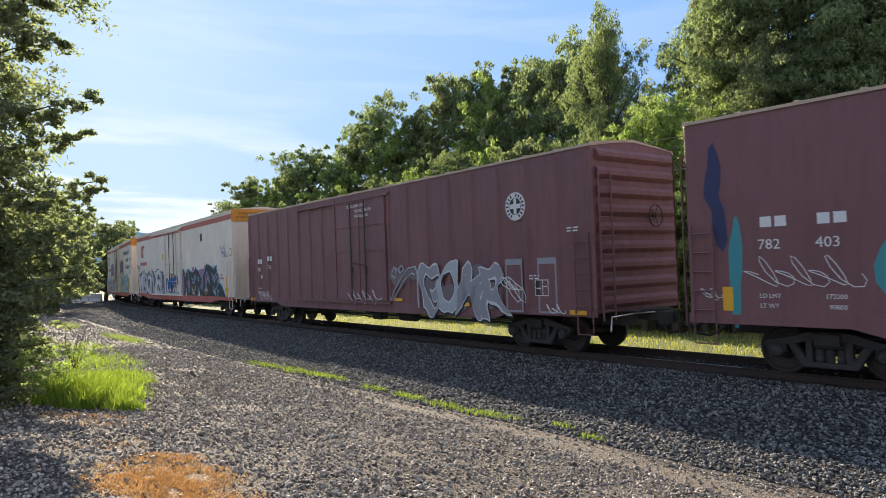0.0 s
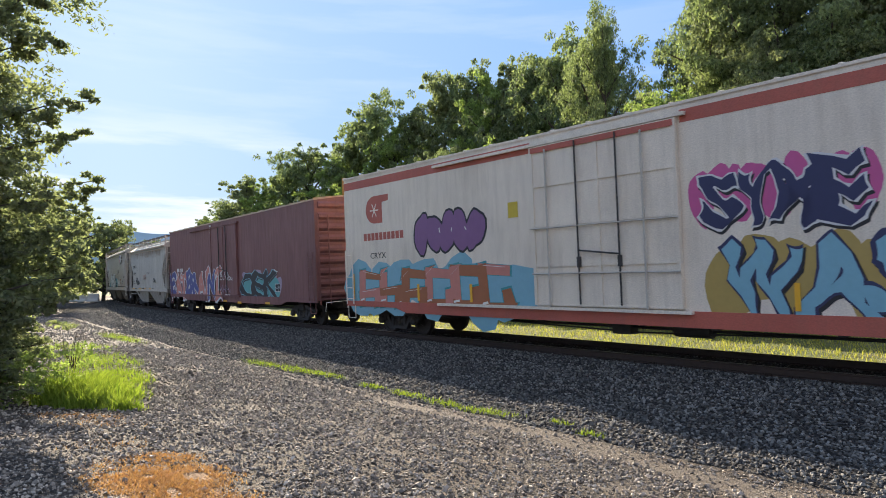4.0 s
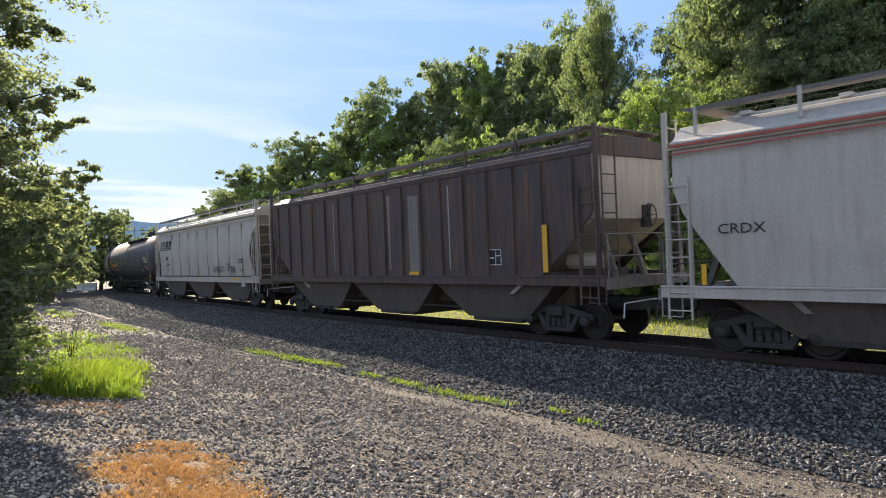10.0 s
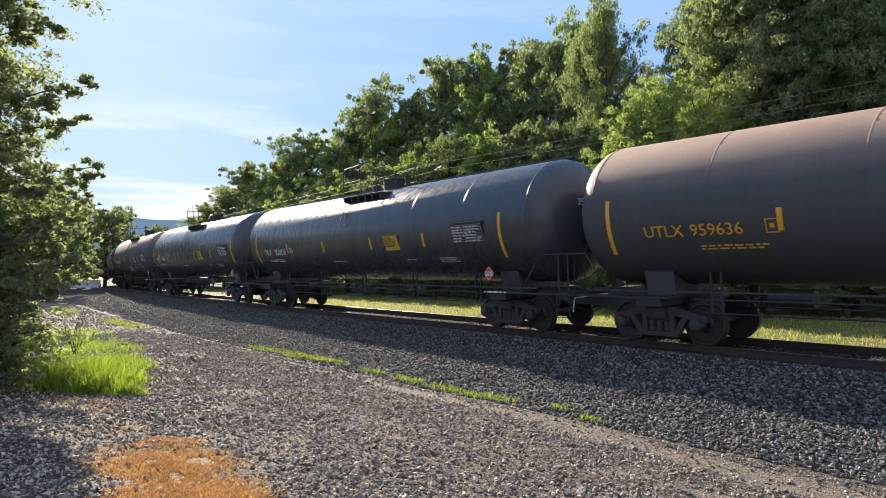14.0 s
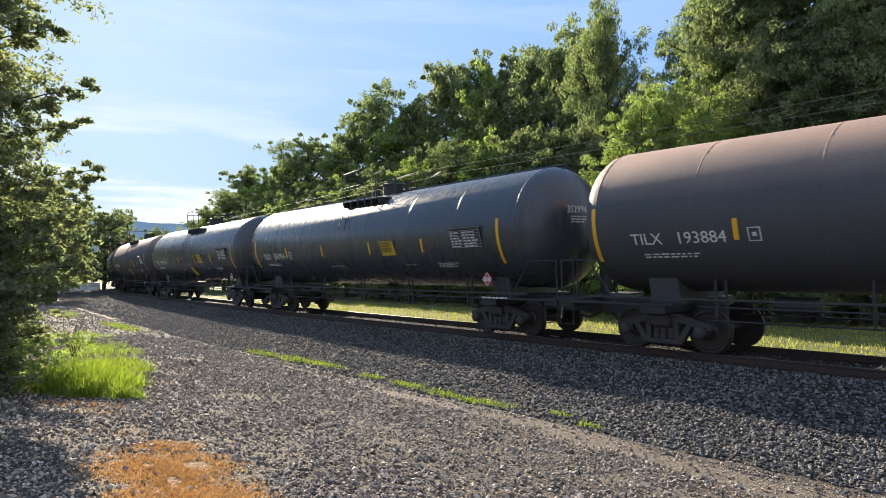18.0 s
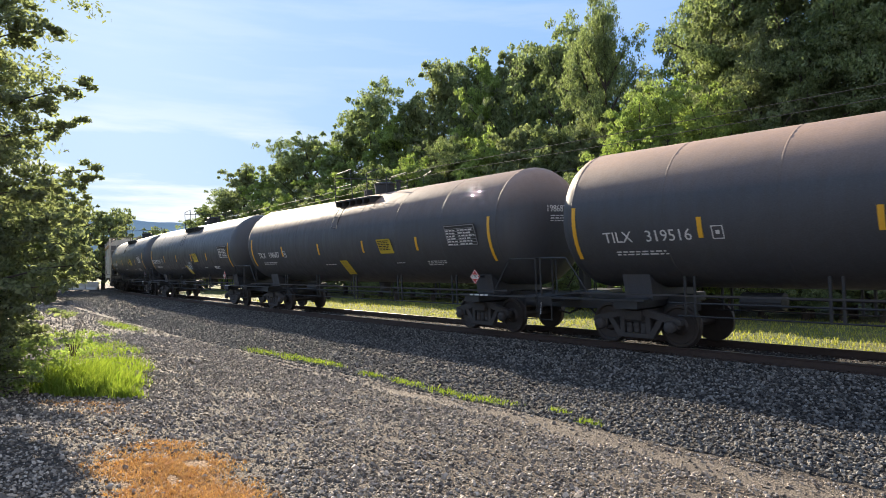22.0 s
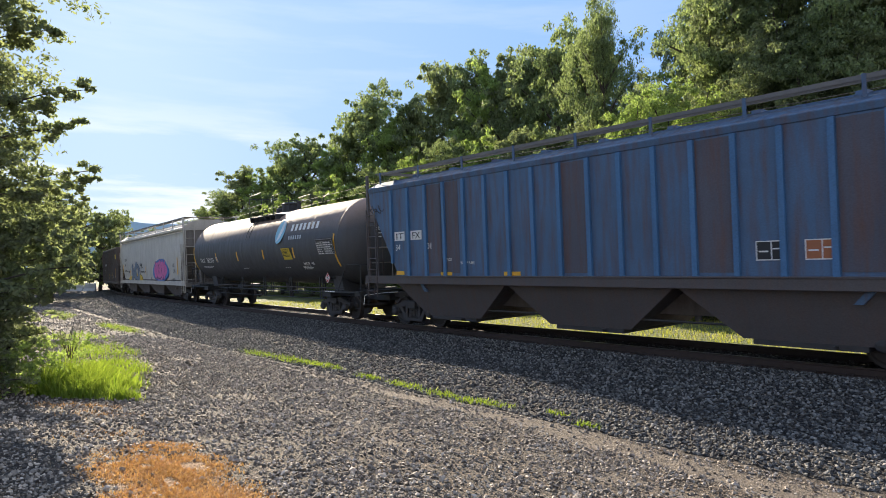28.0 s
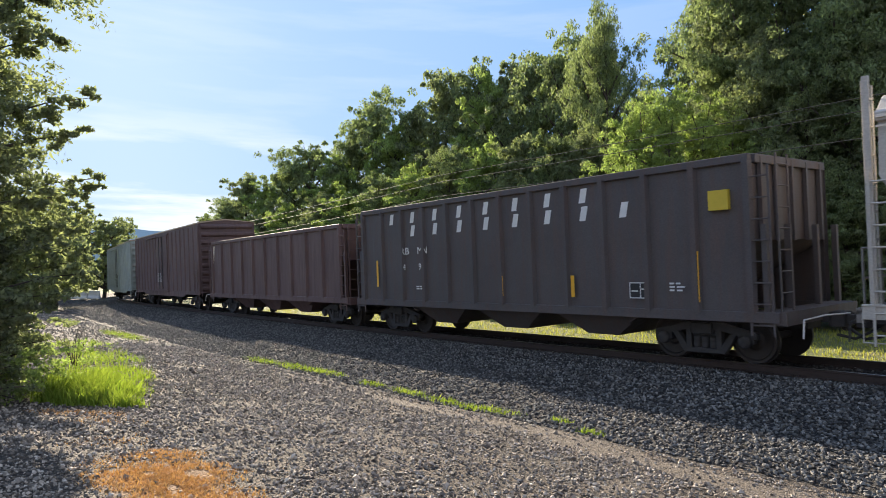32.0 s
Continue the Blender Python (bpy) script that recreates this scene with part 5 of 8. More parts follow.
def covered_hopper(x0, x1, mat, label, seed, eave=4.08, sill=1.08, top=4.55, ribs=0, rib_mat=None, outlets=3, cut=1.75, slope=1.9, half=1.55, bow=.06, roof_mat=None, name="covered_hopper", inset=.42, cage_mat=None, fascia=True, fascia_mat=None, under_mat=None, rounded=False, rib_from=None):
    rnd = random.Random(seed)
    car = thing(name, label, "freight car", "cars of the freight train")
    cage_mat, under_mat, rib_mat = cage_mat or mat, under_mat or P_UNDER, rib_mat or mat
    bx0, bx1 = x0 + inset, x1 - inset
    part("side_sheet", hopper_side(bx0, bx1, sill + .12, eave, cut, slope, half, bow, 17 if rounded else 7, rounded), mat, car, smooth=.5)
    for sg, xe in ((-1, bx0), (1, bx1)):
        sl = Shape().prism([(xe - sg * .03, eave), (xe - sg * .03, sill + .12 + slope), (xe - sg * (cut + 1.15), sill - .35), (xe - sg * (cut + 1.3), sill - .35), (xe - sg * .2, sill + .2 + slope), (xe - sg * .2, eave)], -half + .1, half - .1)
        part("slope_sheet", sl, P_CAGE if mat not in (P_BLUE, P_BROWNBLACK) else P_BLUE if mat == P_BLUE else P_GREY_W, car)
    rf = Shape()
    rise = top - eave - .12
    sec = [(-half - .02, eave - .16), (-half - .05, eave - .02), (-half + .10, eave + .05), (-half + .42, eave + rise * .72), (-.45, eave + rise), (.45, eave + rise), (half - .42, eave + rise * .72), (half - .10, eave + .05), (half + .05, eave - .02), (half + .02, eave - .16), (half - .12, eave - .16), (-half + .12, eave - .16)]
    rf.prism(sec, bx0 - .02, bx1 + .02, "x")
    part("roof", rf, roof_mat or mat, car, bevel=.012)
    if fascia:
        fa = Shape().box(bx0, bx1, -half - .06, -half - .02, eave - .11, eave - .06)
        fa.box(bx0, bx1, -half - .045, -half - .02, eave - .26, eave - .23)
        part("roof_rail", fa, fascia_mat or mat, car)
    hat = Shape()
    hat.box(bx0 + .5, bx1 - .5, -.32, .32, eave + rise, eave + rise + .09)
    for i in range(9):
        xx = bx0 + 1.0 + (bx1 - bx0 - 2) * i / 8
        hat.box(xx - .1, xx + .1, -.42, .42, eave + rise + .05, eave + rise + .13)
    part("hatch_trough", hat, roof_mat or mat, car)
    # running boards and their stands, each side and across both ends
    for sd in (-1, 1):
        yb = sd * (half - .35)
        zb = top + .02
        for k in range(3):
            part("running_board", Shape().box(x0 + .75, x1 - .75, yb - .18 + k * .15, yb - .06 + k * .15, zb, zb + .03), MAT_GRATE, car, "weathered steel grating walkway")
        part("walkway_edge", Shape().box(x0 + .75, x1 - .75, yb - .22, yb - .19, zb - .03, zb + .05), MAT_GRATE, car)
        m = 8
        for i in range(m + 1):
            xx = x0 + .9 + (x1 - x0 - 1.8) * i / m
            part("board_stand", Shape().box(xx - .035, xx + .035, yb - .235, yb - .205, eave + .1, zb + .06), roof_mat or mat, car)
    for xe in (x0 + .8, x1 - .8):
        part("cross_walkway", Shape().box(xe - .22, xe + .22, -half + .15, half - .15, top + .052, top + .08), MAT_GRATE, car)
    for sd in (-1, 1):
        o_ = .05 * sd
        ss = Shape().prism([(x0 + .1, sill - .12), (x0 + .1, sill + .13), (x1 - .1, sill + .13), (x1 - .1, sill - .12)], sd * half - .05, sd * half + .03)
        ss.box(x0 + .1, x1 - .1, sd * half - .02 + o_, sd * half + .02 + o_, sill + .09, sill + .13)
        part("side_sill", ss, cage_mat, car, bevel=.008)
    if ribs:
        for sd in (-1, 1):
            for i in range(ribs):
                xx = rib_from[0] + rib_from[1] * i if rib_from else bx0 + cut * .35 + (bx1 - bx0 - cut * .7) * i / (ribs - 1)
                inset = min(xx - bx0, bx1 - xx)
                z0 = sill + .13 + max(0, slope * (1 - inset / cut)) if inset < cut else sill + .13
                yy = sd * (half - bow)
                p = Shape().box(xx - .055, xx + .055, min(yy, yy + sd * (.07 + bow)), max(yy, yy + sd * (.07 + bow)), z0, eave - .17)
                part("side_rib", p, rib_mat, car)
    # end platforms, cages and ladders
    for sg, xe in ((-1, x0), (1, x1)):
        pf = Shape().box(min(xe, xe - sg * 1.6), max(xe, xe - sg * 1.6), -half, half, sill - .04, sill + .02)
        pf.box(min(xe, xe - sg * .1), max(xe, xe - sg * .1), -half, half, sill - .18, sill + .06)
        part("end_platform", pf, P_CAGE, car)
        for yy in (-half + .02, half - .02):
            po = Shape()
            po.box(xe - sg * .28 - .05, xe - sg * .28 + .05, yy - .035, yy + .035, sill - .05, top + .05)
            po.box(xe - sg * .78 - .025, xe - sg * .78 + .025, yy - .02, yy + .02, sill, eave - 1.0)
            part("corner_post", po, cage_mat, car)
        part("side_ladder", ladder(xe - sg * .28, xe - sg * .78, -half - .06, sill - .55, sill + 2.3, 8), cage_mat, car)
        part("end_ladder", end_ladder(xe - sg * .2, -half + .1, -half + .6, sill, top, 8), cage_mat, car)
        rl = Shape()
        for z in (sill + .55, sill + 1.05):
            rl.tube([(xe - sg * .1, -half + .1, z), (xe - sg * .1, half - .1, z)], .02, 5)
        for yy in (-half + .1, -.5, .5, half - .1):
            rl.tube([(xe - sg * .1, yy, sill), (xe - sg * .1, yy, sill + 1.05)], .02, 5)
        rl.tube([(xe - sg * .1, -half + .1, sill + 1.05), (xe - sg * 1.3, -half + .06, sill + 1.05)], .02, 5)
        for yy in (-.55, .55):
            rl.prism([(xe - sg * .5, sill), (xe - sg * .62, sill), (xe - sg * 1.25, sill + 1.6), (xe - sg * 1.1, sill + 1.6)], yy - .05, yy + .05)
        part("end_railing", rl, P_CAGE, car)
        st = Shape()
        st.tube([(xe - sg * .1, -half - .02, sill), (xe - sg * .1, -half - .02, sill - .5), (xe - sg * .55, -half - .02, sill - .5), (xe - sg * .55, -half - .02, sill)], .018, 5)
        part("sill_step", st, cage_mat, car)
    hb = hand_wheel(x1 - .33, .5, sill + 1.5, .27)
    hb.box(x1 - .5, x1 - .4, .35, .65, sill + 1.2, sill + 1.75)
    part("handbrake", hb, MAT_STEEL, car)
    # funnel bottoms
    a0, a1 = bx0 + cut - .3, bx1 - cut + .3
    for i in range(outlets):
        p0, p1 = a0 + (a1 - a0) * i / outlets, a0 + (a1 - a0) * (i + 1) / outlets
        c, hw = (p0 + p1) / 2, (p1 - p0) / 2
        f = Shape()
        zc = sill - .1
        v = [(p0, -half + .08, sill + .2), (p1, -half + .08, sill + .2), (p1, half - .08, sill + .2), (p0, half - .08, sill + .2),
             (p0 + .02, -half + .12, zc), (p1 - .02, -half + .12, zc), (p1 - .02, half - .12, zc), (p0 + .02, half - .12, zc),
             (c - hw * .48, -1.2, .42), (c + hw * .48, -1.2, .42), (c + hw * .48, 1.2, .42), (c - hw * .48, 1.2, .42)]
        f.add(v, [(0, 1, 5, 4), (1, 2, 6, 5), (2, 3, 7, 6), (3, 0, 4, 7), (4, 5, 9, 8), (5, 6, 10, 9), (6, 7, 11, 10), (7, 4, 8, 11), (8, 9, 10, 11), (0, 3, 2, 1)])
        g = part("hopper_funnel", f, under_mat, car)
        o = Shape().box(c - hw * .40, c + hw * .40, -1.2, 1.2, .32, .44)
        o.tube([(c + hw * .2, -1.35, .38), (c + hw * .2, 1.35, .38)], .035, 6)
        part("outlet_gate", o, MAT_STEEL, g)
    # added dark box standing for the shaded gap between the funnels
    part("dark_fill", Shape().box(a0, a1, -.75, .75, .76, sill + .15), P_UNDER, car)
    un = Shape().box(x0 + .2, x1 - .2, -.28, .28, .70, 1.0)
    un.tube([(x0 + 3, -1.2, .66), (x1 - 3, -1.2, .66)], .025, 5)
    un.box(x0 + 2.6, x0 + 3.1, -1.1, -.7, .55, .95)
    part("centre_sill", un, MAT_STEEL, car)
    running_gear(car, x0, x1, 2.0)
    return car, -half - .005


def open_hopper(x0, x1, mat, label, seed, eave=3.75, sill=1.02, ribs=11, half=1.56):
    """A ribbed steel hopper with an open top."""
    car = thing("coal_hopper", label, "freight car", "cars of the freight train")
    bx0, bx1 = x0 + .55, x1 - .55
    part("side_sheet", hopper_side(bx0, bx1, sill, eave, .05, .1, half, 0.0, 2), mat, car)
    for sd in (-1, 1):
        for i in range(ribs):
            xx = bx0 + .06 + (bx1 - bx0 - .12) * i / (ribs - 1)
            yy = sd * half
            p = Shape().prism([(xx - .10, yy), (xx - .06, yy + sd * .09), (xx + .06, yy + sd * .09), (xx + .10, yy)], sill, eave - .06, "z")
            part("side_rib", p, mat, car)
    for sd in (-1, 1):
        part("top_chord", Shape().box(bx0, bx1, sd * half - .07, sd * half + .09, eave - .1, eave + .05), mat, car, bevel=.01)
        part("side_sill", Shape().box(x0 + .1, x1 - .1, sd * half - .06, sd * half + .06, sill - .16, sill + .04), mat, car, bevel=.01)
    for xe in (bx0, bx1):
        part("end_chord", Shape().box(xe - .07, xe + .07, -half + .08, half - .08, eave - .12, eave + .045), mat, car, bevel=.01)
    for sg, xe in ((-1, bx0), (1, bx1)):
        inn = Shape().prism([(xe - sg * .02, eave - .05), (xe - sg * .06, eave - .05), (xe - sg * .06, 2.5), (xe - sg * 2.8, .8), (xe - sg * 2.85, .75), (xe - sg * .02, 2.42)], -half + .03, half - .03)
        part("slope_sheet", inn, mat, car)
        for i in range(5):
            yy = -half + .3 + i * (2 * half - .6) / 4
            part("end_stiffener", Shape().box(min(xe, xe + sg * .08), max(xe, xe + sg * .08), yy - .04, yy + .04, 2.4, eave), mat, car)
    for sg, xe in ((-1, x0), (1, x1)):
        for yy in (-half + .05, -.6, .6, half - .05):
            part("end_post", Shape().box(xe - sg * .35 - .05, xe - sg * .35 + .05, yy - .05, yy + .05, sill + .05, 2.7), mat, car)
        part("end_sill", Shape().box(min(xe, xe - sg * .5), max(xe, xe - sg * .5), -half, half, sill - .2, sill + .05), mat, car)
        part("side_ladder", ladder(xe - sg * .2, xe - sg * .62, -half - .05, sill - .4, eave - .2, 8), mat, car)
        part("end_ladder", end_ladder(xe - sg * .1, -half + .06, -half + .5, sill - .2, eave, 8), mat, car)
    cx0, cx1 = bx0 + 2.4, bx1 - 2.4
    for i in range(3):
        p0, p1 = cx0 + (cx1 - cx0) * i / 3, cx0 + (cx1 - cx0) * (i + 1) / 3
        c, hw = (p0 + p1) / 2, (p1 - p0) / 2
        f = Shape().add([(p0, -half + .04, sill), (p1, -half + .04, sill), (p1, half - .04, sill), (p0, half - .04, sill), (c - hw * .3, -1.15, .42), (c + hw * .3, -1.15, .42), (c + hw * .3, 1.15, .42), (c - hw * .3, 1.15, .42)],
                        [(0, 1, 5, 4), (1, 2, 6, 5), (2, 3, 7, 6), (3, 0, 4, 7), (4, 5, 6, 7), (0, 3, 2, 1)])
        part("hopper_funnel", f, mat, car)
    un = Shape().box(x0 + .2, x1 - .2, -.28, .28, .68, .98)
    part("centre_sill", un, MAT_STEEL, car)
    running_gear(car, x0, x1, 1.9)
    return car, -half - .005


# ---------------------------------------------------------------- tank cars
def tank_car(x0, x1, mat, label, seed, radius=1.61, axis=2.86, seams=6, platform=(-.85, 1.5), strips=(-8.25, -5.12, -2.02, 1.37, 4.38, 7.8), piping=True, stripes=True, name="tank_car", dome_side=1.0, top_pipe=False):
    """A stub-sill tank on saddles; x0 and x1 are the ends of its shell."""
    rnd = random.Random(seed)
    car = thing(name, label, "freight car", "cars of the freight train")
    mid = (x0 + x1) / 2
    prof = []
    hd = radius * .52
    for k in range(9):
        a = math.pi / 2 * k / 8
        prof.append((x0 + hd * (1 - math.sin(a)), radius * math.cos(a) if k < 8 else 0.001))
    prof = [(x0 + hd * (1 - math.sin(math.pi / 2 * k / 8)), max(.002, radius * math.cos(math.pi / 2 * k / 8))) for k in range(8, -1, -1)]
    prof += [(x1 - hd * (1 - math.sin(math.pi / 2 * k / 8)), max(.002, radius * math.cos(math.pi / 2 * k / 8))) for k in range(9)]
    sh = part("shell", Shape().lathe(prof, (0, 0, axis), "x", 64), mat, car, smooth=.6)
    bands = [x0 + hd] + [x0 + hd + (x1 - x0 - 2 * hd) * (i + 1) / (seams + 1) for i in range(seams)] + [x1 - hd]
    for xx in bands:
        part("shell_seam", Shape().lathe([(xx - .022, radius + .001), (xx - .014, radius + .006), (xx + .014, radius + .006), (xx + .022, radius + .001)], (0, 0, axis), "x", 48), mat, sh, smooth=.6)
    # manway platform with rails, ladders and fittings
    top = axis + radius
    ends, mid = (x0 + x1) / 2, (platform[0] + platform[1]) / 2
    w = (platform[1] - platform[0]) / 2
    pl = Shape()
    for sd in (-1, 1):
        pl.box(mid - w, mid + w, sd * .95 - .3, sd * .95 + .3, top - .24, top - .2)
        for i in range(6):
            xx = mid - w + .1 + (2 * w - .2) * i / 5
            pl.box(xx - .03, xx + .03, sd * .95 - .3, sd * .95 + .3, top - .42, top - .24)
    pf = part("platform", pl, MAT_BLACK, car, "steel grating platform")
    for sd in (-1, 1):
        yy = sd * 1.22
        hoop = Shape().tube([(mid - w, yy, top - .35), (mid - w, yy, top + .68), (mid - w + .12, yy, top + .80), (mid - w * .1, yy, top + .86), (mid - w * .02, yy, top - .3)], .02, 5)
        hoop.tube([(mid - w, yy, top + .3), (mid - w * .04, yy, top + .33)], .016, 5)
        part("handrail", hoop, MAT_BLACK, pf)
        post = Shape().tube([(mid + w * .75, yy, top - .35), (mid + w * .75, yy, top + .6), (mid + w + .35, yy * .9, top + .7)], .02, 5)
        part("handrail", post, MAT_BLACK, pf)
    part("handrail", Shape().tube([(mid - w, -1.22, top + .68), (mid - w - .1, 0, top + .7), (mid - w, 1.22, top + .68)], .018, 5), MAT_BLACK, pf)
    if top_pipe:
        tp = Shape().tube([(x0 + .7, .25, top + .06), (mid - w - .2, .25, top + .07), (mid + w + .2, .25, top + .07), (x1 - .7, .25, top + .06)], .05, 6)
        for k in range(9):
            xx = x0 + 1 + (x1 - x0 - 2) * k / 8
            tp.box(xx - .04, xx + .04, .18, .32, top - .06, top + .04)
        part("top_pipe", tp, MAT_BLACK, car)
    part("dome_housing", Shape().lathe([(-.15, .36), (.30, .36), (.31, .39), (.36, .39), (.37, .34), (.40, .30), (.41, .02)], (mid + .2 * dome_side, 0, top), "z", 20), MAT_BLACK, car, "round valve housing with a hinged lid", smooth=.6)
    part("valve", Shape().lathe([(-.15, .16), (.22, .16), (.25, .1)], (mid - .95 * dome_side, 0, top), "z", 12), MAT_BLACK, car)
    part("valve", Shape().lathe([(-.15, .08), (.35, .08), (.36, .12), (.42, .12)], (mid + .95 * dome_side, .1, top), "z", 10), MAT_BLACK, car)
    part("vent_pipe", Shape().tube([(mid + .95 * dome_side, -.4, top - .1), (mid + .95 * dome_side, -.4, top + .55)], .03, 6), MAT_BLACK, car)
    for sd in (-1, 1):
        lad = Shape()
        arc = [(sd * (radius + .07) * math.cos(radians(14 + k * 7.4)), axis + (radius + .07) * math.sin(radians(14 + k * 7.4))) for k in range(8)]
        for dx in (-.2, .2):
            lad.tube([(mid - w * .6 + dx, yy, zz) for yy, zz in arc], .013, 5)
        for yy, zz in arc[::2]:
            lad.tube([(mid - w * .6 - .2, yy, zz), (mid - w * .6 + .2, yy, zz)], .011, 5)
        part("tank_ladder", lad, MAT_BLACK, car)
    # saddles, stub sills, end platforms
    for sg, xe in ((-1, x0), (1, x1)):
        bx = xe - sg * 2.1
        sd_ = Shape()
        poly = [(-.9, 1.0), (.9, 1.0)] + [((radius + .012) * math.cos(a), axis + (radius + .012) * math.sin(a)) for a in [radians(-52 - 76 * k / 10) for k in range(11)]]
        sd_.prism(poly, bx - .35, bx + .35, "x")
        part("saddle", sd_, mat, car)
        ss = Shape().box(min(xe + sg * .42, xe - sg * 2.9), max(xe + sg * .42, xe - sg * 2.9), -.3, .3, .7, 1.08)
        ss.box(min(xe, xe + sg * .42), max(xe, xe + sg * .42), -1.45, 1.45, .92, 1.08)
        ss.box(min(bx - .3, bx + .3), max(bx - .3, bx + .3), -1.45, 1.45, .85, 1.05)
        part("stub_sill", ss, MAT_BLACK, car)
        for sdd in (-1, 1):
            er = Shape()
            for yy in (sdd * .8, sdd * 1.4):
                er.tube([(xe + sg * .36, yy, 1.05), (xe + sg * .36, yy, 2.0)], .02, 5)
            er.tube([(xe + sg * .36, sdd * .8, 2.0), (xe + sg * .36, sdd * 1.4, 2.0), (xe - sg * .5, sdd * 1.46, 2.0), (xe - sg * 1.2, sdd * 1.46, 1.06)], .02, 5)
            part("end_rail", er, MAT_BLACK, car)
            st = Shape().tube([(xe, sdd * 1.46, 1.0), (xe, sdd * 1.46, .5), (xe + sg * .4, sdd * 1.46, .5), (xe + sg * .4, sdd * 1.46, 1.0)], .018, 5)
            part("sill_step", st, MAT_BLACK, car)
        run = Shape().box(min(xe + sg * .4, xe - sg * 2.6), max(xe + sg * .4, xe - sg * 2.6), -1.5, -1.25, 1.02, 1.06)
        part("side_step_board", run, MAT_BLACK, car)
    hb = hand_wheel(x1 + .36, .6, 2.0, .26)
    hb.box(x1 + .15, x1 + .3, .45, .75, 1.1, 2.2)
    part("handbrake", hb, MAT_BLACK, car)
    if piping:
        pp = Shape()
        zb = axis - radius
        for yy in (-1.0, .55):
            pp.tube([(x0 + 2.9, yy, zb - .27), (x1 - 2.9, yy, zb - .27)], .022, 6)
            pp.tube([(x0 + 3.1, yy, zb - .54), (x1 - 3.1, yy, zb - .54)], .018, 6)
            k = 5
            for i in range(k):
                xx = x0 + 3.4 + (x1 - x0 - 6.8) * i / (k - 1)
                for dx in (-.11, .11):
                    pp.box(xx + dx - .024, xx + dx + .024, yy - .02, yy + .02, zb - .56, zb + .3)
        pp.lathe([(-.45, 0), (-.42, .18), (.42, .18), (.45, 0)], (x0 + 4.6, -.3, zb - .25), "x", 14)
        part("brake_piping", pp, MAT_BLACK, car, "thin safety rails and brake pipes under the tank")
    out = Shape().lathe([(axis - radius - .38, .12), (axis - radius - .3, .2), (axis - radius - .05, .22), (axis - radius + .1, .3)], (mid, 0, 0), "z", 14)
    part("bottom_outlet", out, MAT_BLACK, car)
    if stripes:
        # tall reflective bars near both ends and short ones between, wrapped on the shell
        n = len(strips)
        for i, xx in enumerate(strips):
            if xx is None:
                continue
            tall = i in (0, n - 1)
            a0, a1 = (radians(214), radians(170)) if tall else (radians(199), radians(184))
            s = Shape()
            v, f = [], []
            for k in range(7):
                a = a0 + (a1 - a0) * k / 6
                for dx in (-.05, .05):
                    for dr in (.004, .012):
                        v.append((xx + dx, (radius + dr) * math.cos(a), axis + (radius + dr) * math.sin(a)))
            for k in range(6):
                o = 4 * k
                f += [(o + 1, o + 3, o + 7, o + 5), (o, o + 1, o + 5, o + 4), (o + 2, o + 6, o + 7, o + 3)]
            s.add(v, f)
            part("reflector_strip", s, MAT_YELLOW, car, "yellow reflective strip")
    running_gear(car, x0 - .25, x1 + .25, 2.35)
    return car, radius, axis


def on_tank(car, name, shape_or_text, x, z, w, h, radius, axis, material, text=False, size=.3, label=""):
    """A flat sign or painted characters laid against the near flank, leaning with the shell."""
    a = math.asin(max(-.95, min(.95, (z - axis) / radius)))
    y = -(radius + .006) * math.cos(a)
    rot = Euler((math.pi / 2 - a, 0, 0))
    if text:
        cu = bpy.data.curves.new("characters", "FONT")
        cu.body, cu.size, cu.extrude, cu.resolution_u = shape_or_text, size, .003, 2
        tmp = bpy.data.objects.new("characters", cu)
        me = bpy.data.meshes.new_from_object(tmp)
        bpy.data.objects.remove(tmp)
        bpy.data.curves.remove(cu)
        me.materials.clear()
        me.materials.append(material)
    else:
        me = shape_or_text.mesh(name, material)
    ob = part(name, me, material, car, label)
    ob.rotation_euler = rot
    ob.location = (x, y, z)
    return ob

# ---------------------------------------------------------------- the train
# rear end of each car body along the track at nine seconds, and the space to the car ahead
REAR = [-134.50, -112.08, -87.22, -62.32, -39.57, -25.55, -6.11, 12.86, 31.88, 51.65, 72.38, 92.59, 111.21, 130.28, 149.9, 169.08, 188.08, 207.3, 226.5,
        245.47, 262.42, 281.69, 300.2, 323.13, 338.28, 354.04, 373.0, 393.5]
GAP = [2.3, 2.3, 2.3, 2.3, 2.3, 1.37, 1.2, 1.3, 1.2, 1.2, 1.55] + [1.75] * 9 + [1.4, 1.2, 1.5, 1.4, 1.3, 1.2, 1.9, 2.2]
FIRST_FRONT = -154.72
SPEED, SLOWING = 14.569, 0.02577
TRAIN = []


def span(i):
    front = FIRST_FRONT if i == 0 else REAR[i - 1] + GAP[i]
    return (front + REAR[i]) / 2, REAR[i] - front


def joins(i, car, overhang=2.1):
    TRAIN.append((i, car, span(i)[1] / 2 - overhang))


def half_len(i):
    L = span(i)[1]
    return -L / 2, L / 2


def flat(*rects):
    """Painted rectangles (x, y, width, height) in one plane, for a flank."""
    s = Shape()
    for x, y_, w, h in rects:
        s.box(x, x + w, y_, y_ + h, 0, .004)
    return s


def flat_print(rows, w, seed, h=.032, gap=.035):
    rnd = random.Random(seed)
    out = []
    for i in range(rows):
        x, end = 0, w * rnd.uniform(.7, 1)
        while x < end - .05:
            ww = min(rnd.uniform(.05, .2), end - x)
            out.append((x, -i * (h + gap), ww, h))
            x += ww + .045
    return flat(*out)


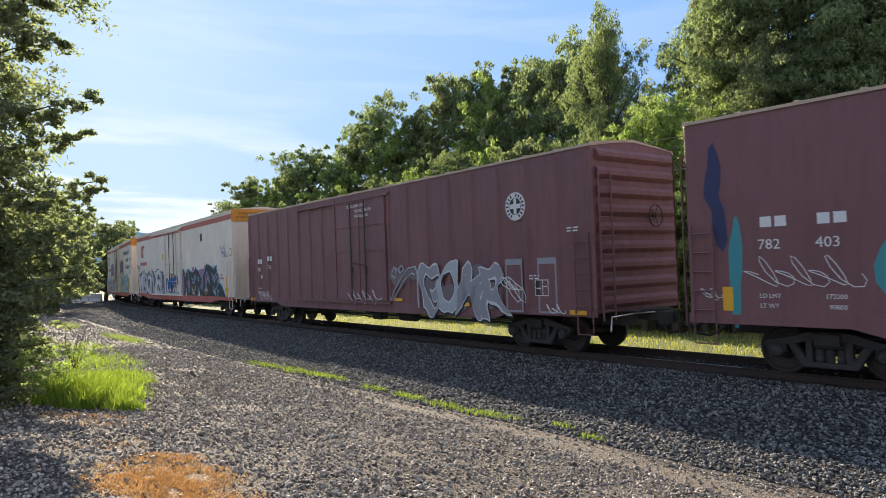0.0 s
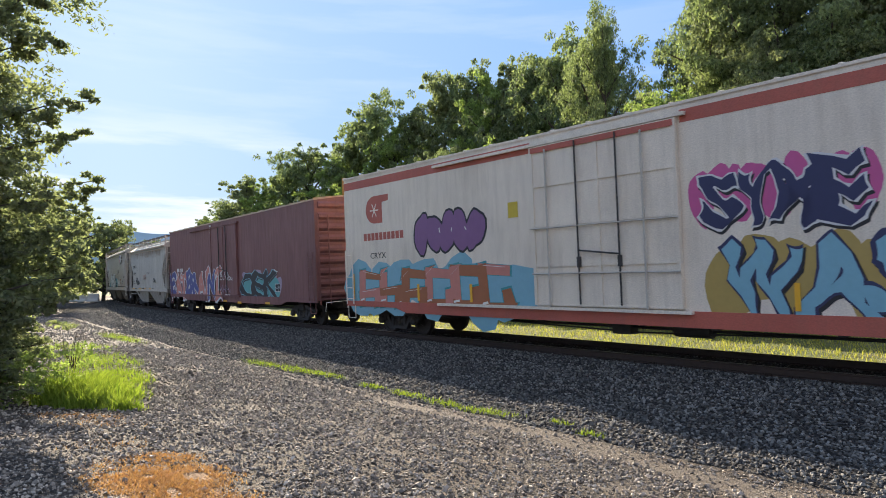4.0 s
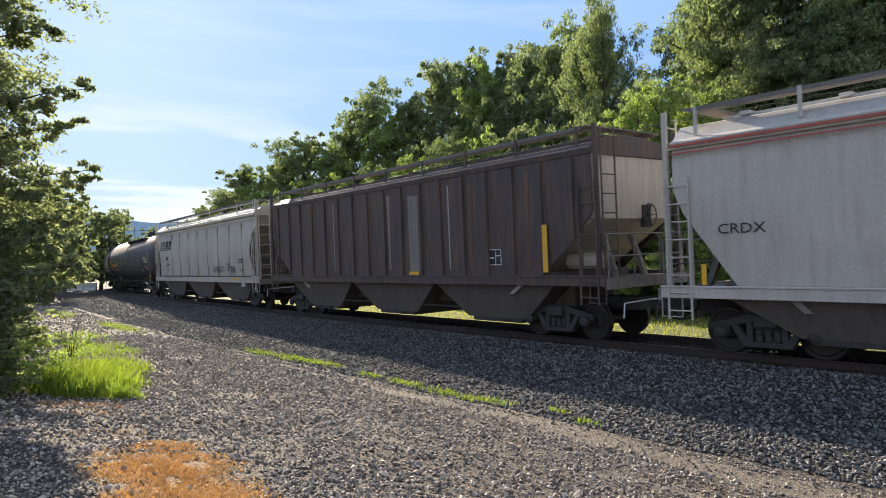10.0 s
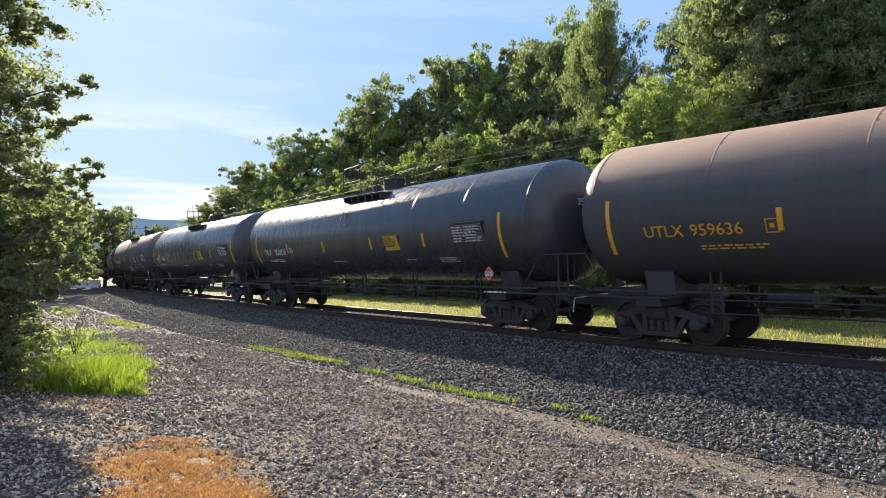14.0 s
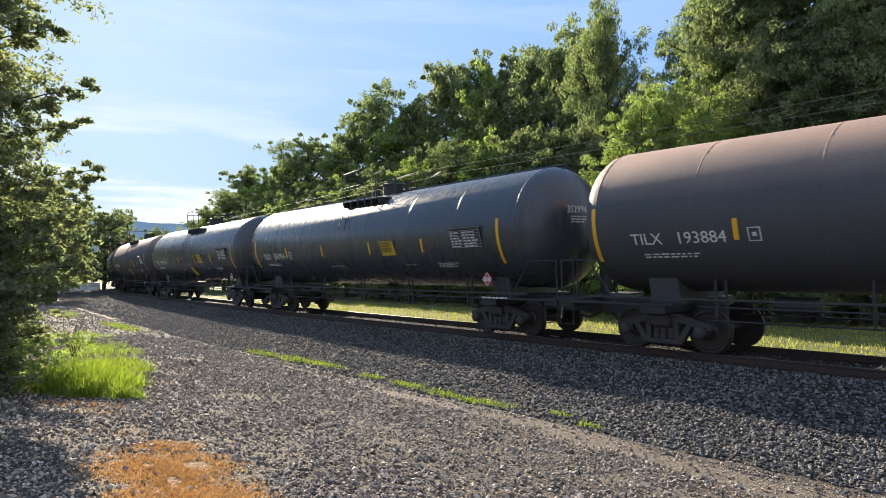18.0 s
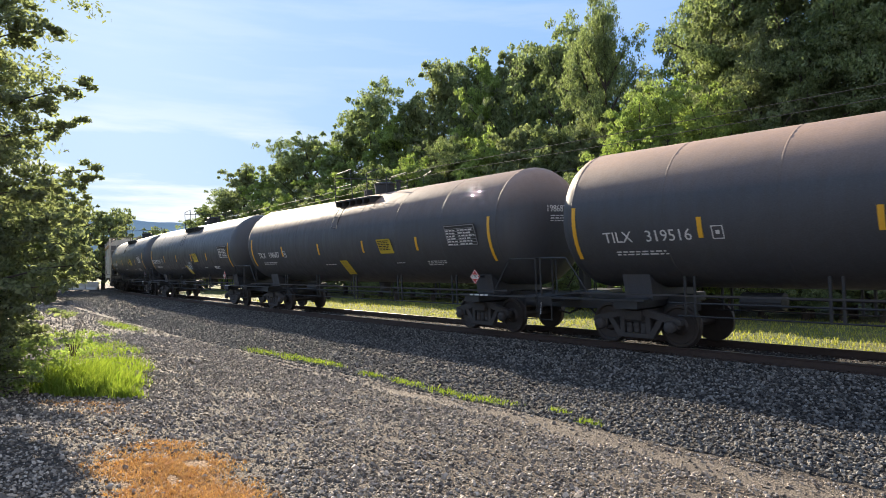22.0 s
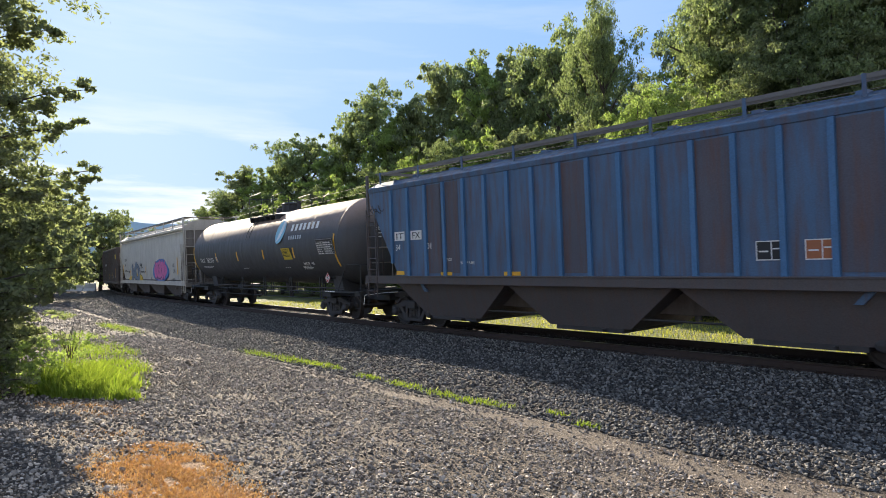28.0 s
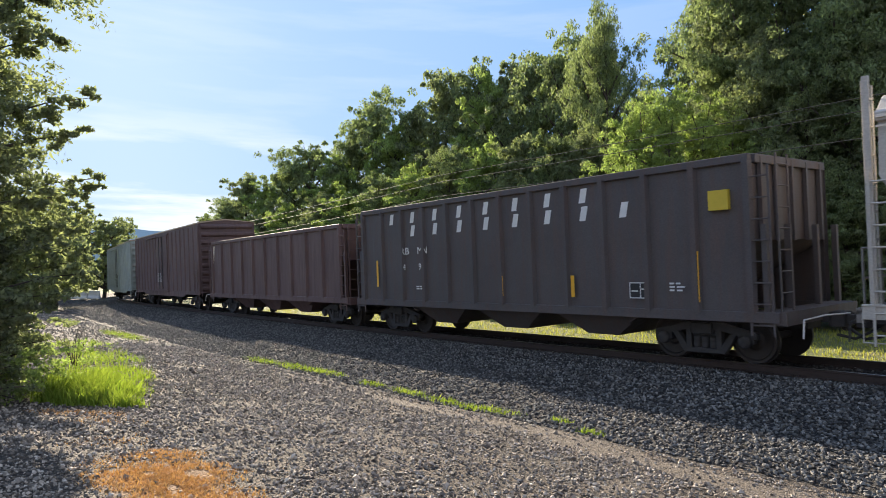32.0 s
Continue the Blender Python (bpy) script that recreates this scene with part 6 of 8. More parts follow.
def framed_box(car, x, z, w, h, y, back=MAT_INK, line=MAT_CHALK):
    p = part("stencil_panel", Shape().box(x, x + w, y - .004, y, z, z + h), back, car, "black lubrication stencil panel")
    s = Shape()
    for a in (0, h - .02):
        s.box(x, x + w, y - .007, y - .004, z + a, z + a + .02)
    for a in (0, w * .55, w - .02):
        s.box(x + a, x + a + .02, y - .007, y - .004, z, z + h)
    s.box(x + .05, x + w * .45, y - .007, y - .004, z + h * .42, z + h * .5)
    s.box(x + w * .62, x + w * .9, y - .007, y - .004, z + h * .55, z + h * .62)
    part("stencil_lines", s, line, p)


def yellow_bars(car, y, *bars):
    for x, z, w, h in bars:
        part("reflector_strip", Shape().box(x, x + w, y - .006, y, z, z + h), MAT_YELLOW, car, "yellow reflective strip")


def stencils(car, y, material, seed, *blocks):
    """Blocks of small print: x, z of the top line, rows, width."""
    rnd = random.Random(seed)
    for x, z, rows, w in blocks:
        s = Shape()
        fine_print(s, x, z, rows, w, y, rnd)
        part("small_print", s, material, car)


def initials(car, x, z, count, w, h, gap, y, material, text=""):
    if text:
        width = count * w + (count - 1) * gap
        ob = lettering(car, "owner_mark", text, x, z, h / .72, y, material)
        ob.scale = (width / max(.1, ob.dimensions.x), 1, 1)
        return
    s = Shape()
    marks(s, x, z, count, w, h, gap, y)
    part("owner_mark", s, material, car)


def disc(car, name, x, z, r, y, material, label="", n=28, hole=0):
    part(name, Shape().lathe([(-.005, r), (0, r)], (x, y, z), "y", n), material, car, label)


# --- boxcars at the head ---------------------------------------------------
x0, x1 = half_len(0)
car, y = boxcar(x0, x1, P_MAROON, "dark red steel boxcar with teal spray paint", 1, posts=False)
joins(0, car, 2.35)
initials(car, -8.66, 2.74, 2, .2, .19, .06, y, MAT_CHALK)
initials(car, -7.68, 2.74, 2, .2, .19, .06, y, MAT_CHALK)
lettering(car, "car_number", "782", -8.72, 2.34, .26, y, MAT_CHALK, 1.05)
lettering(car, "car_number", "403", -7.73, 2.34, .26, y, MAT_CHALK, 1.05)
lettering(car, "load_limit", "LD LMT", -8.72, 1.45, .115, y, MAT_CHALK)
lettering(car, "light_weight", "LT WT", -8.72, 1.27, .115, y, MAT_CHALK)
lettering(car, "load_limit", "172200", -7.6, 1.45, .115, y, MAT_CHALK)
lettering(car, "light_weight", "90800", -7.55, 1.27, .115, y, MAT_CHALK)
yellow_bars(car, y - .002, (-9.42, 1.2, .2, .45))
part("spray_cloud", Shape().prism(blob(-4.75, 2.0, 2.15, 1.2, random.Random(6), 26, .06), y - .003, y - .001), SPRAY["teal"], car)
sprayed(car, -6.3, 1.1, 3.8, 1.9, 3, y - .003, [SPRAY["teal"], SPRAY["navy"], SPRAY["silver"]], SPRAY["black"], 3)
part("spray_cloud", Shape().prism(blob(-9.15, 1.95, .13, 1.0, random.Random(2), 16, .15), y - .003, y - .001), SPRAY["teal"], car)
part("spray_cloud", Shape().prism(blob(-9.5, 3.4, .2, .8, random.Random(5), 16, .35), y - .003, y - .001), SPRAY["navy"], car)
tag(car, -8.85, 1.5, 1.7, .75, y - .01, MAT_CHALK, 4, .008, 6)
tag(car, -9.8, 1.35, .3, .3, y, MAT_CHALK, 14, .008, 3)

x0, x1 = half_len(1)
car, y = boxcar(x0, x1, P_MAROON, "dark red ribbed boxcar with round white emblem", 2, door=(-1.85, 1.55))
joins(1, car, 2.35)
yy = y - .058
disc(car, "round_emblem", 7.6, 3.68, .36, yy, MAT_CHALK, "round white emblem with a cross on a dark field")
disc(car, "emblem_field", 7.6, 3.68, .215, yy - .004, SPRAY["black"])
part("emblem_cross", Shape().box(7.4, 7.8, yy - .012, yy - .008, 3.62, 3.74), MAT_CHALK, car)
for z_ in (3.48, 3.74):
    part("emblem_cross", Shape().box(7.55, 7.65, yy - .012, yy - .008, z_, z_ + .14), MAT_CHALK, car)
for k in range(15):
    a = radians(-60 + 20 * k + (20 if k > 7 else 0))
    mark = part("emblem_mark", flat((-.022, -.04, .044, .08)), SPRAY["black"], car)
    mark.rotation_euler, mark.location = (math.pi / 2, -a + math.pi / 2, 0), (7.6 + .285 * math.cos(a), yy - .008, 3.68 + .285 * math.sin(a))
initials(car, -9.0, 2.62, 2, .2, .2, .07, yy, MAT_CHALK)
initials(car, -7.95, 2.72, 2, .2, .2, .07, yy, MAT_CHALK)
lettering(car, "car_number", "781", -9.05, 2.28, .25, yy, MAT_CHALK)
lettering(car, "car_number", "716", -7.95, 2.38, .25, yy, MAT_CHALK)
disc(car, "white_dot", -8.6, 2.05, .09, yy, MAT_CHALK)
lettering(car, "load_limit", "LD LMT", -9.0, 1.5, .11, yy, MAT_CHALK)
lettering(car, "light_weight", "LT WT", -9.0, 1.33, .11, yy, MAT_CHALK)
lettering(car, "door_notice", "CLOSE AND LOCK", -.86, 4.36, .15, y - .112, MAT_CHALK)
lettering(car, "door_notice", "DOORS BEFORE", -.3, 4.18, .15, y - .112, MAT_CHALK)
lettering(car, "door_notice", "MOVING CAR", -.36, 4.0, .15, y - .112, MAT_CHALK)
stencils(car, yy, MAT_CHALK, 9, (8.0, 1.9, 2, .5), (9.3, 3.0, 2, .5))
framed_box(car, 8.2, 1.42, .45, .4, yy)
yellow_bars(car, yy, (-9.9, 1.02, .5, .1), (1.95, 1.18, .42, .09), (5.2, 1.1, .45, .1), (9.3, 1.0, .5, .1))
spray_letters(car, "GOMR", 3.3, .98, 3.9, 1.3, yy, [SPRAY["ash"], SPRAY["silver"], SPRAY["ash"]], SPRAY["white"], 12, None, .022, SPRAY["black"], .022)
for k, (xx, zz, ww, hh) in enumerate(((2.15, 1.95, .5, .3), (2.95, 2.05, .45, .22), (4.0, 1.55, .5, .6), (6.2, 1.6, .7, .6), (5.0, 1.3, .6, .4))):
    part("spray_cloud", Shape().prism(blob(xx, zz, ww, hh, random.Random(130 + k), 18, .12), yy - .0008 - .0001 * k, yy + .002), SPRAY["dusk"], car)
for k, way in enumerate(([(1.72, 1.2), (1.95, 1.55), (2.35, 1.9), (2.75, 2.2), (3.1, 2.24), (3.22, 2.1), (3.24, 1.0)], [(1.85, 1.2), (2.15, 1.5), (2.55, 1.85), (2.95, 2.05), (3.1, 2.0)], [(1.8, 2.0), (2.0, 1.9), (2.1, 2.15), (1.95, 2.25), (1.85, 2.05)], [(2.2, 2.2), (2.4, 2.3), (2.5, 2.15), (2.3, 2.05), (2.2, 2.2)])):
    part("spray_line", Shape().tube([(a_, yy - .002, b_) for a_, b_ in way], .028, 5), SPRAY["silver"], car, "pale sprayed outline")
tag(car, -.9, 1.0, 2.0, .6, y - .11, MAT_CHALK, 5, .012, 6)
tag(car, -8.9, 1.0, 1.2, .5, yy, MAT_CHALK, 6, .016, 5)
tag(car, 8.6, .95, .5, .3, yy, MAT_CHALK, 7, .012, 3)
for xx, ww in ((7.15, .62), (8.3, .62)):
    part("spray_panel", Shape().box(xx, xx + ww, yy - .003, yy, 1.0, 2.35), SPRAY["ash"], car, "pale sprayed panel")
    part("spray_panel", Shape().box(xx + .05, xx + ww - .05, yy - .006, yy - .003, 1.05, 2.2), P_MAROON, car)
tag(car, 7.2, 1.2, .4, .9, yy - .006, MAT_CHALK, 15, .012, 4)


# --- refrigerator cars -----------------------------------------------------
def reefer(i, label, seed):
    x0, x1 = half_len(i)
    car, y = boxcar(x0, x1, P_WHITE, label, seed, eave=5.3, sill=.93, posts=False, smooth_side=True, name="refrigerator_car", door=(-2.3, 1.75), edge_mat=P_WHITE)
    joins(i, car, 2.35)
    for a_, b_ in ((x0 + .05, -2.35), (1.8, x1 - .05)):
        part("red_stripe", Shape().box(a_, b_, y - .006, y, 4.9, 5.16), P_STRIPE, car, "faded red stripe under the eaves")
    part("red_stripe", Shape().box(-2.25, 1.7, y - .11, y - .075, 4.86, 4.99), P_STRIPE, car)
    for sg, xe in ((1, x1), (-1, x0)):
        e = Shape().box(min(xe - sg * .03, xe + sg * .085), max(xe - sg * .03, xe + sg * .085), -1.585, 1.585, 4.78, 5.38)
        part("end_panel", e, P_ORANGE, car, "orange painted end panel")
    lettering(car, "end_notice", "EXCESS HEIGHT CAR", x1 + .09, -1.2, .17, 0, MAT_INK, axis="end").location = (x1 + .09, -1.25, 5.12)
    lettering(car, "end_notice", "NO RUNNING BOARD", x1 + .09, -1.2, .17, 0, MAT_INK, axis="end").location = (x1 + .09, -1.4, 4.93)
    rods = Shape()
    for z in (1.9, 3.0):
        rods.tube([(-2.3, y - .14, z), (1.75, y - .14, z)], .02, 5)
    for xx in (-1.75, .95):
        rods.tube([(xx, y - .14, 1.1), (xx, y - .14, 4.9)], .025, 5)
    part("door_rod", rods, P_GREY, car)
    part("vent_panel", Shape().box(5.85, 6.08, y - .03, y, 4.1, 4.5), MAT_STEEL, car)
    part("caution_plate", Shape().box(-3.2, -2.85, y - .01, y, 3.35, 3.75), MAT_SIGN_Y, car, "small yellow caution plate")
    yellow_bars(car, y - .02, (-10.9, 1.15, .14, .85), (-7.2, 1.15, .1, .5), (-4.8, 1.15, .1, .5), (3.9, 1.15, .1, .5), (6.65, 1.15, .1, .5), (x1 - 1.1, 1.1, .16, 1.05))
    # owner's emblem and name as plain shapes
    s = Shape()
    s.prism([(-9.42 + .5 * math.cos(radians(90 + 15 * q)), 4.1 + .45 * math.sin(radians(90 + 15 * q))) for q in range(13)] + [(-8.97, 3.65), (-8.97, 4.32), (-8.6, 4.35), (-8.6, 4.55)], y - .004, y)
    em = part("emblem", s, P_STRIPE, car, "red block emblem with a white snowflake")
    for q in range(3):
        u, w_ = math.cos(math.pi / 3 * q), math.sin(math.pi / 3 * q)
        part("snowflake_arm", Shape().prism([(-9.42 - .24 * u - .02 * w_, 4.08 - .24 * w_ + .02 * u), (-9.42 - .24 * u + .02 * w_, 4.08 - .24 * w_ - .02 * u), (-9.42 + .24 * u + .02 * w_, 4.08 + .24 * w_ - .02 * u), (-9.42 + .24 * u - .02 * w_, 4.08 + .24 * w_ + .02 * u)], y - .007 - .0005 * q, y - .003), P_WHITE, em)
    initials(car, -10.1, 3.1, 10, .18, .24, .05, y, P_STRIPE)
    initials(car, -9.75, 2.5, 4, .18, .2, .06, y, MAT_INK, "CRYX")
    stencils(car, y, MAT_INK, seed, (-.9, 4.0, 1, .7), (8.6, 2.2, 5, .55), (9.3, 2.2, 5, .6))
    return car, y, x0, x1


car, y, x0, x1 = reefer(2, "white refrigerator car with black and pink spray paint", 21)
part("spray_outline", Shape().prism([(8.3, .92), (10.3, .98), (9.5, 1.75), (8.75, 2.0), (8.4, 1.6)], y - .005, y), SPRAY["sky"], car)
part("spray_fill", Shape().prism([(8.3, .98), (10.1, 1.03), (9.4, 1.66), (8.8, 1.85), (8.5, 1.5)], y - .008, y), SPRAY["black"], car)
spray_letters(car, "KERGE", 2.15, .98, 6.5, 1.5, y, [SPRAY["black"]], SPRAY["sky"], 22, SPRAY["plum"])
spray_letters(car, "MBONEL", -10.5, .98, 7.9, 1.45, y, [SPRAY["white"], SPRAY["silver"]], SPRAY["black"], 23, SPRAY["brown"])
for k in range(5):
    arch = [(-1.5 + .58 * k + .27 * math.cos(radians(200 - 12 * q)), y - .116, 1.35 + (.62 if k % 2 else .75) * (.25 + .75 * math.sin(radians(max(0, 200 - 12 * q)))) + .05 * k) for q in range(19)]
    part("spray_line", Shape().tube(arch, .035, 5), SPRAY["azure"], car, "bright blue spray line")
part("spray_line", Shape().tube([(-1.7, y - .116, 1.3), (-.6, y - .116, 1.2), (.6, y - .116, 1.28), (1.3, y - .116, 1.2)], .035, 5), SPRAY["azure"], car)
part("grease_smudge", Shape().prism(blob(-.35, 1.75, .3, .5, random.Random(77), 18, .2), y - .113, y - .1), MAT_INK, car, "black grease smear round the door lock")
lettering(car, "car_number", "8170", -9.7, 2.2, .22, y, MAT_CHALK)
tag(car, -11.0, 2.6, .9, .7, y, MAT_INK, 25, .016, 4)
tag(car, 9.6, 2.9, .7, .8, y, SPRAY["blue"], 26, .018, 3)
disc(car, "scrawl_ring", 10.95, 3.3, .2, y, MAT_INK)
disc(car, "scrawl_ring", 10.95, 3.3, .17, y - .004, P_WHITE)
part("caution_plate", Shape().box(10.0, 10.55, y - .012, y, 1.35, 1.55), MAT_SIGN_Y, car)

car, y, x0, x1 = reefer(3, "white refrigerator car with slogan and blue spray paint", 31)
for txt, xx, zz, sz in (("Protecting Today's", 6.1, 4.22, .56), ("Perishables", 7.05, 3.62, .56), ("For Tomorrow", 6.75, 3.04, .56)):
    for name_, dx, dy, mat_ in (("slogan_shadow", .03, .004, SPRAY["rust"]), ("slogan", 0, 0, SPRAY["teal_ink"])):
        ob = lettering(car, name_, txt, xx + dx, zz - dx * .8, sz, y + dy, mat_, .86)
        ob.data.transform(Matrix(((1, .22, 0, 0), (0, 1, 0, 0), (0, 0, 1, 0), (0, 0, 0, 1))))
spray_letters(car, "WASER", 2.7, .98, 6.2, 1.4, y, [SPRAY["sky"]], SPRAY["navy"], 32, SPRAY["ochre"])
spray_letters(car, "SYME", 2.2, 2.8, 2.9, 1.0, y, [SPRAY["navy"]], SPRAY["white"], 33, SPRAY["pink"])
sprayed(car, -7.2, 2.6, 3.0, 1.1, 5, y, [SPRAY["purple"]], SPRAY["black"], 34, None, "bubble")
sprayed(car, -10.5, .9, 7.4, 1.2, 6, y, [SPRAY["salmon"], SPRAY["rust"]], SPRAY["teal"], 35, SPRAY["sky"])
tag(car, 10.2, 3.6, .8, .35, y, MAT_INK, 36, .016, 4)
tag(car, 10.3, 3.1, .75, .25, y, SPRAY["pink"], 37, .014, 5)
tag(car, 9.75, 2.4, .7, .6, y, SPRAY["purple"], 38, .014, 4)
tag(car, 9.3, 1.6, .8, .22, y, SPRAY["red"], 39, .014, 5)
part("caution_plate", Shape().box(9.45, 10.0, y - .012, y, 1.35, 1.6), MAT_SIGN_Y, car)
part("spray_fill", Shape().box(x1 + .08, x1 + .1, -1.0, -.35, 1.1, 2.35), SPRAY["yellow"], car)

# --- boxcar with the long painted side --------------------------------------
x0, x1 = half_len(4)
car, y = boxcar(x0, x1, P_MAROON_B, "dark red smooth boxcar with teal and red spray paint", 41, posts=False, door=(-2.05, 1.85))
joins(4, car, 2.35)
part("reflector_post", Shape().box(-2.1, -2.02, y - .09, y - .02, 4.3, 4.75), MAT_CHALK, car)
initials(car, -8.75, 2.42, 2, .2, .2, .06, y, MAT_CHALK)
initials(car, -8.05, 2.42, 2, .2, .2, .06, y, MAT_CHALK)
lettering(car, "car_number", "625", -8.95, 2.0, .26, y - .012, MAT_CHALK)
lettering(car, "car_number", "383", -8.0, 2.0, .26, y - .012, MAT_CHALK)
spray_letters(car, "EATBRAI", -10.2, 1.02, 7.8, 1.26, y, [SPRAY["blue"], SPRAY["salmon"], SPRAY["salmon"], SPRAY["blue"]], SPRAY["white"], 42, None, .045, SPRAY["white"])
spray_letters(car, "NZ", -2.55, 1.05, 2.1, 1.3, y - .108, [SPRAY["blue"], SPRAY["salmon"]], SPRAY["white"], 41, None, .045, SPRAY["white"])
for k, (xx, zz, ww, hh) in enumerate(((2.6, 2.1, .3, .16), (3.5, 1.55, .25, .4), (4.3, 2.12, .4, .2), (5.3, 1.3, .3, .3), (6.0, 2.05, .4, .25), (6.6, 1.6, .3, .4))):
    part("spray_cloud", Shape().prism(blob(xx, zz, ww, hh, random.Random(400 + k), 18, .12), y - .0008 - .0001 * k, y + .002), SPRAY["lilac"], car)
for k, (xx, zz, ww, hh) in enumerate(((2.5, 1.5, .45, .55), (3.3, 1.6, .5, .55), (4.2, 1.6, .55, .6), (5.1, 1.6, .55, .6), (5.9, 1.6, .5, .55), (6.4, 1.5, .3, .45))):
    part("spray_cloud", Shape().prism(blob(xx, zz, ww, hh, random.Random(420 + k), 20, .08), y - .0018 - .0001 * k, y + .002), SPRAY["sea"], car, "teal sprayed cloud")
spray_letters(car, "CEK", 2.15, 1.08, 4.3, 1.12, y, [SPRAY["black"]], SPRAY["sky"], 43, None, .028, SPRAY["black"], .018)
tag(car, -1.4, 1.85, 1.3, .55, y - .11, MAT_CHALK, 44, .016, 5)
tag(car, .2, 1.75, .9, .55, y - .11, MAT_CHALK, 45, .016, 4)
tag(car, -.7, 1.25, 1.5, .45, y - .11, SPRAY["lilac"], 46, .014, 6)
tag(car, 6.1, 2.1, .35, .25, y, MAT_CHALK, 47, .012, 3)
framed_box(car, 6.22, 1.35, .52, .34, y)
yellow_bars(car, y - .03, (-.42, .8, .5, .1), (1.63, .76, .5, .1), (5.1, .8, .52, .1), (-1.6, 1.0, .4, .1))
stencils(car, y - .11, MAT_CHALK, 48, (-.8, 1.9, 1, .6), (.1, 1.15, 1, .8))


# --- covered hoppers ---------------------------------------------------------
x0, x1 = half_len(5)
car, y = covered_hopper(x0 - .1, x1 + .35, P_GREY, "light grey two-bay covered hopper, rust under eaves", 51, eave=4.25, sill=1.34, top=4.78, outlets=2, cut=1.3, slope=1.95, inset=.55, under_mat=P_GREY_D, roof_mat=P_GREY, rounded=True, fascia_mat=MAT_ROOF)
joins(5, car, 2.0)
initials(car, -4.62, 2.92, 4, .22, .22, .08, y, MAT_INK, "MWCX")
lettering(car, "car_number", "300273", -4.62, 2.4, .3, y, MAT_INK, 1.1)
lettering(car, "load_limit", "LD LMT", -4.5, 1.93, .12, y, MAT_INK)
lettering(car, "light_weight", "LT WT", -4.5, 1.74, .12, y, MAT_INK)
lettering(car, "load_limit", "223500", -3.85, 1.93, .12, y, MAT_INK)
lettering(car, "light_weight", "62900", -3.85, 1.74, .12, y, MAT_INK)
stencils(car, y, P_STRIPE, 52, (-.9, 2.35, 5, 1.1))
stencils(car, y, MAT_INK, 53, (.3, 2.5, 2, 1.1))
stencils(car, y - .055, MAT_INK, 58, (-3.8, 1.4, 1, .8), (2.1, 1.4, 1, .9))
part("plate_box", Shape().box(-3.0, -2.72, y - .004, y, 2.9, 2.915), MAT_INK, car)
lettering(car, "plate_letter", "C", -2.92, 2.68, .16, y, MAT_INK)
framed_box(car, 2.5, 1.8, .58, .36, y)
lettering(car, "notice", "THROUGH SILL", -1.45, 1.375, .13, y - .05, MAT_INK)
yellow_bars(car, y - .055, (-4.9, 1.36, .9, .1), (-2.5, 1.36, .9, .1), (-.35, 1.36, .6, .1), (1.2, 1.36, .6, .1))
tag(car, -3.55, 1.55, .95, .7, y, MAT_INK, 54, .022, 5)
rr = random.Random(55)
for tone, count in ((plain("rust stain", (.36, .25, .17), .9, 0, .3, 9, 0), 70), (plain("faint rust stain", (.45, .38, .31), .9, 0, .2, 9, 0), 90)):
    rs = Shape()
    for k in range(count):
        xx = rr.choice((-3.2, -1.2, .6, .9, 1.2, 2.6, 4.2)) + rr.uniform(-.75, .75)
        zt, ww, ll = 4.02 - rr.uniform(0, .06), rr.uniform(.012, .05), rr.uniform(.08, .5)
        rs.prism([(xx, zt), (xx + ww, zt), (xx + ww * .8, zt - ll * .6), (xx + ww * .45, zt - ll), (xx + ww * .2, zt - ll * .55)], y - .0035, y)
    tagged(part("rust_streak", rs, tone, car, "rust runs below the roof edge"), "rust runs below the roof edge", kind="stuff")

x0, x1 = half_len(6)
car, y = covered_hopper(x0, x1, P_GREY_W, "dusty grey rounded covered hopper with shield emblem", 61, eave=4.45, sill=1.35, top=4.95, outlets=3, cut=1.15, slope=2.3, bow=.12, fascia_mat=P_WHITE, rounded=True)
joins(6, car, 2.0)
part("shield_emblem", Shape().prism([(4.78, 4.12), (4.84, 4.2), (5.1, 4.17), (5.36, 4.2), (5.42, 4.12), (5.38, 3.95), (5.42, 3.66), (5.3, 3.52), (5.1, 3.44), (4.9, 3.52), (4.78, 3.66), (4.82, 3.95)], y - .1, y + .02), SPRAY["white"], car, "blue and white shield emblem")
part("shield_band", Shape().prism([(4.84, 3.86), (4.81, 4.11), (4.86, 4.17), (5.1, 4.14), (5.34, 4.17), (5.39, 4.11), (5.36, 3.86)], y - .105, y - .1), SPRAY["blue"], car)
for k in range(4):
    part("shield_stripe", Shape().box(4.86 + .13 * k, 4.92 + .13 * k, y - .104, y - .1, 3.58 - .07 * (k in (1, 2)), 3.82), SPRAY["pale_red"], car)
for k in range(2):
    part("shield_bar", Shape().box(4.9 + .02 * k, 5.3 - .02 * k, y - .109, y - .105, 4.02 - .11 * k, 4.08 - .11 * k), SPRAY["white"], car)
lettering(car, "slogan", "BUILDING", 5.62, 3.86, .24, y - .04, MAT_INK)
lettering(car, "slogan", "AMERICA", 5.62, 3.62, .24, y - .04, MAT_INK)
initials(car, -7.7, 2.9, 3, .28, .26, .1, y, MAT_INK, "CMO")
lettering(car, "car_number", "21301", -7.7, 2.25, .38, y, MAT_INK)
spray_letters(car, "INERS", -3.9, 1.52, 4.1, 1.02, y - .02, [SPRAY["white"]], SPRAY["black"], 62, None, .058, SPRAY["black"], .024)
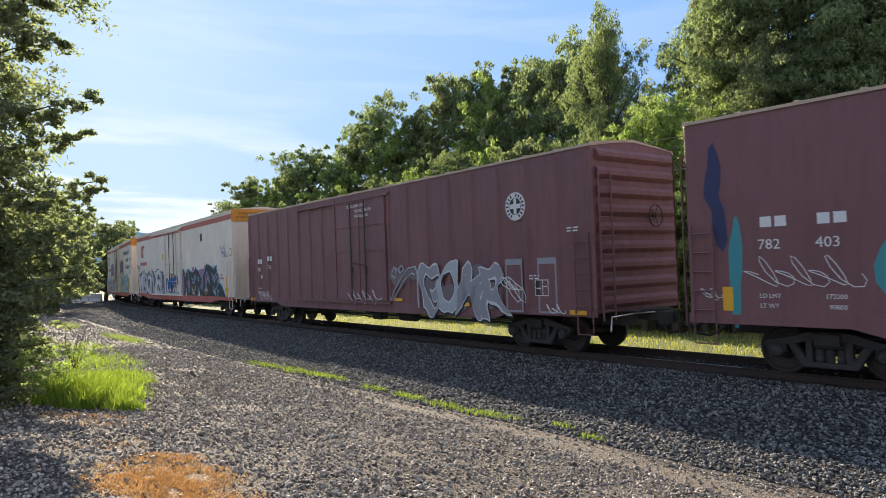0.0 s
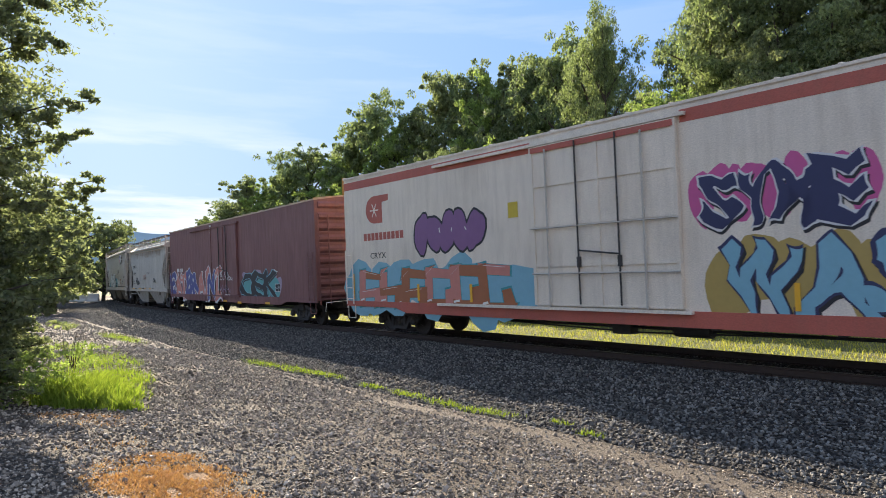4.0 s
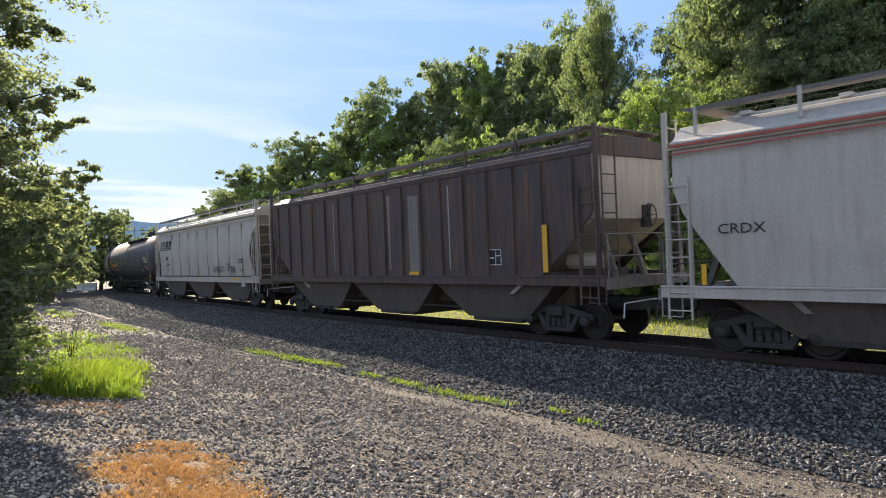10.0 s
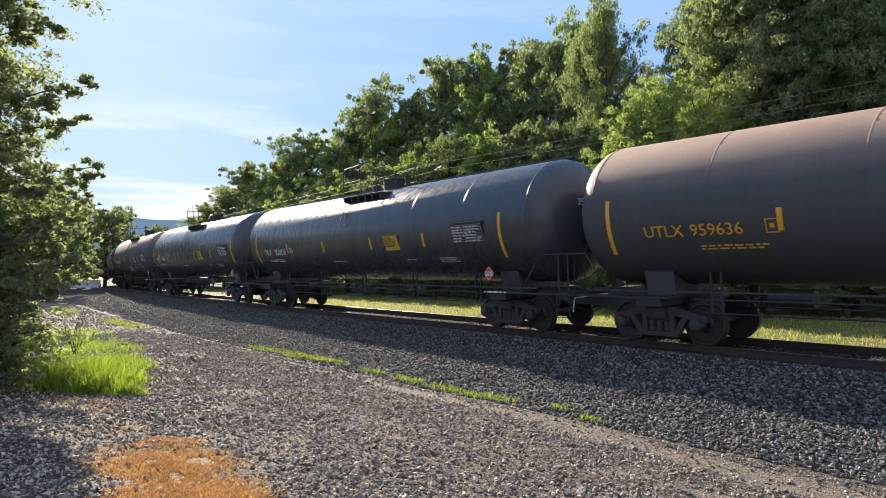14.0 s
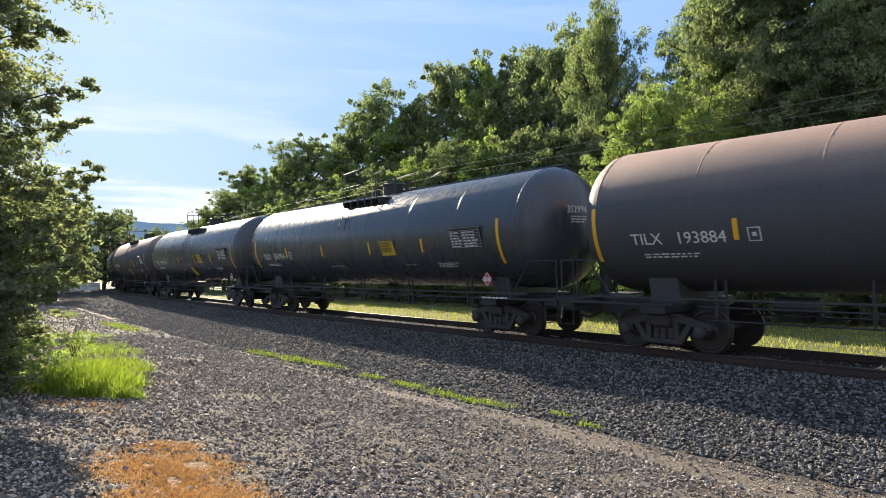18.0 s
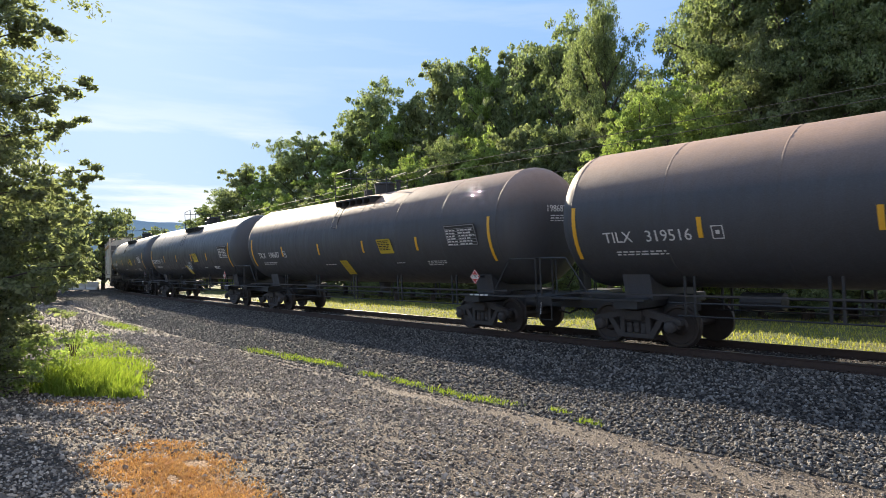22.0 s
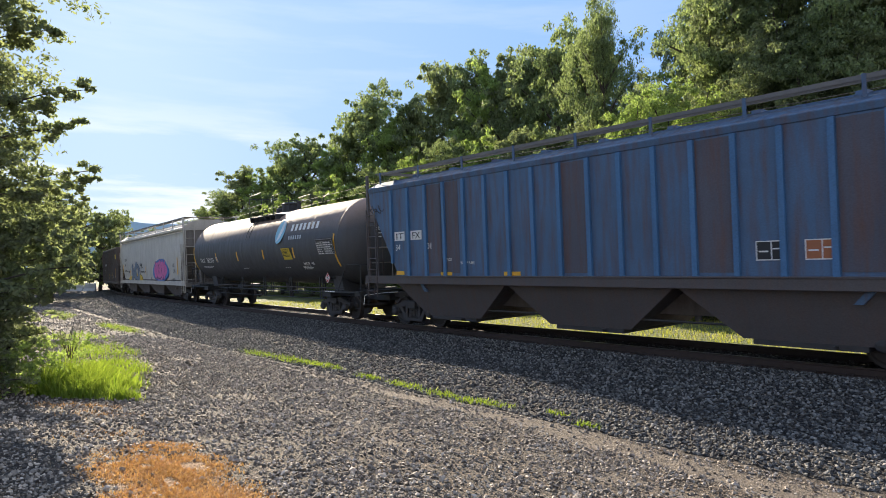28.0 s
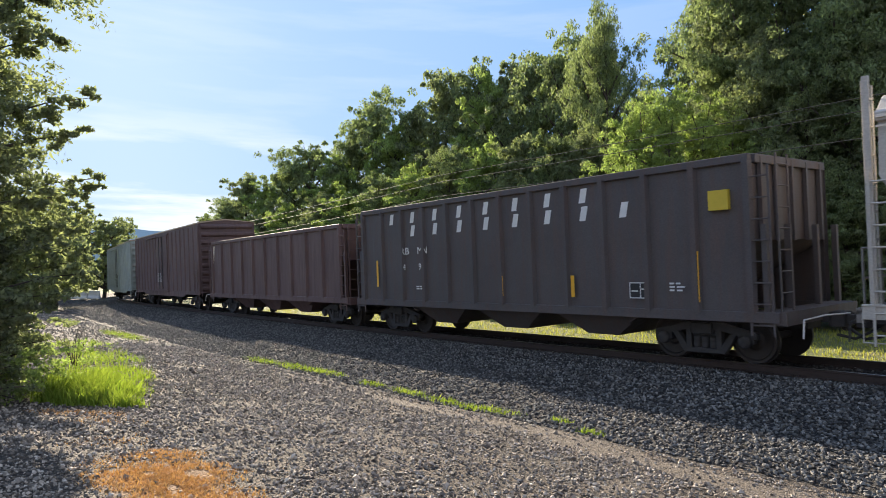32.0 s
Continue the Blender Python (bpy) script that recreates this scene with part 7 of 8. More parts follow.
for k, (xx, zz, ww, hh) in enumerate(((-5.3, 1.62, .25, .2), (-4.7, 1.75, .5, .25), (-4.3, 2.0, .35, .35), (.75, 1.75, .5, .3), (1.25, 1.95, .45, .28), (1.6, 1.75, .3, .25), (.55, 2.1, .25, .2))):
    part("spray_cloud", Shape().prism(blob(xx, zz, ww, hh, random.Random(600 + k), 20, .1), y - .003 - .0004 * k, y + .02), SPRAY["teal"] if k % 3 == 0 else SPRAY["mist"], car, "teal sprayed cloud")
for xx, zz, ww, seed_ in ((-5.2, 1.5, 1.2, 601), (-4.9, 1.7, .9, 602), (.45, 1.75, 1.2, 603), (.5, 1.5, .8, 604)):
    tag(car, xx, zz, ww, .17, y - .008, SPRAY["navy"], seed_, .012, 7)
part("dull_patch", Shape().prism([(1.67, 2.58), (1.72, 3.0), (3.7, 3.02), (3.66, 2.84), (2.5, 2.8), (2.42, 2.6)], y - .002, y + .02), SPRAY["smoke"], car, "dull overpainted patch")
tag(car, 2.95, 2.55, .25, .5, y - .01, MAT_INK, 605, .012, 2)
tag(car, 2.15, 1.5, 1.7, .75, y - .01, MAT_CHALK, 63, .014, 7)
tag(car, -8.3, 2.3, .5, .9, y - .01, MAT_INK, 606, .018, 4)
lettering(car, "notice", "CAUTION", 4.2, 2.06, .16, y - .01, SPRAY["rust"])
lettering(car, "load_limit", "LD LMT", -7.1, 2.0, .13, y - .005, MAT_INK)
lettering(car, "light_weight", "LT WT", -7.1, 1.8, .13, y - .005, MAT_INK)
framed_box(car, 5.67, 1.76, .46, .34, y)
stencils(car, y, MAT_INK, 64, (6.4, 2.4, 3, .9))
stencils(car, y, SPRAY["rust"], 65, (3.8, 1.9, 3, 1.0))
yellow_bars(car, y - .05, (-7.0, 1.4, .6, .08), (-4.2, 1.4, .4, .08), (.8, 1.4, .4, .08), (3.4, 1.4, .4, .08), (5.87, 1.4, 1.0, .09))

x0, x1 = half_len(7)
car, y = covered_hopper(x0, x1, P_GREY, "light grey covered hopper with darker scuffed band", 71, eave=4.27, sill=1.25, top=4.85, outlets=3, cut=1.25, slope=1.75, fascia_mat=P_STRIPE)
joins(7, car, 2.0)
part("scuffed_band", Shape().prism([(-4.5, 2.4), (5.4, 2.46), (5.45, 1.42), (-4.1, 1.4)], y - .003, y + .04), P_GREY_D, car, "dull repainted band")
initials(car, -7.5, 2.38, 4, .19, .2, .05, y, MAT_INK, "CRDX")
stencils(car, y, MAT_INK, 72, (6.0, 2.5, 3, .8), (3.9, 1.95, 2, 1.2), (-1.0, 1.9, 3, .9), (1.4, 1.2, 2, .7), (5.8, 1.7, 1, .4))
for xx in (-3.47, 3.41):
    disc(car, "round_mark", xx, 2.2, .13, y - .005, MAT_CHALK, "white round mark")
    part("round_mark_cross", Shape().prism([(xx - .08, 2.12), (xx - .05, 2.1), (xx + .08, 2.28), (xx + .05, 2.3)], y - .014, y - .01), MAT_INK, car)
framed_box(car, 6.4, 1.56, .62, .35, y)
yellow_bars(car, y - .008, (-7.85, 1.4, .1, .4), (-1.9, 1.42, .09, .36), (1.85, 1.42, .1, .42), (5.6, 1.42, .12, .42), (7.1, 1.42, .14, 1.0))
lettering(car, "notice", "CAUTION", 2.1, 1.5, .1, y - .008, MAT_INK)
tag(car, 2.4, 1.6, 1.2, .5, y - .01, MAT_INK, 73, .018, 6)
tag(car, 3.75, 1.2, 1.9, .2, y - .05, MAT_INK, 74, .014, 8)
part("valve_box", Shape().box(5.9, 6.15, y - .08, y - .03, 1.15, 1.35), MAT_SIGN_Y, car)

x0, x1 = half_len(8)
car, y = covered_hopper(x0, x1, P_BROWNBLACK, "rusty black ribbed covered hopper", 81, eave=4.5, sill=1.45, top=4.95, ribs=17, outlets=3, cut=1.6, slope=1.3, bow=0.0, fascia=False, roof_mat=P_BROWNBLACK, cage_mat=P_BROWNBLACK)
joins(8, car, 2.0)
for k, (xx, ww, m_) in enumerate(((-6.1, .03, P_GREY_D), (-4.9, .08, P_RUST), (-3.35, .03, P_GREY_D), (-.95, .1, P_RUST), (.2, .1, P_CAGE), (3.3, .04, P_GREY_D), (4.2, .1, P_RUST), (6.4, .1, P_RUST))):
    part("worn_streak", Shape().prism([(xx, 1.75), (xx + ww, 1.75), (xx + ww * 1.3, 4.1), (xx - ww * .2, 4.15)], y - .0025, y + .02), m_, car, "paint worn to bare metal and rust")
part("pale_panel", Shape().box(1.35, 2.0, y - .01, y + .02, 1.7, 4.0), P_CAGE, car, "dull repainted panel")
framed_box(car, 4.95, 1.85, .5, .42, y)
yellow_bars(car, y - .075, (7.0, 1.66, .16, 1.15), (1.4, 1.6, .5, .1))
part("air_reservoir", Shape().lathe([(-.5, 0), (-.46, .2), (.46, .2), (.5, 0)], (x1 - 1.2, -.9, 1.9), "x", 14), P_GREY_W, car)

x0, x1 = half_len(9)
car, y = covered_hopper(x0, x1, P_GREY_W, "pale grey rounded covered hopper with black emblem", 91, eave=4.4, sill=1.35, top=4.92, outlets=3, cut=1.15, slope=2.3, bow=.12, fascia_mat=P_WHITE, rounded=True)
joins(9, car, 2.0)
for k in range(5):
    part("emblem_bar", Shape().prism([(-8.1 + .09 * k, 3.12 + k * .12), (-6.75, 3.12 + k * .12), (-6.72, 3.18 + k * .12), (-8.05 + .09 * k, 3.18 + k * .12)], y - .004, y + .03), MAT_INK, car, "black striped emblem")
for xx in (-6.65, -5.98):
    part("emblem_block", Shape().prism([(xx, 3.12), (xx + .42, 3.12), (xx + .58, 3.68), (xx + .16, 3.68)], y - .004, y + .03), MAT_INK, car)
initials(car, -6.55, 2.5, 2, .2, .22, .07, y, MAT_INK)
lettering(car, "car_number", "297071", -6.6, 2.12, .28, y, MAT_INK)
lettering(car, "scrawl", "iCHABOD", 2.75, 1.72, .46, y, MAT_INK, .8)
disc(car, "ring_mark", 5.0, 1.98, .2, y - .002, MAT_INK)
disc(car, "ring_mark", 5.0, 1.98, .16, y - .008, P_GREY_W)
framed_box(car, 5.44, 1.72, .42, .32, y)
lettering(car, "class_mark", "HC117", 6.75, 1.75, .17, y, MAT_INK)
stencils(car, y, MAT_INK, 93, (6.6, 2.3, 3, .8), (-5.3, 2.5, 2, .4), (-6.6, 1.9, 2, .9))
yellow_bars(car, y - .05, (-2.6, 1.4, .4, .08), (.3, 1.4, .4, .08), (3.3, 1.4, .4, .08), (5.65, 1.38, 1.2, .09))
part("end_box", Shape().box(7.0, 7.4, y - .03, y + .1, 1.05, 1.4), P_GREY, car)
for k in range(8):
    xx = -5.2 + k * 1.75
    part("weld_seam", Shape().prism([(xx - .015, 1.55), (xx + .015, 1.55), (xx + .05, 4.0), (xx + .02, 4.0)], y - .002, y + .06), P_GREY_D, car)


# --- tank cars ---------------------------------------------------------------
def tank(i, mat, label, number, owner, strips=(-8.25, -5.12, -2.02, 1.37, 4.38, 7.8), gloss=False, low_sign=False, plat=(-.9, 1.65), un="1987", text_mat=None, yellow=True, x_pan=5.85, longer=(0, 0), x_haz=7.0, mark="TILX", x_num=-6.4, x_plc=2.1, x_low=-.45):
    x0, x1 = half_len(i)
    x0, x1 = x0 - .5 - longer[0], x1 + .35 + longer[1]
    car, rad, ax = tank_car(x0, x1, mat, label, 100 + i, strips=strips, platform=plat, top_pipe=gloss)
    joins(i, car, 2.1)
    ink = text_mat or MAT_CHALK
    on_tank(car, "owner_mark", mark, x_num - 1.05, 2.3, 0, 0, rad, ax, ink, True, .36)
    on_tank(car, "car_number", number, x_num, 2.3, 0, 0, rad, ax, ink, True, .36)
    on_tank(car, "plate_box", flat((0, 0, .24, .02), (0, .26, .24, .02), (0, 0, .02, .28), (.22, 0, .02, .28), (.08, .1, .08, .08)), x_num + 1.5, 2.3, 0, 0, rad, ax, ink)
    on_tank(car, "small_print", flat_print(2, 1.6, i), -7.2, 2.08, 0, 0, rad, ax, ink)
    on_tank(car, "small_print", flat_print(1, 1.1, i + 50, .03), -1.6, 1.95, 0, 0, rad, ax, ink)
    on_tank(car, "small_print", flat_print(3, 1.0, i + 60, .03), 4.9, 1.98, 0, 0, rad, ax, ink)
    on_tank(car, "small_print", flat_print(1, .6, i + 70, .03), 3.2, 1.95, 0, 0, rad, ax, ink)
    if yellow:
        sg = on_tank(car, "yellow_placard", flat((0, 0, .8, .5)), x_plc, 2.28, 0, 0, rad, ax, MAT_SIGN_Y, label="yellow printed placard")
        pr = part("placard_print", flat_print(6, .7, i + 20, .03, .03), MAT_INK, sg)
        pr.location = (.05, .42, .006)
    if low_sign:
        ls = on_tank(car, "loading_placard", flat((0, -.33, .52, .66)), x_low, 1.84, 0, 0, rad, ax, MAT_SIGN_Y, label="yellow loading placard with faded print")
        part("placard_print", flat_print(8, .4, i + 25, .02, .05), SPRAY["ochre"], ls).location = (.06, .24, .003)
    pn = on_tank(car, "data_panel", flat((-.02, -.02, 1.34, .62)), x_pan, 2.42, 0, 0, rad, ax, MAT_BLACK, label="black panel with a white ruled inspection table")
    for rule in [(0, 0, 1.3, .02), (0, .56, 1.3, .02), (0, .02, .02, .54), (1.28, .02, .02, .54), (.55, .02, .015, .48), (.8, .02, .015, .48), (1.05, .02, .015, .48)] + [(.02, .08 * k, 1.26, .012) for k in range(1, 7)]:
        part("table_rule", flat(rule), SPRAY["ash"], pn).location = (0, 0, .006)
    fp = part("panel_print", flat_print(6, .5, i + 30, .035, .045), MAT_CHALK, pn)
    fp.location = (.04, .42, .008)
    fp = part("panel_print", flat_print(6, .7, i + 31, .035, .045), MAT_CHALK, pn)
    fp.location = (.58, .42, .008)
    dm = part("hazard_placard", Shape().prism([(0, -.205), (.205, 0), (0, .205), (-.205, 0)], 0, .012, "z"), MAT_RED, car, "red diamond hazard placard")
    dm.rotation_euler, dm.location = (math.pi / 2, 0, 0), (x_haz, -1.3, 1.53)
    part("placard_bracket", Shape().box(x_haz - .03, x_haz + .03, -1.29, -.6, 1.49, 1.55), MAT_BLACK, car)
    rim = Shape()
    for a_ in range(4):
        p0, p1 = [(.172 * math.cos(math.pi / 2 * b_), .172 * math.sin(math.pi / 2 * b_)) for b_ in (a_, a_ + 1)]
        n0, n1 = [(.19 * math.cos(math.pi / 2 * b_), .19 * math.sin(math.pi / 2 * b_)) for b_ in (a_, a_ + 1)]
        rim.prism([p0, p1, n1, n0], .012, .015, "z")
    part("placard_rim", rim, MAT_CHALK, dm)
    wb = part("placard_band", flat((-.13, -.055, .26, .11)), MAT_CHALK, dm)
    wb.location = (0, 0, .011)
    tx = bpy.data.curves.new("characters", "FONT")
    tx.body, tx.size, tx.extrude, tx.align_x, tx.align_y = un, .12, .001, "CENTER", "CENTER"
    tmp = bpy.data.objects.new("characters", tx)
    me = bpy.data.meshes.new_from_object(tmp)
    bpy.data.objects.remove(tmp)
    me.materials.clear()
    me.materials.append(MAT_INK)
    t = part("placard_number", me, MAT_INK, dm)
    t.location = (0, 0, .017)
    # number on the front head
    e = lettering(car, "end_number", number, 0, 0, .26, 0, ink, axis="end")
    e.location = (x1 + .0, -.55, 3.2)
    e2 = flat_print(3, .7, i + 80)
    o = part("end_print", e2, ink, car)
    o.rotation_euler, o.location = (math.pi / 2, 0, math.pi / 2), (x1 + .0, -.4, 3.08)
    part("side_rail", Shape().box(x0 + .6, x1 - .6, -1.5, -1.47, 1.16, 1.195), MAT_STEEL, car, "thin grey side handrail")
    ar = flat_print(1, 1.0, i + 90, .04)
    o = part("sill_print", ar, MAT_CHALK, car)
    o.rotation_euler, o.location = (math.pi / 2, 0, 0), (7.0, -1.516, 1.03)
    return car, rad, ax


tank_10 = tank(10, P_TANK_SUN_DUST, "dusty black tank car with yellow numbers", "959636", 4, (-9.27, -5.59, -2.96, -.77, 2.53, 5.03, 8.9), plat=(-1.3, 5.4), un="1075", text_mat=MAT_YELLOW, yellow=False, x_pan=7.4, longer=(.45, .45), x_haz=7.95, mark="UTLX", x_num=-7.36)
ls = on_tank(tank_10[0], "gas_placard", flat((0, 0, .62, .42)), 7.25, 1.9, 0, 0, 1.61, 2.86, MAT_CHALK, label="white placard with red print")
for n_, (w_, zz) in enumerate((("LIQUEFIED", .3), ("PETROLEUM GAS", .18))):
    ob = lettering(tank_10[0], "gas_print", w_, 0, 0, .12 if n_ == 0 else .085, 0, MAT_RED)
    ob.parent, ob.rotation_euler, ob.location = ls, (0, 0, 0), (.04, zz, .008)
part("gas_print", flat((.03, .04, .55, .09)), MAT_RED, ls).location = (0, 0, .003)
tank(11, P_TANK_GLOSS, "glossy black tank car on dark trucks", "353029", 4, gloss=True, x_plc=2.27)
tank(12, P_TANK_GLOSS, "glossy black tank car with white numbers", "731184", 4, gloss=True)
car, rad, ax = tank(13, P_TANK_SUN_DUST, "dusty brown-black tank car with chalk scrawls", "193884", 4, (-8.37, -5.13, -2.06, 1.07, 4.15, None), low_sign=True, x_pan=6.07, x_plc=2.46)
for k, (xx, zz, ww) in enumerate(((3.0, 1.75, 1.0), (4.4, 2.0, 1.2), (1.0, 1.6, .8))):
    tag(car, xx, zz, ww, .35, -rad * .93 - .05, SPRAY["lilac"], 130 + k, .008, 5)
tank(14, P_TANK_GLOSS, "glossy black tank car with yellow placard", "352996", 4, gloss=True)
tank(15, P_TANK_GLOSS, "glossy black tank car with white stencils", "353015", 4, gloss=True, low_sign=True, x_low=.1)
tank(16, P_TANK_SUN_DUST, "dusty brown-black tank car with long handrail", "319516", 4, (-8.23, -5.14, -1.99, 1.06, 4.37, 7.73), low_sign=True, x_pan=6.08, x_plc=2.35)
tank(17, P_TANK_SUN_DUST, "dull black tank car with slanted placard", "198687", 4, (-8.1, -4.98, -1.76, 1.47, 4.63, 7.97), low_sign=True, x_pan=6.18, x_plc=2.5, x_low=-.36)
car, rad, ax = tank(18, P_TANK, "satin black tank car with spray scrawl", "302215", 4, (-8.1, -4.75, -1.87, 1.3, 4.19, 7.87), low_sign=True, mark="CTCX", x_pan=6.5, x_haz=6.35, x_num=-7.0, x_plc=1.78, x_low=-.35)
tag(car, .6, 1.75, .9, .6, -rad * .9 - .1, SPRAY["silver"], 180, .01, 6)
tank(19, P_TANK, "satin black tank car with ladder at platform", "314608", 4)

# --- hoppers behind the tanks ----------------------------------------------------
x0, x1 = half_len(20)
car, y = covered_hopper(x0, x1, P_WHITE, "stained white covered hopper with teal emblem", 201, eave=4.45, sill=1.35, top=4.95, outlets=2, cut=1.2, slope=2.2, bow=.1, cage_mat=P_WHITE, fascia_mat=P_ORANGE)
joins(20, car, 2.0)
em = Shape()
em.prism([(-6.2, 3.05), (-5.9, 3.05), (-5.25, 3.9), (-5.25, 4.25), (-5.45, 4.2)], y - .004, y + .04)
em.prism([(-5.35, 3.1), (-4.85, 3.15), (-4.85, 4.1), (-5.05, 4.28), (-5.3, 4.25), (-5.2, 3.9), (-5.1, 3.5)], y - .005, y + .04)
part("emblem", em, SPRAY["teal"], car, "teal angular emblem")
initials(car, -6.25, 2.68, 4, .2, .24, .06, y, MAT_INK)
lettering(car, "car_number", "1459", -6.2, 2.2, .32, y, MAT_INK, 1.1)
lettering(car, "load_limit", "LD LMT", -6.05, 1.88, .12, y, MAT_INK)
lettering(car, "load_limit", "230950", -5.4, 1.88, .12, y, MAT_INK)
lettering(car, "light_weight", "LT WT", -6.05, 1.7, .12, y, MAT_INK)
yellow_bars(car, y - .006, (-6.6, 1.6, .14, 1.0))
part("end_box", Shape().box(-6.1, -5.7, y - .05, y + .05, 1.1, 1.4), P_WHITE, car)
stencils(car, y, SPRAY["rust"], 203, (0, 2.6, 5, 1.1))
framed_box(car, 4.2, 1.75, .4, .4, y)
for xx, zz in ((-7.0, 3.7), (-6.1, 3.75), (4.5, 3.5)):
    part("rust_patch", Shape().prism(blob(xx, zz, .3, .18, random.Random(int(xx * 10)), 14, .3), y - .002, y + .05), SPRAY["rust"], car)

x0, x1 = half_len(21)
car, y = covered_hopper(x0, x1, P_BLUE, "faded blue ribbed covered hopper streaked with rust", 211, eave=4.5, sill=1.5, top=4.9, ribs=18, rib_from=(-7.36, .866), rib_mat=P_BLUE_RIB, outlets=3, cut=1.5, slope=2.4, bow=0.0, fascia=False, cage_mat=P_COAL, under_mat=P_COAL, roof_mat=P_BLUE)
joins(21, car, 2.0)
for k in range(5):
    xx = (-5.55, -4.95, -.35, 3.1, 5.7)[k]
    part("rust_panel", Shape().box(xx, xx + .8, y - .002, y + .02, 1.7, 4.3), P_BLUE_RUST, car, "rusted side panel")
part("number_board", Shape().box(-7.24, -6.72, y - .012, y + .02, 2.72, 3.0), MAT_CHALK, car)
part("number_board", Shape().box(-6.4, -5.86, y - .012, y + .02, 2.72, 3.0), MAT_CHALK, car)
initials(car, -7.17, 2.76, 2, .16, .2, .05, y - .012, MAT_INK, "IT")
initials(car, -6.32, 2.76, 2, .16, .2, .05, y - .012, MAT_INK, "FX")
lettering(car, "car_number", "34", -7.22, 2.42, .27, y - .005, MAT_CHALK)
lettering(car, "car_number", "01", -5.62, 2.42, .27, y - .005, MAT_CHALK)
lettering(car, "build_date", "NEW 5-83", -4.1, 1.95, .13, y - .005, MAT_CHALK)
lettering(car, "load_limit", "202500", -4.88, 2.05, .13, y - .005, MAT_CHALK)
framed_box(car, 4.25, 1.92, .5, .36, y - .003)
framed_box(car, 5.12, 1.92, .5, .36, y - .003, SPRAY["rust"])
yellow_bars(car, y - .004, (-7.2, 1.66, .4, .12), (-5.0, 1.64, .5, .1), (-2.4, 1.64, .6, .1), (6.9, 1.66, .5, .1))
tag(car, -8.6, 3.6, .7, .35, y, MAT_INK, 212, .014, 4)

car, rad, ax = tank(22, P_TANK_SUN_DUST, "dull black tank car with globe emblem", "362333", 4, (-8.27, -4.75, -1.79, 1.37, 4.49, 7.99), x_pan=6.7, plat=(-.9, 2.2), longer=(0, .25), x_haz=6.85, x_num=-6.3, x_plc=3.48)
a = 3.45
on_tank(car, "globe_emblem", Shape().prism(blob(0, 0, .42, .52, random.Random(1), 20, .03), 0, .005, "z"), 3.19, 3.43, 0, 0, rad, ax, SPRAY["sky"], label="blue and white globe emblem")
gl = on_tank(car, "globe_sweep", Shape().prism([(-.2, -.45), (.05, -.3), (.25, .1), (.3, .45), (.1, .48), (-.05, .0)], .005, .009, "z"), 3.19, 3.43, 0, 0, rad, ax, SPRAY["white"])
for k in range(7):
    on_tank(car, "name_block", flat((0, 0, .2, .28)), 4.18 + k * .37, 3.42, 0, 0, rad, ax, MAT_CHALK)
for k in range(6):
    on_tank(car, "name_block", flat((0, 0, .11, .15)), 4.1 + k * .21, 3.08, 0, 0, rad, ax, SPRAY["silver"])
on_tank(car, "test_mark", "AAR ST - 445", 5.1, 2.05, 0, 0, rad, ax, MAT_CHALK, True, .17)

x0, x1 = half_len(23)
car, y = covered_hopper(x0 + .2, x1 - .3, P_GREY, "pale grey long covered hopper with pink spray paint", 231, eave=4.4, sill=1.15, top=4.95, outlets=4, cut=1.3, slope=2.0, bow=.1, cage_mat=P_GREY, fascia_mat=P_WHITE)
joins(23, car, 2.0)
initials(car, -8.46, 2.74, 4, .19, .2, .05, y, MAT_INK, "HCBX")
lettering(car, "car_number", "1376", -8.46, 2.32, .27, y, MAT_INK)
stencils(car, y, MAT_INK, 232, (-8.4, 2.0, 2, 1.1), (7.4, 2.3, 3, .5), (7.5, 1.95, 3, .6), (1.2, 1.45, 2, .4))
lettering(car, "notice", "HAMMER ON SIDES OF CAR", -2.15, 1.84, .13, y, MAT_INK)
part("spray_cloud", Shape().prism(blob(4.05, 1.95, 2.1, .78, random.Random(3), 24, .06), y - .003, y + .05), SPRAY["azure"], car)
part("spray_cloud", Shape().prism(blob(4.05, 1.95, 1.75, .62, random.Random(4), 24, .05), y - .005, y + .05), SPRAY["magenta"], car)
spray_letters(car, "UGLY", 2.55, 1.45, 3.0, 1.0, y - .006, [SPRAY["magenta"]], SPRAY["plum"], 233, None, .03, SPRAY["navy"])
part("spray_cloud", Shape().prism(blob(-4.0, 1.4, 2.2, .35, random.Random(13), 20, .15), y - .003, y + .03), SPRAY["yellow"], car)
spray_letters(car, "MD", -5.3, 1.3, 2.6, 1.0, y - .01, [SPRAY["slate"]], SPRAY["black"], 234, None, .05, SPRAY["white"])
tag(car, -2.35, 2.1, .8, .5, y, MAT_INK, 235, .014, 4)
tag(car, -6.9, 1.7, .6, .4, y, MAT_INK, 236, .014, 3)
tag(car, 7.5, 1.25, .7, .25, y - .05, MAT_INK, 237, .022, 4)
yellow_bars(car, y - .006, (-9.1, 1.55, .12, .9), (-6.2, 1.5, .09, .55), (-.5, 1.65, .1, .6), (8.5, 1.7, .14, 1.0))


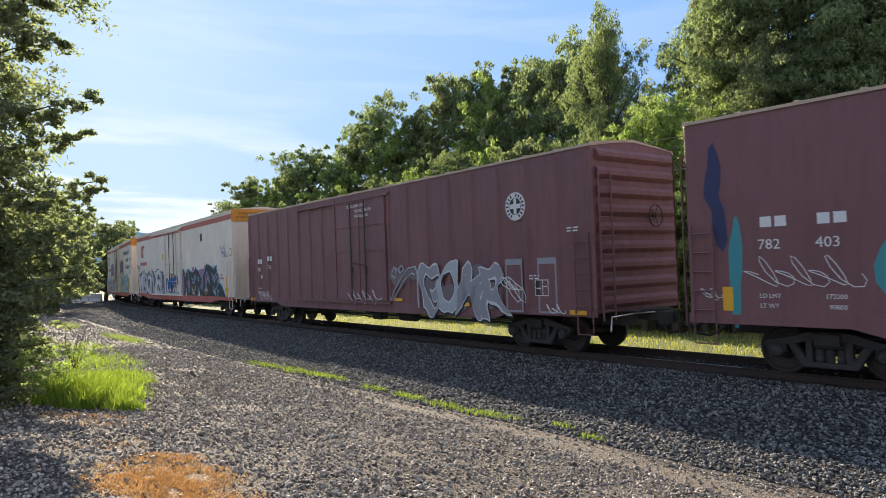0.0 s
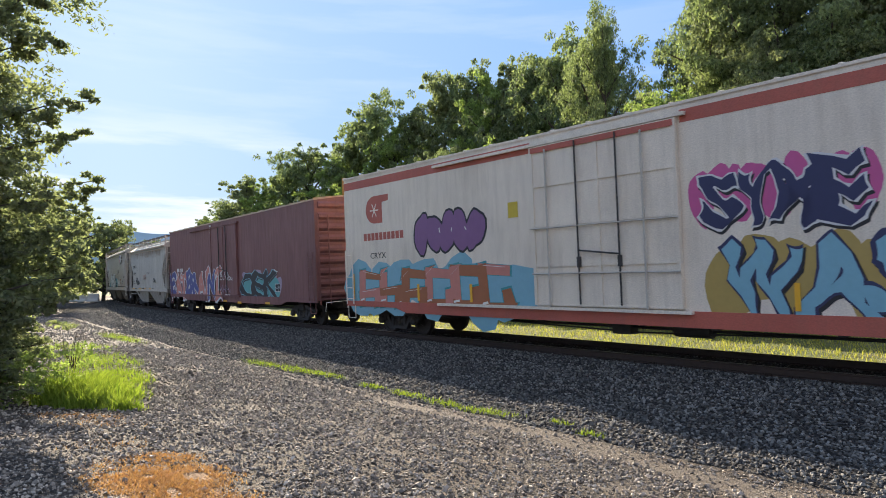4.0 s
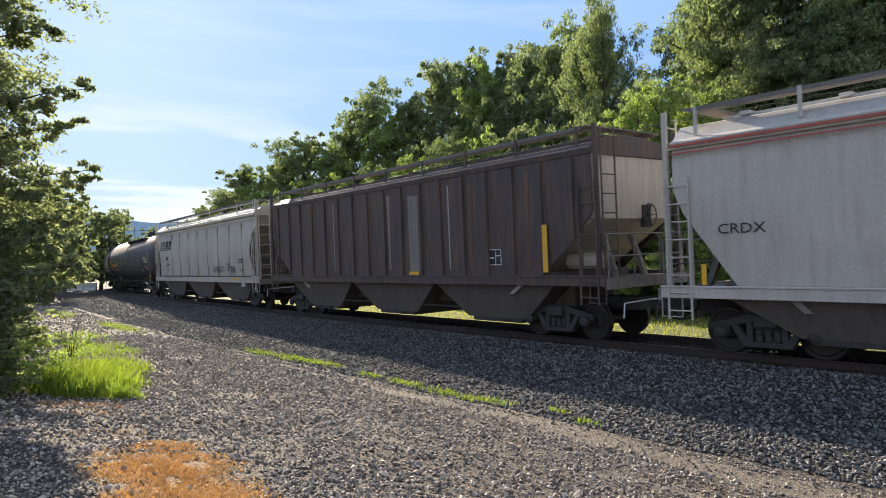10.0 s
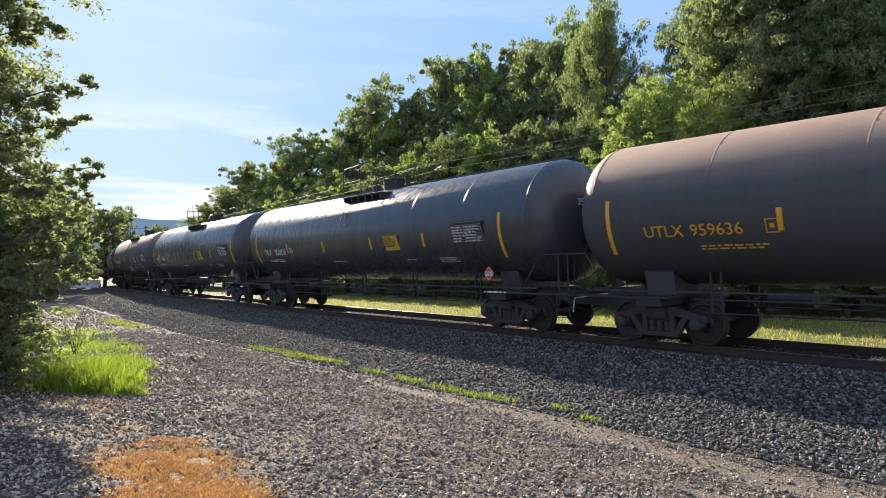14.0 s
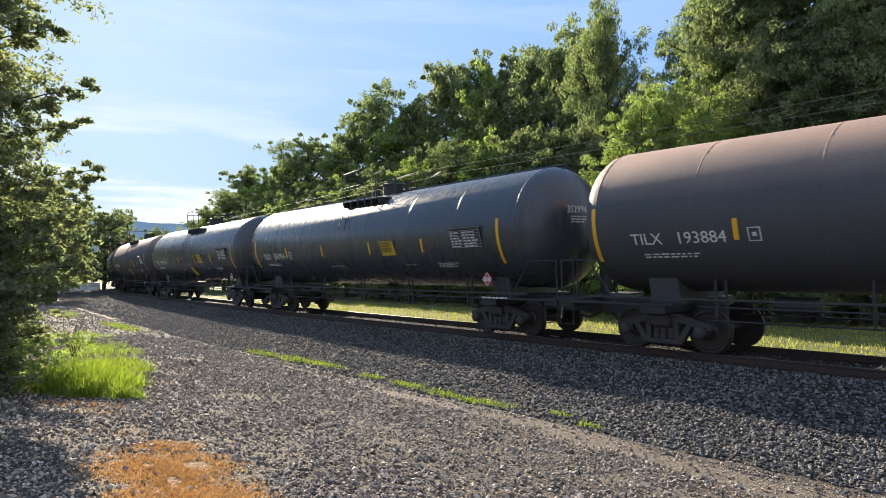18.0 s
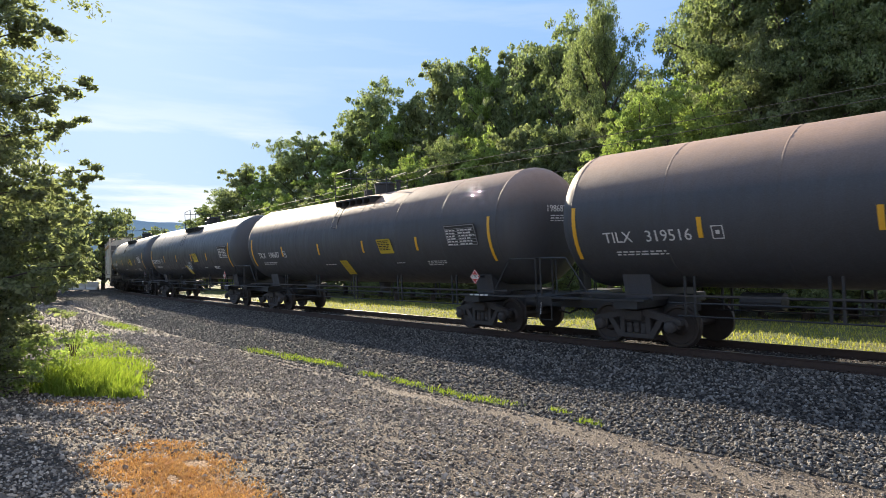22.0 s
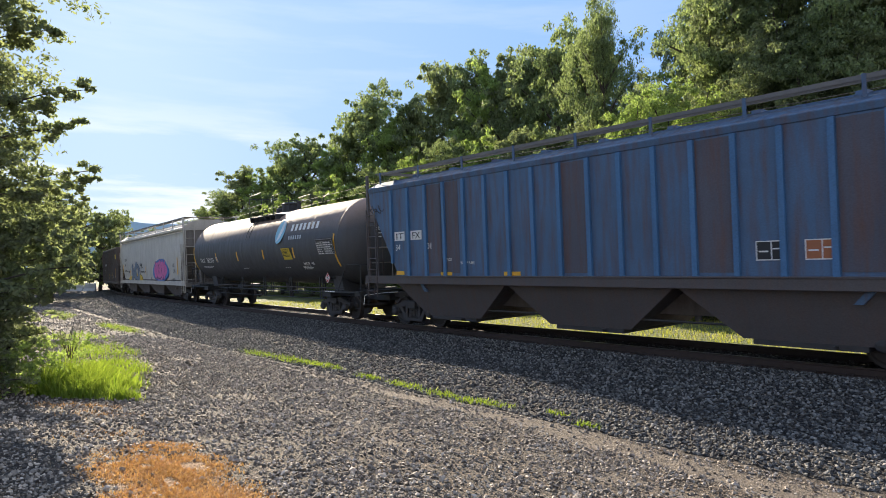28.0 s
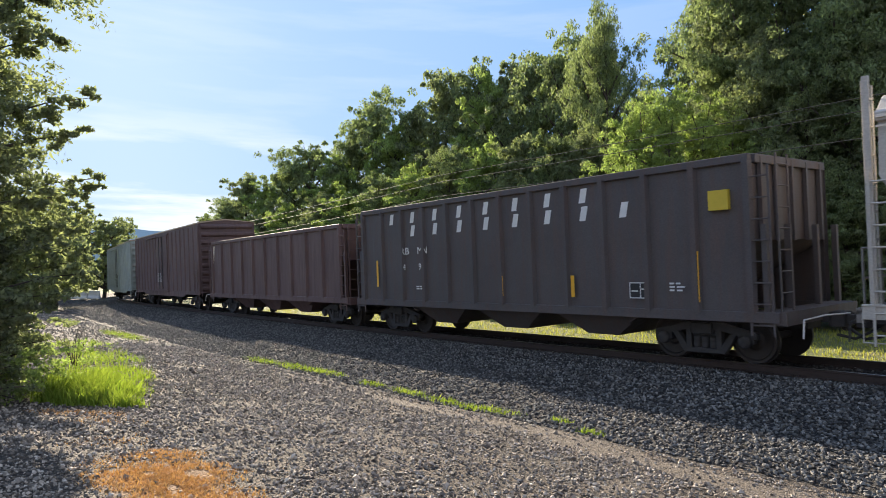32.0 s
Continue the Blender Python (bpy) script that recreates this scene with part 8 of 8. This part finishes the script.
# --- coal hoppers and the last boxcars -----------------------------------------
car, y = open_hopper(-7.26, 7.3, P_COAL, "black ribbed coal hopper with white lettering", 241, eave=3.98, sill=1.05, ribs=13)
joins(24, car, 1.9)
yy = y - .09
bay = (14.56 - 1.1 - .12) / 12
for k in range(8):
    for row, zz in ((1, 3.46), (2, 3.05)):
        xx = -6.65 + bay * (k + row + .5)
        part("name_block", Shape().prism([(xx - .12, zz), (xx + .06, zz), (xx + .14, zz + .33), (xx - .04, zz + .33)], y - .004, y), MAT_CHALK, car)
initials(car, -4.5, 2.5, 2, .2, .22, .06, yy + .04, MAT_CHALK, "RB")
initials(car, -3.6, 2.5, 2, .2, .22, .06, yy + .04, MAT_CHALK, "MN")
lettering(car, "car_number", "74", -4.5, 2.02, .28, yy + .04, MAT_CHALK)
lettering(car, "car_number", "98", -3.55, 2.02, .28, yy + .04, MAT_CHALK)
part("yellow_panel", Shape().box(5.95, 6.35, yy - .01, yy + .09, 3.02, 3.4), MAT_SIGN_Y, car, "faded yellow square panel")
yellow_bars(car, yy + .03, (5.55, 1.25, .12, 1.0), (2.4, 1.3, .1, .5), (0, 1.3, .1, .5), (-5.85, 1.5, .1, .85))
framed_box(car, 4.03, 1.3, .48, .34, yy + .03)
stencils(car, yy + .04, MAT_CHALK, 242, (-3.7, 1.5, 2, .5), (5.0, 1.6, 3, .4))
car, y = open_hopper(-7.4, 7.7, P_BROWN, "dark red-brown ribbed open coal hopper", 251, eave=3.68, sill=1.05, ribs=11)
joins(25, car, 1.9)
part("pale_patch", Shape().prism([(-7.0, 3.5), (-6.5, 3.5), (-6.75, 2.4)], y - .01, y + .02), P_WHITE, car)
x0, x1 = half_len(26)
car, y = boxcar(x0, x1, P_BROWN, "weathered brown ribbed boxcar with tall door", 261, eave=4.9)
joins(26, car, 2.35)
stencils(car, y - .11, MAT_CHALK, 262, (-1.0, 2.2, 8, 1.2))
x0, x1 = half_len(27)
car, y = boxcar(x0, x1, P_GREENW, "pale grey-green boxcar far back in the train", 271, eave=4.9, posts=True)
joins(27, car, 2.35)



# ---------------------------------------------------------------- how the train moves
def motions():
    times = [k * 0.5 for k in range(65)]
    # the cars lean with the canted track, about the head of the inner rail
    lean = Matrix.Translation((0, -.754, 0)) @ Matrix.Rotation(TIE_TIP, 4, "X") @ Matrix.Translation((0, .754, 0))
    for i, car, reach in TRAIN:
        mid = span(i)[0]
        rows = []
        for t in times:
            u = t - 9
            s = mid - SPEED * u + SLOWING * u * u / 2
            fx, fy, _ = on_line(s - reach)
            rx, ry, _ = on_line(s + reach)
            rows.append((t, Matrix.Translation(((fx + rx) / 2, (fy + ry) / 2, 0)) @ Matrix.Rotation(math.atan2(fy - ry, fx - rx), 4, "Z") @ lean))
        walk(car, rows)
    # every wheel rolls alike: one set of keys serves them all
    first = WHEELS[0]
    rows, k = [], 0
    dist = lambda t: SPEED * (t - 9) - SLOWING * (t - 9) ** 2 / 2
    steps = 960
    for k in range(steps + 1):
        t = 32.0 * k / steps
        rows.append((t, Matrix.Rotation(dist(t) / 0.457, 4, "Y")))
    walk(first, rows)
    keys = first.animation_data
    for w in WHEELS[1:]:
        w.rotation_mode = "QUATERNION"
        w.animation_data_create()
        w.animation_data.action = keys.action
        w.animation_data.action_slot = keys.action_slot


motions()
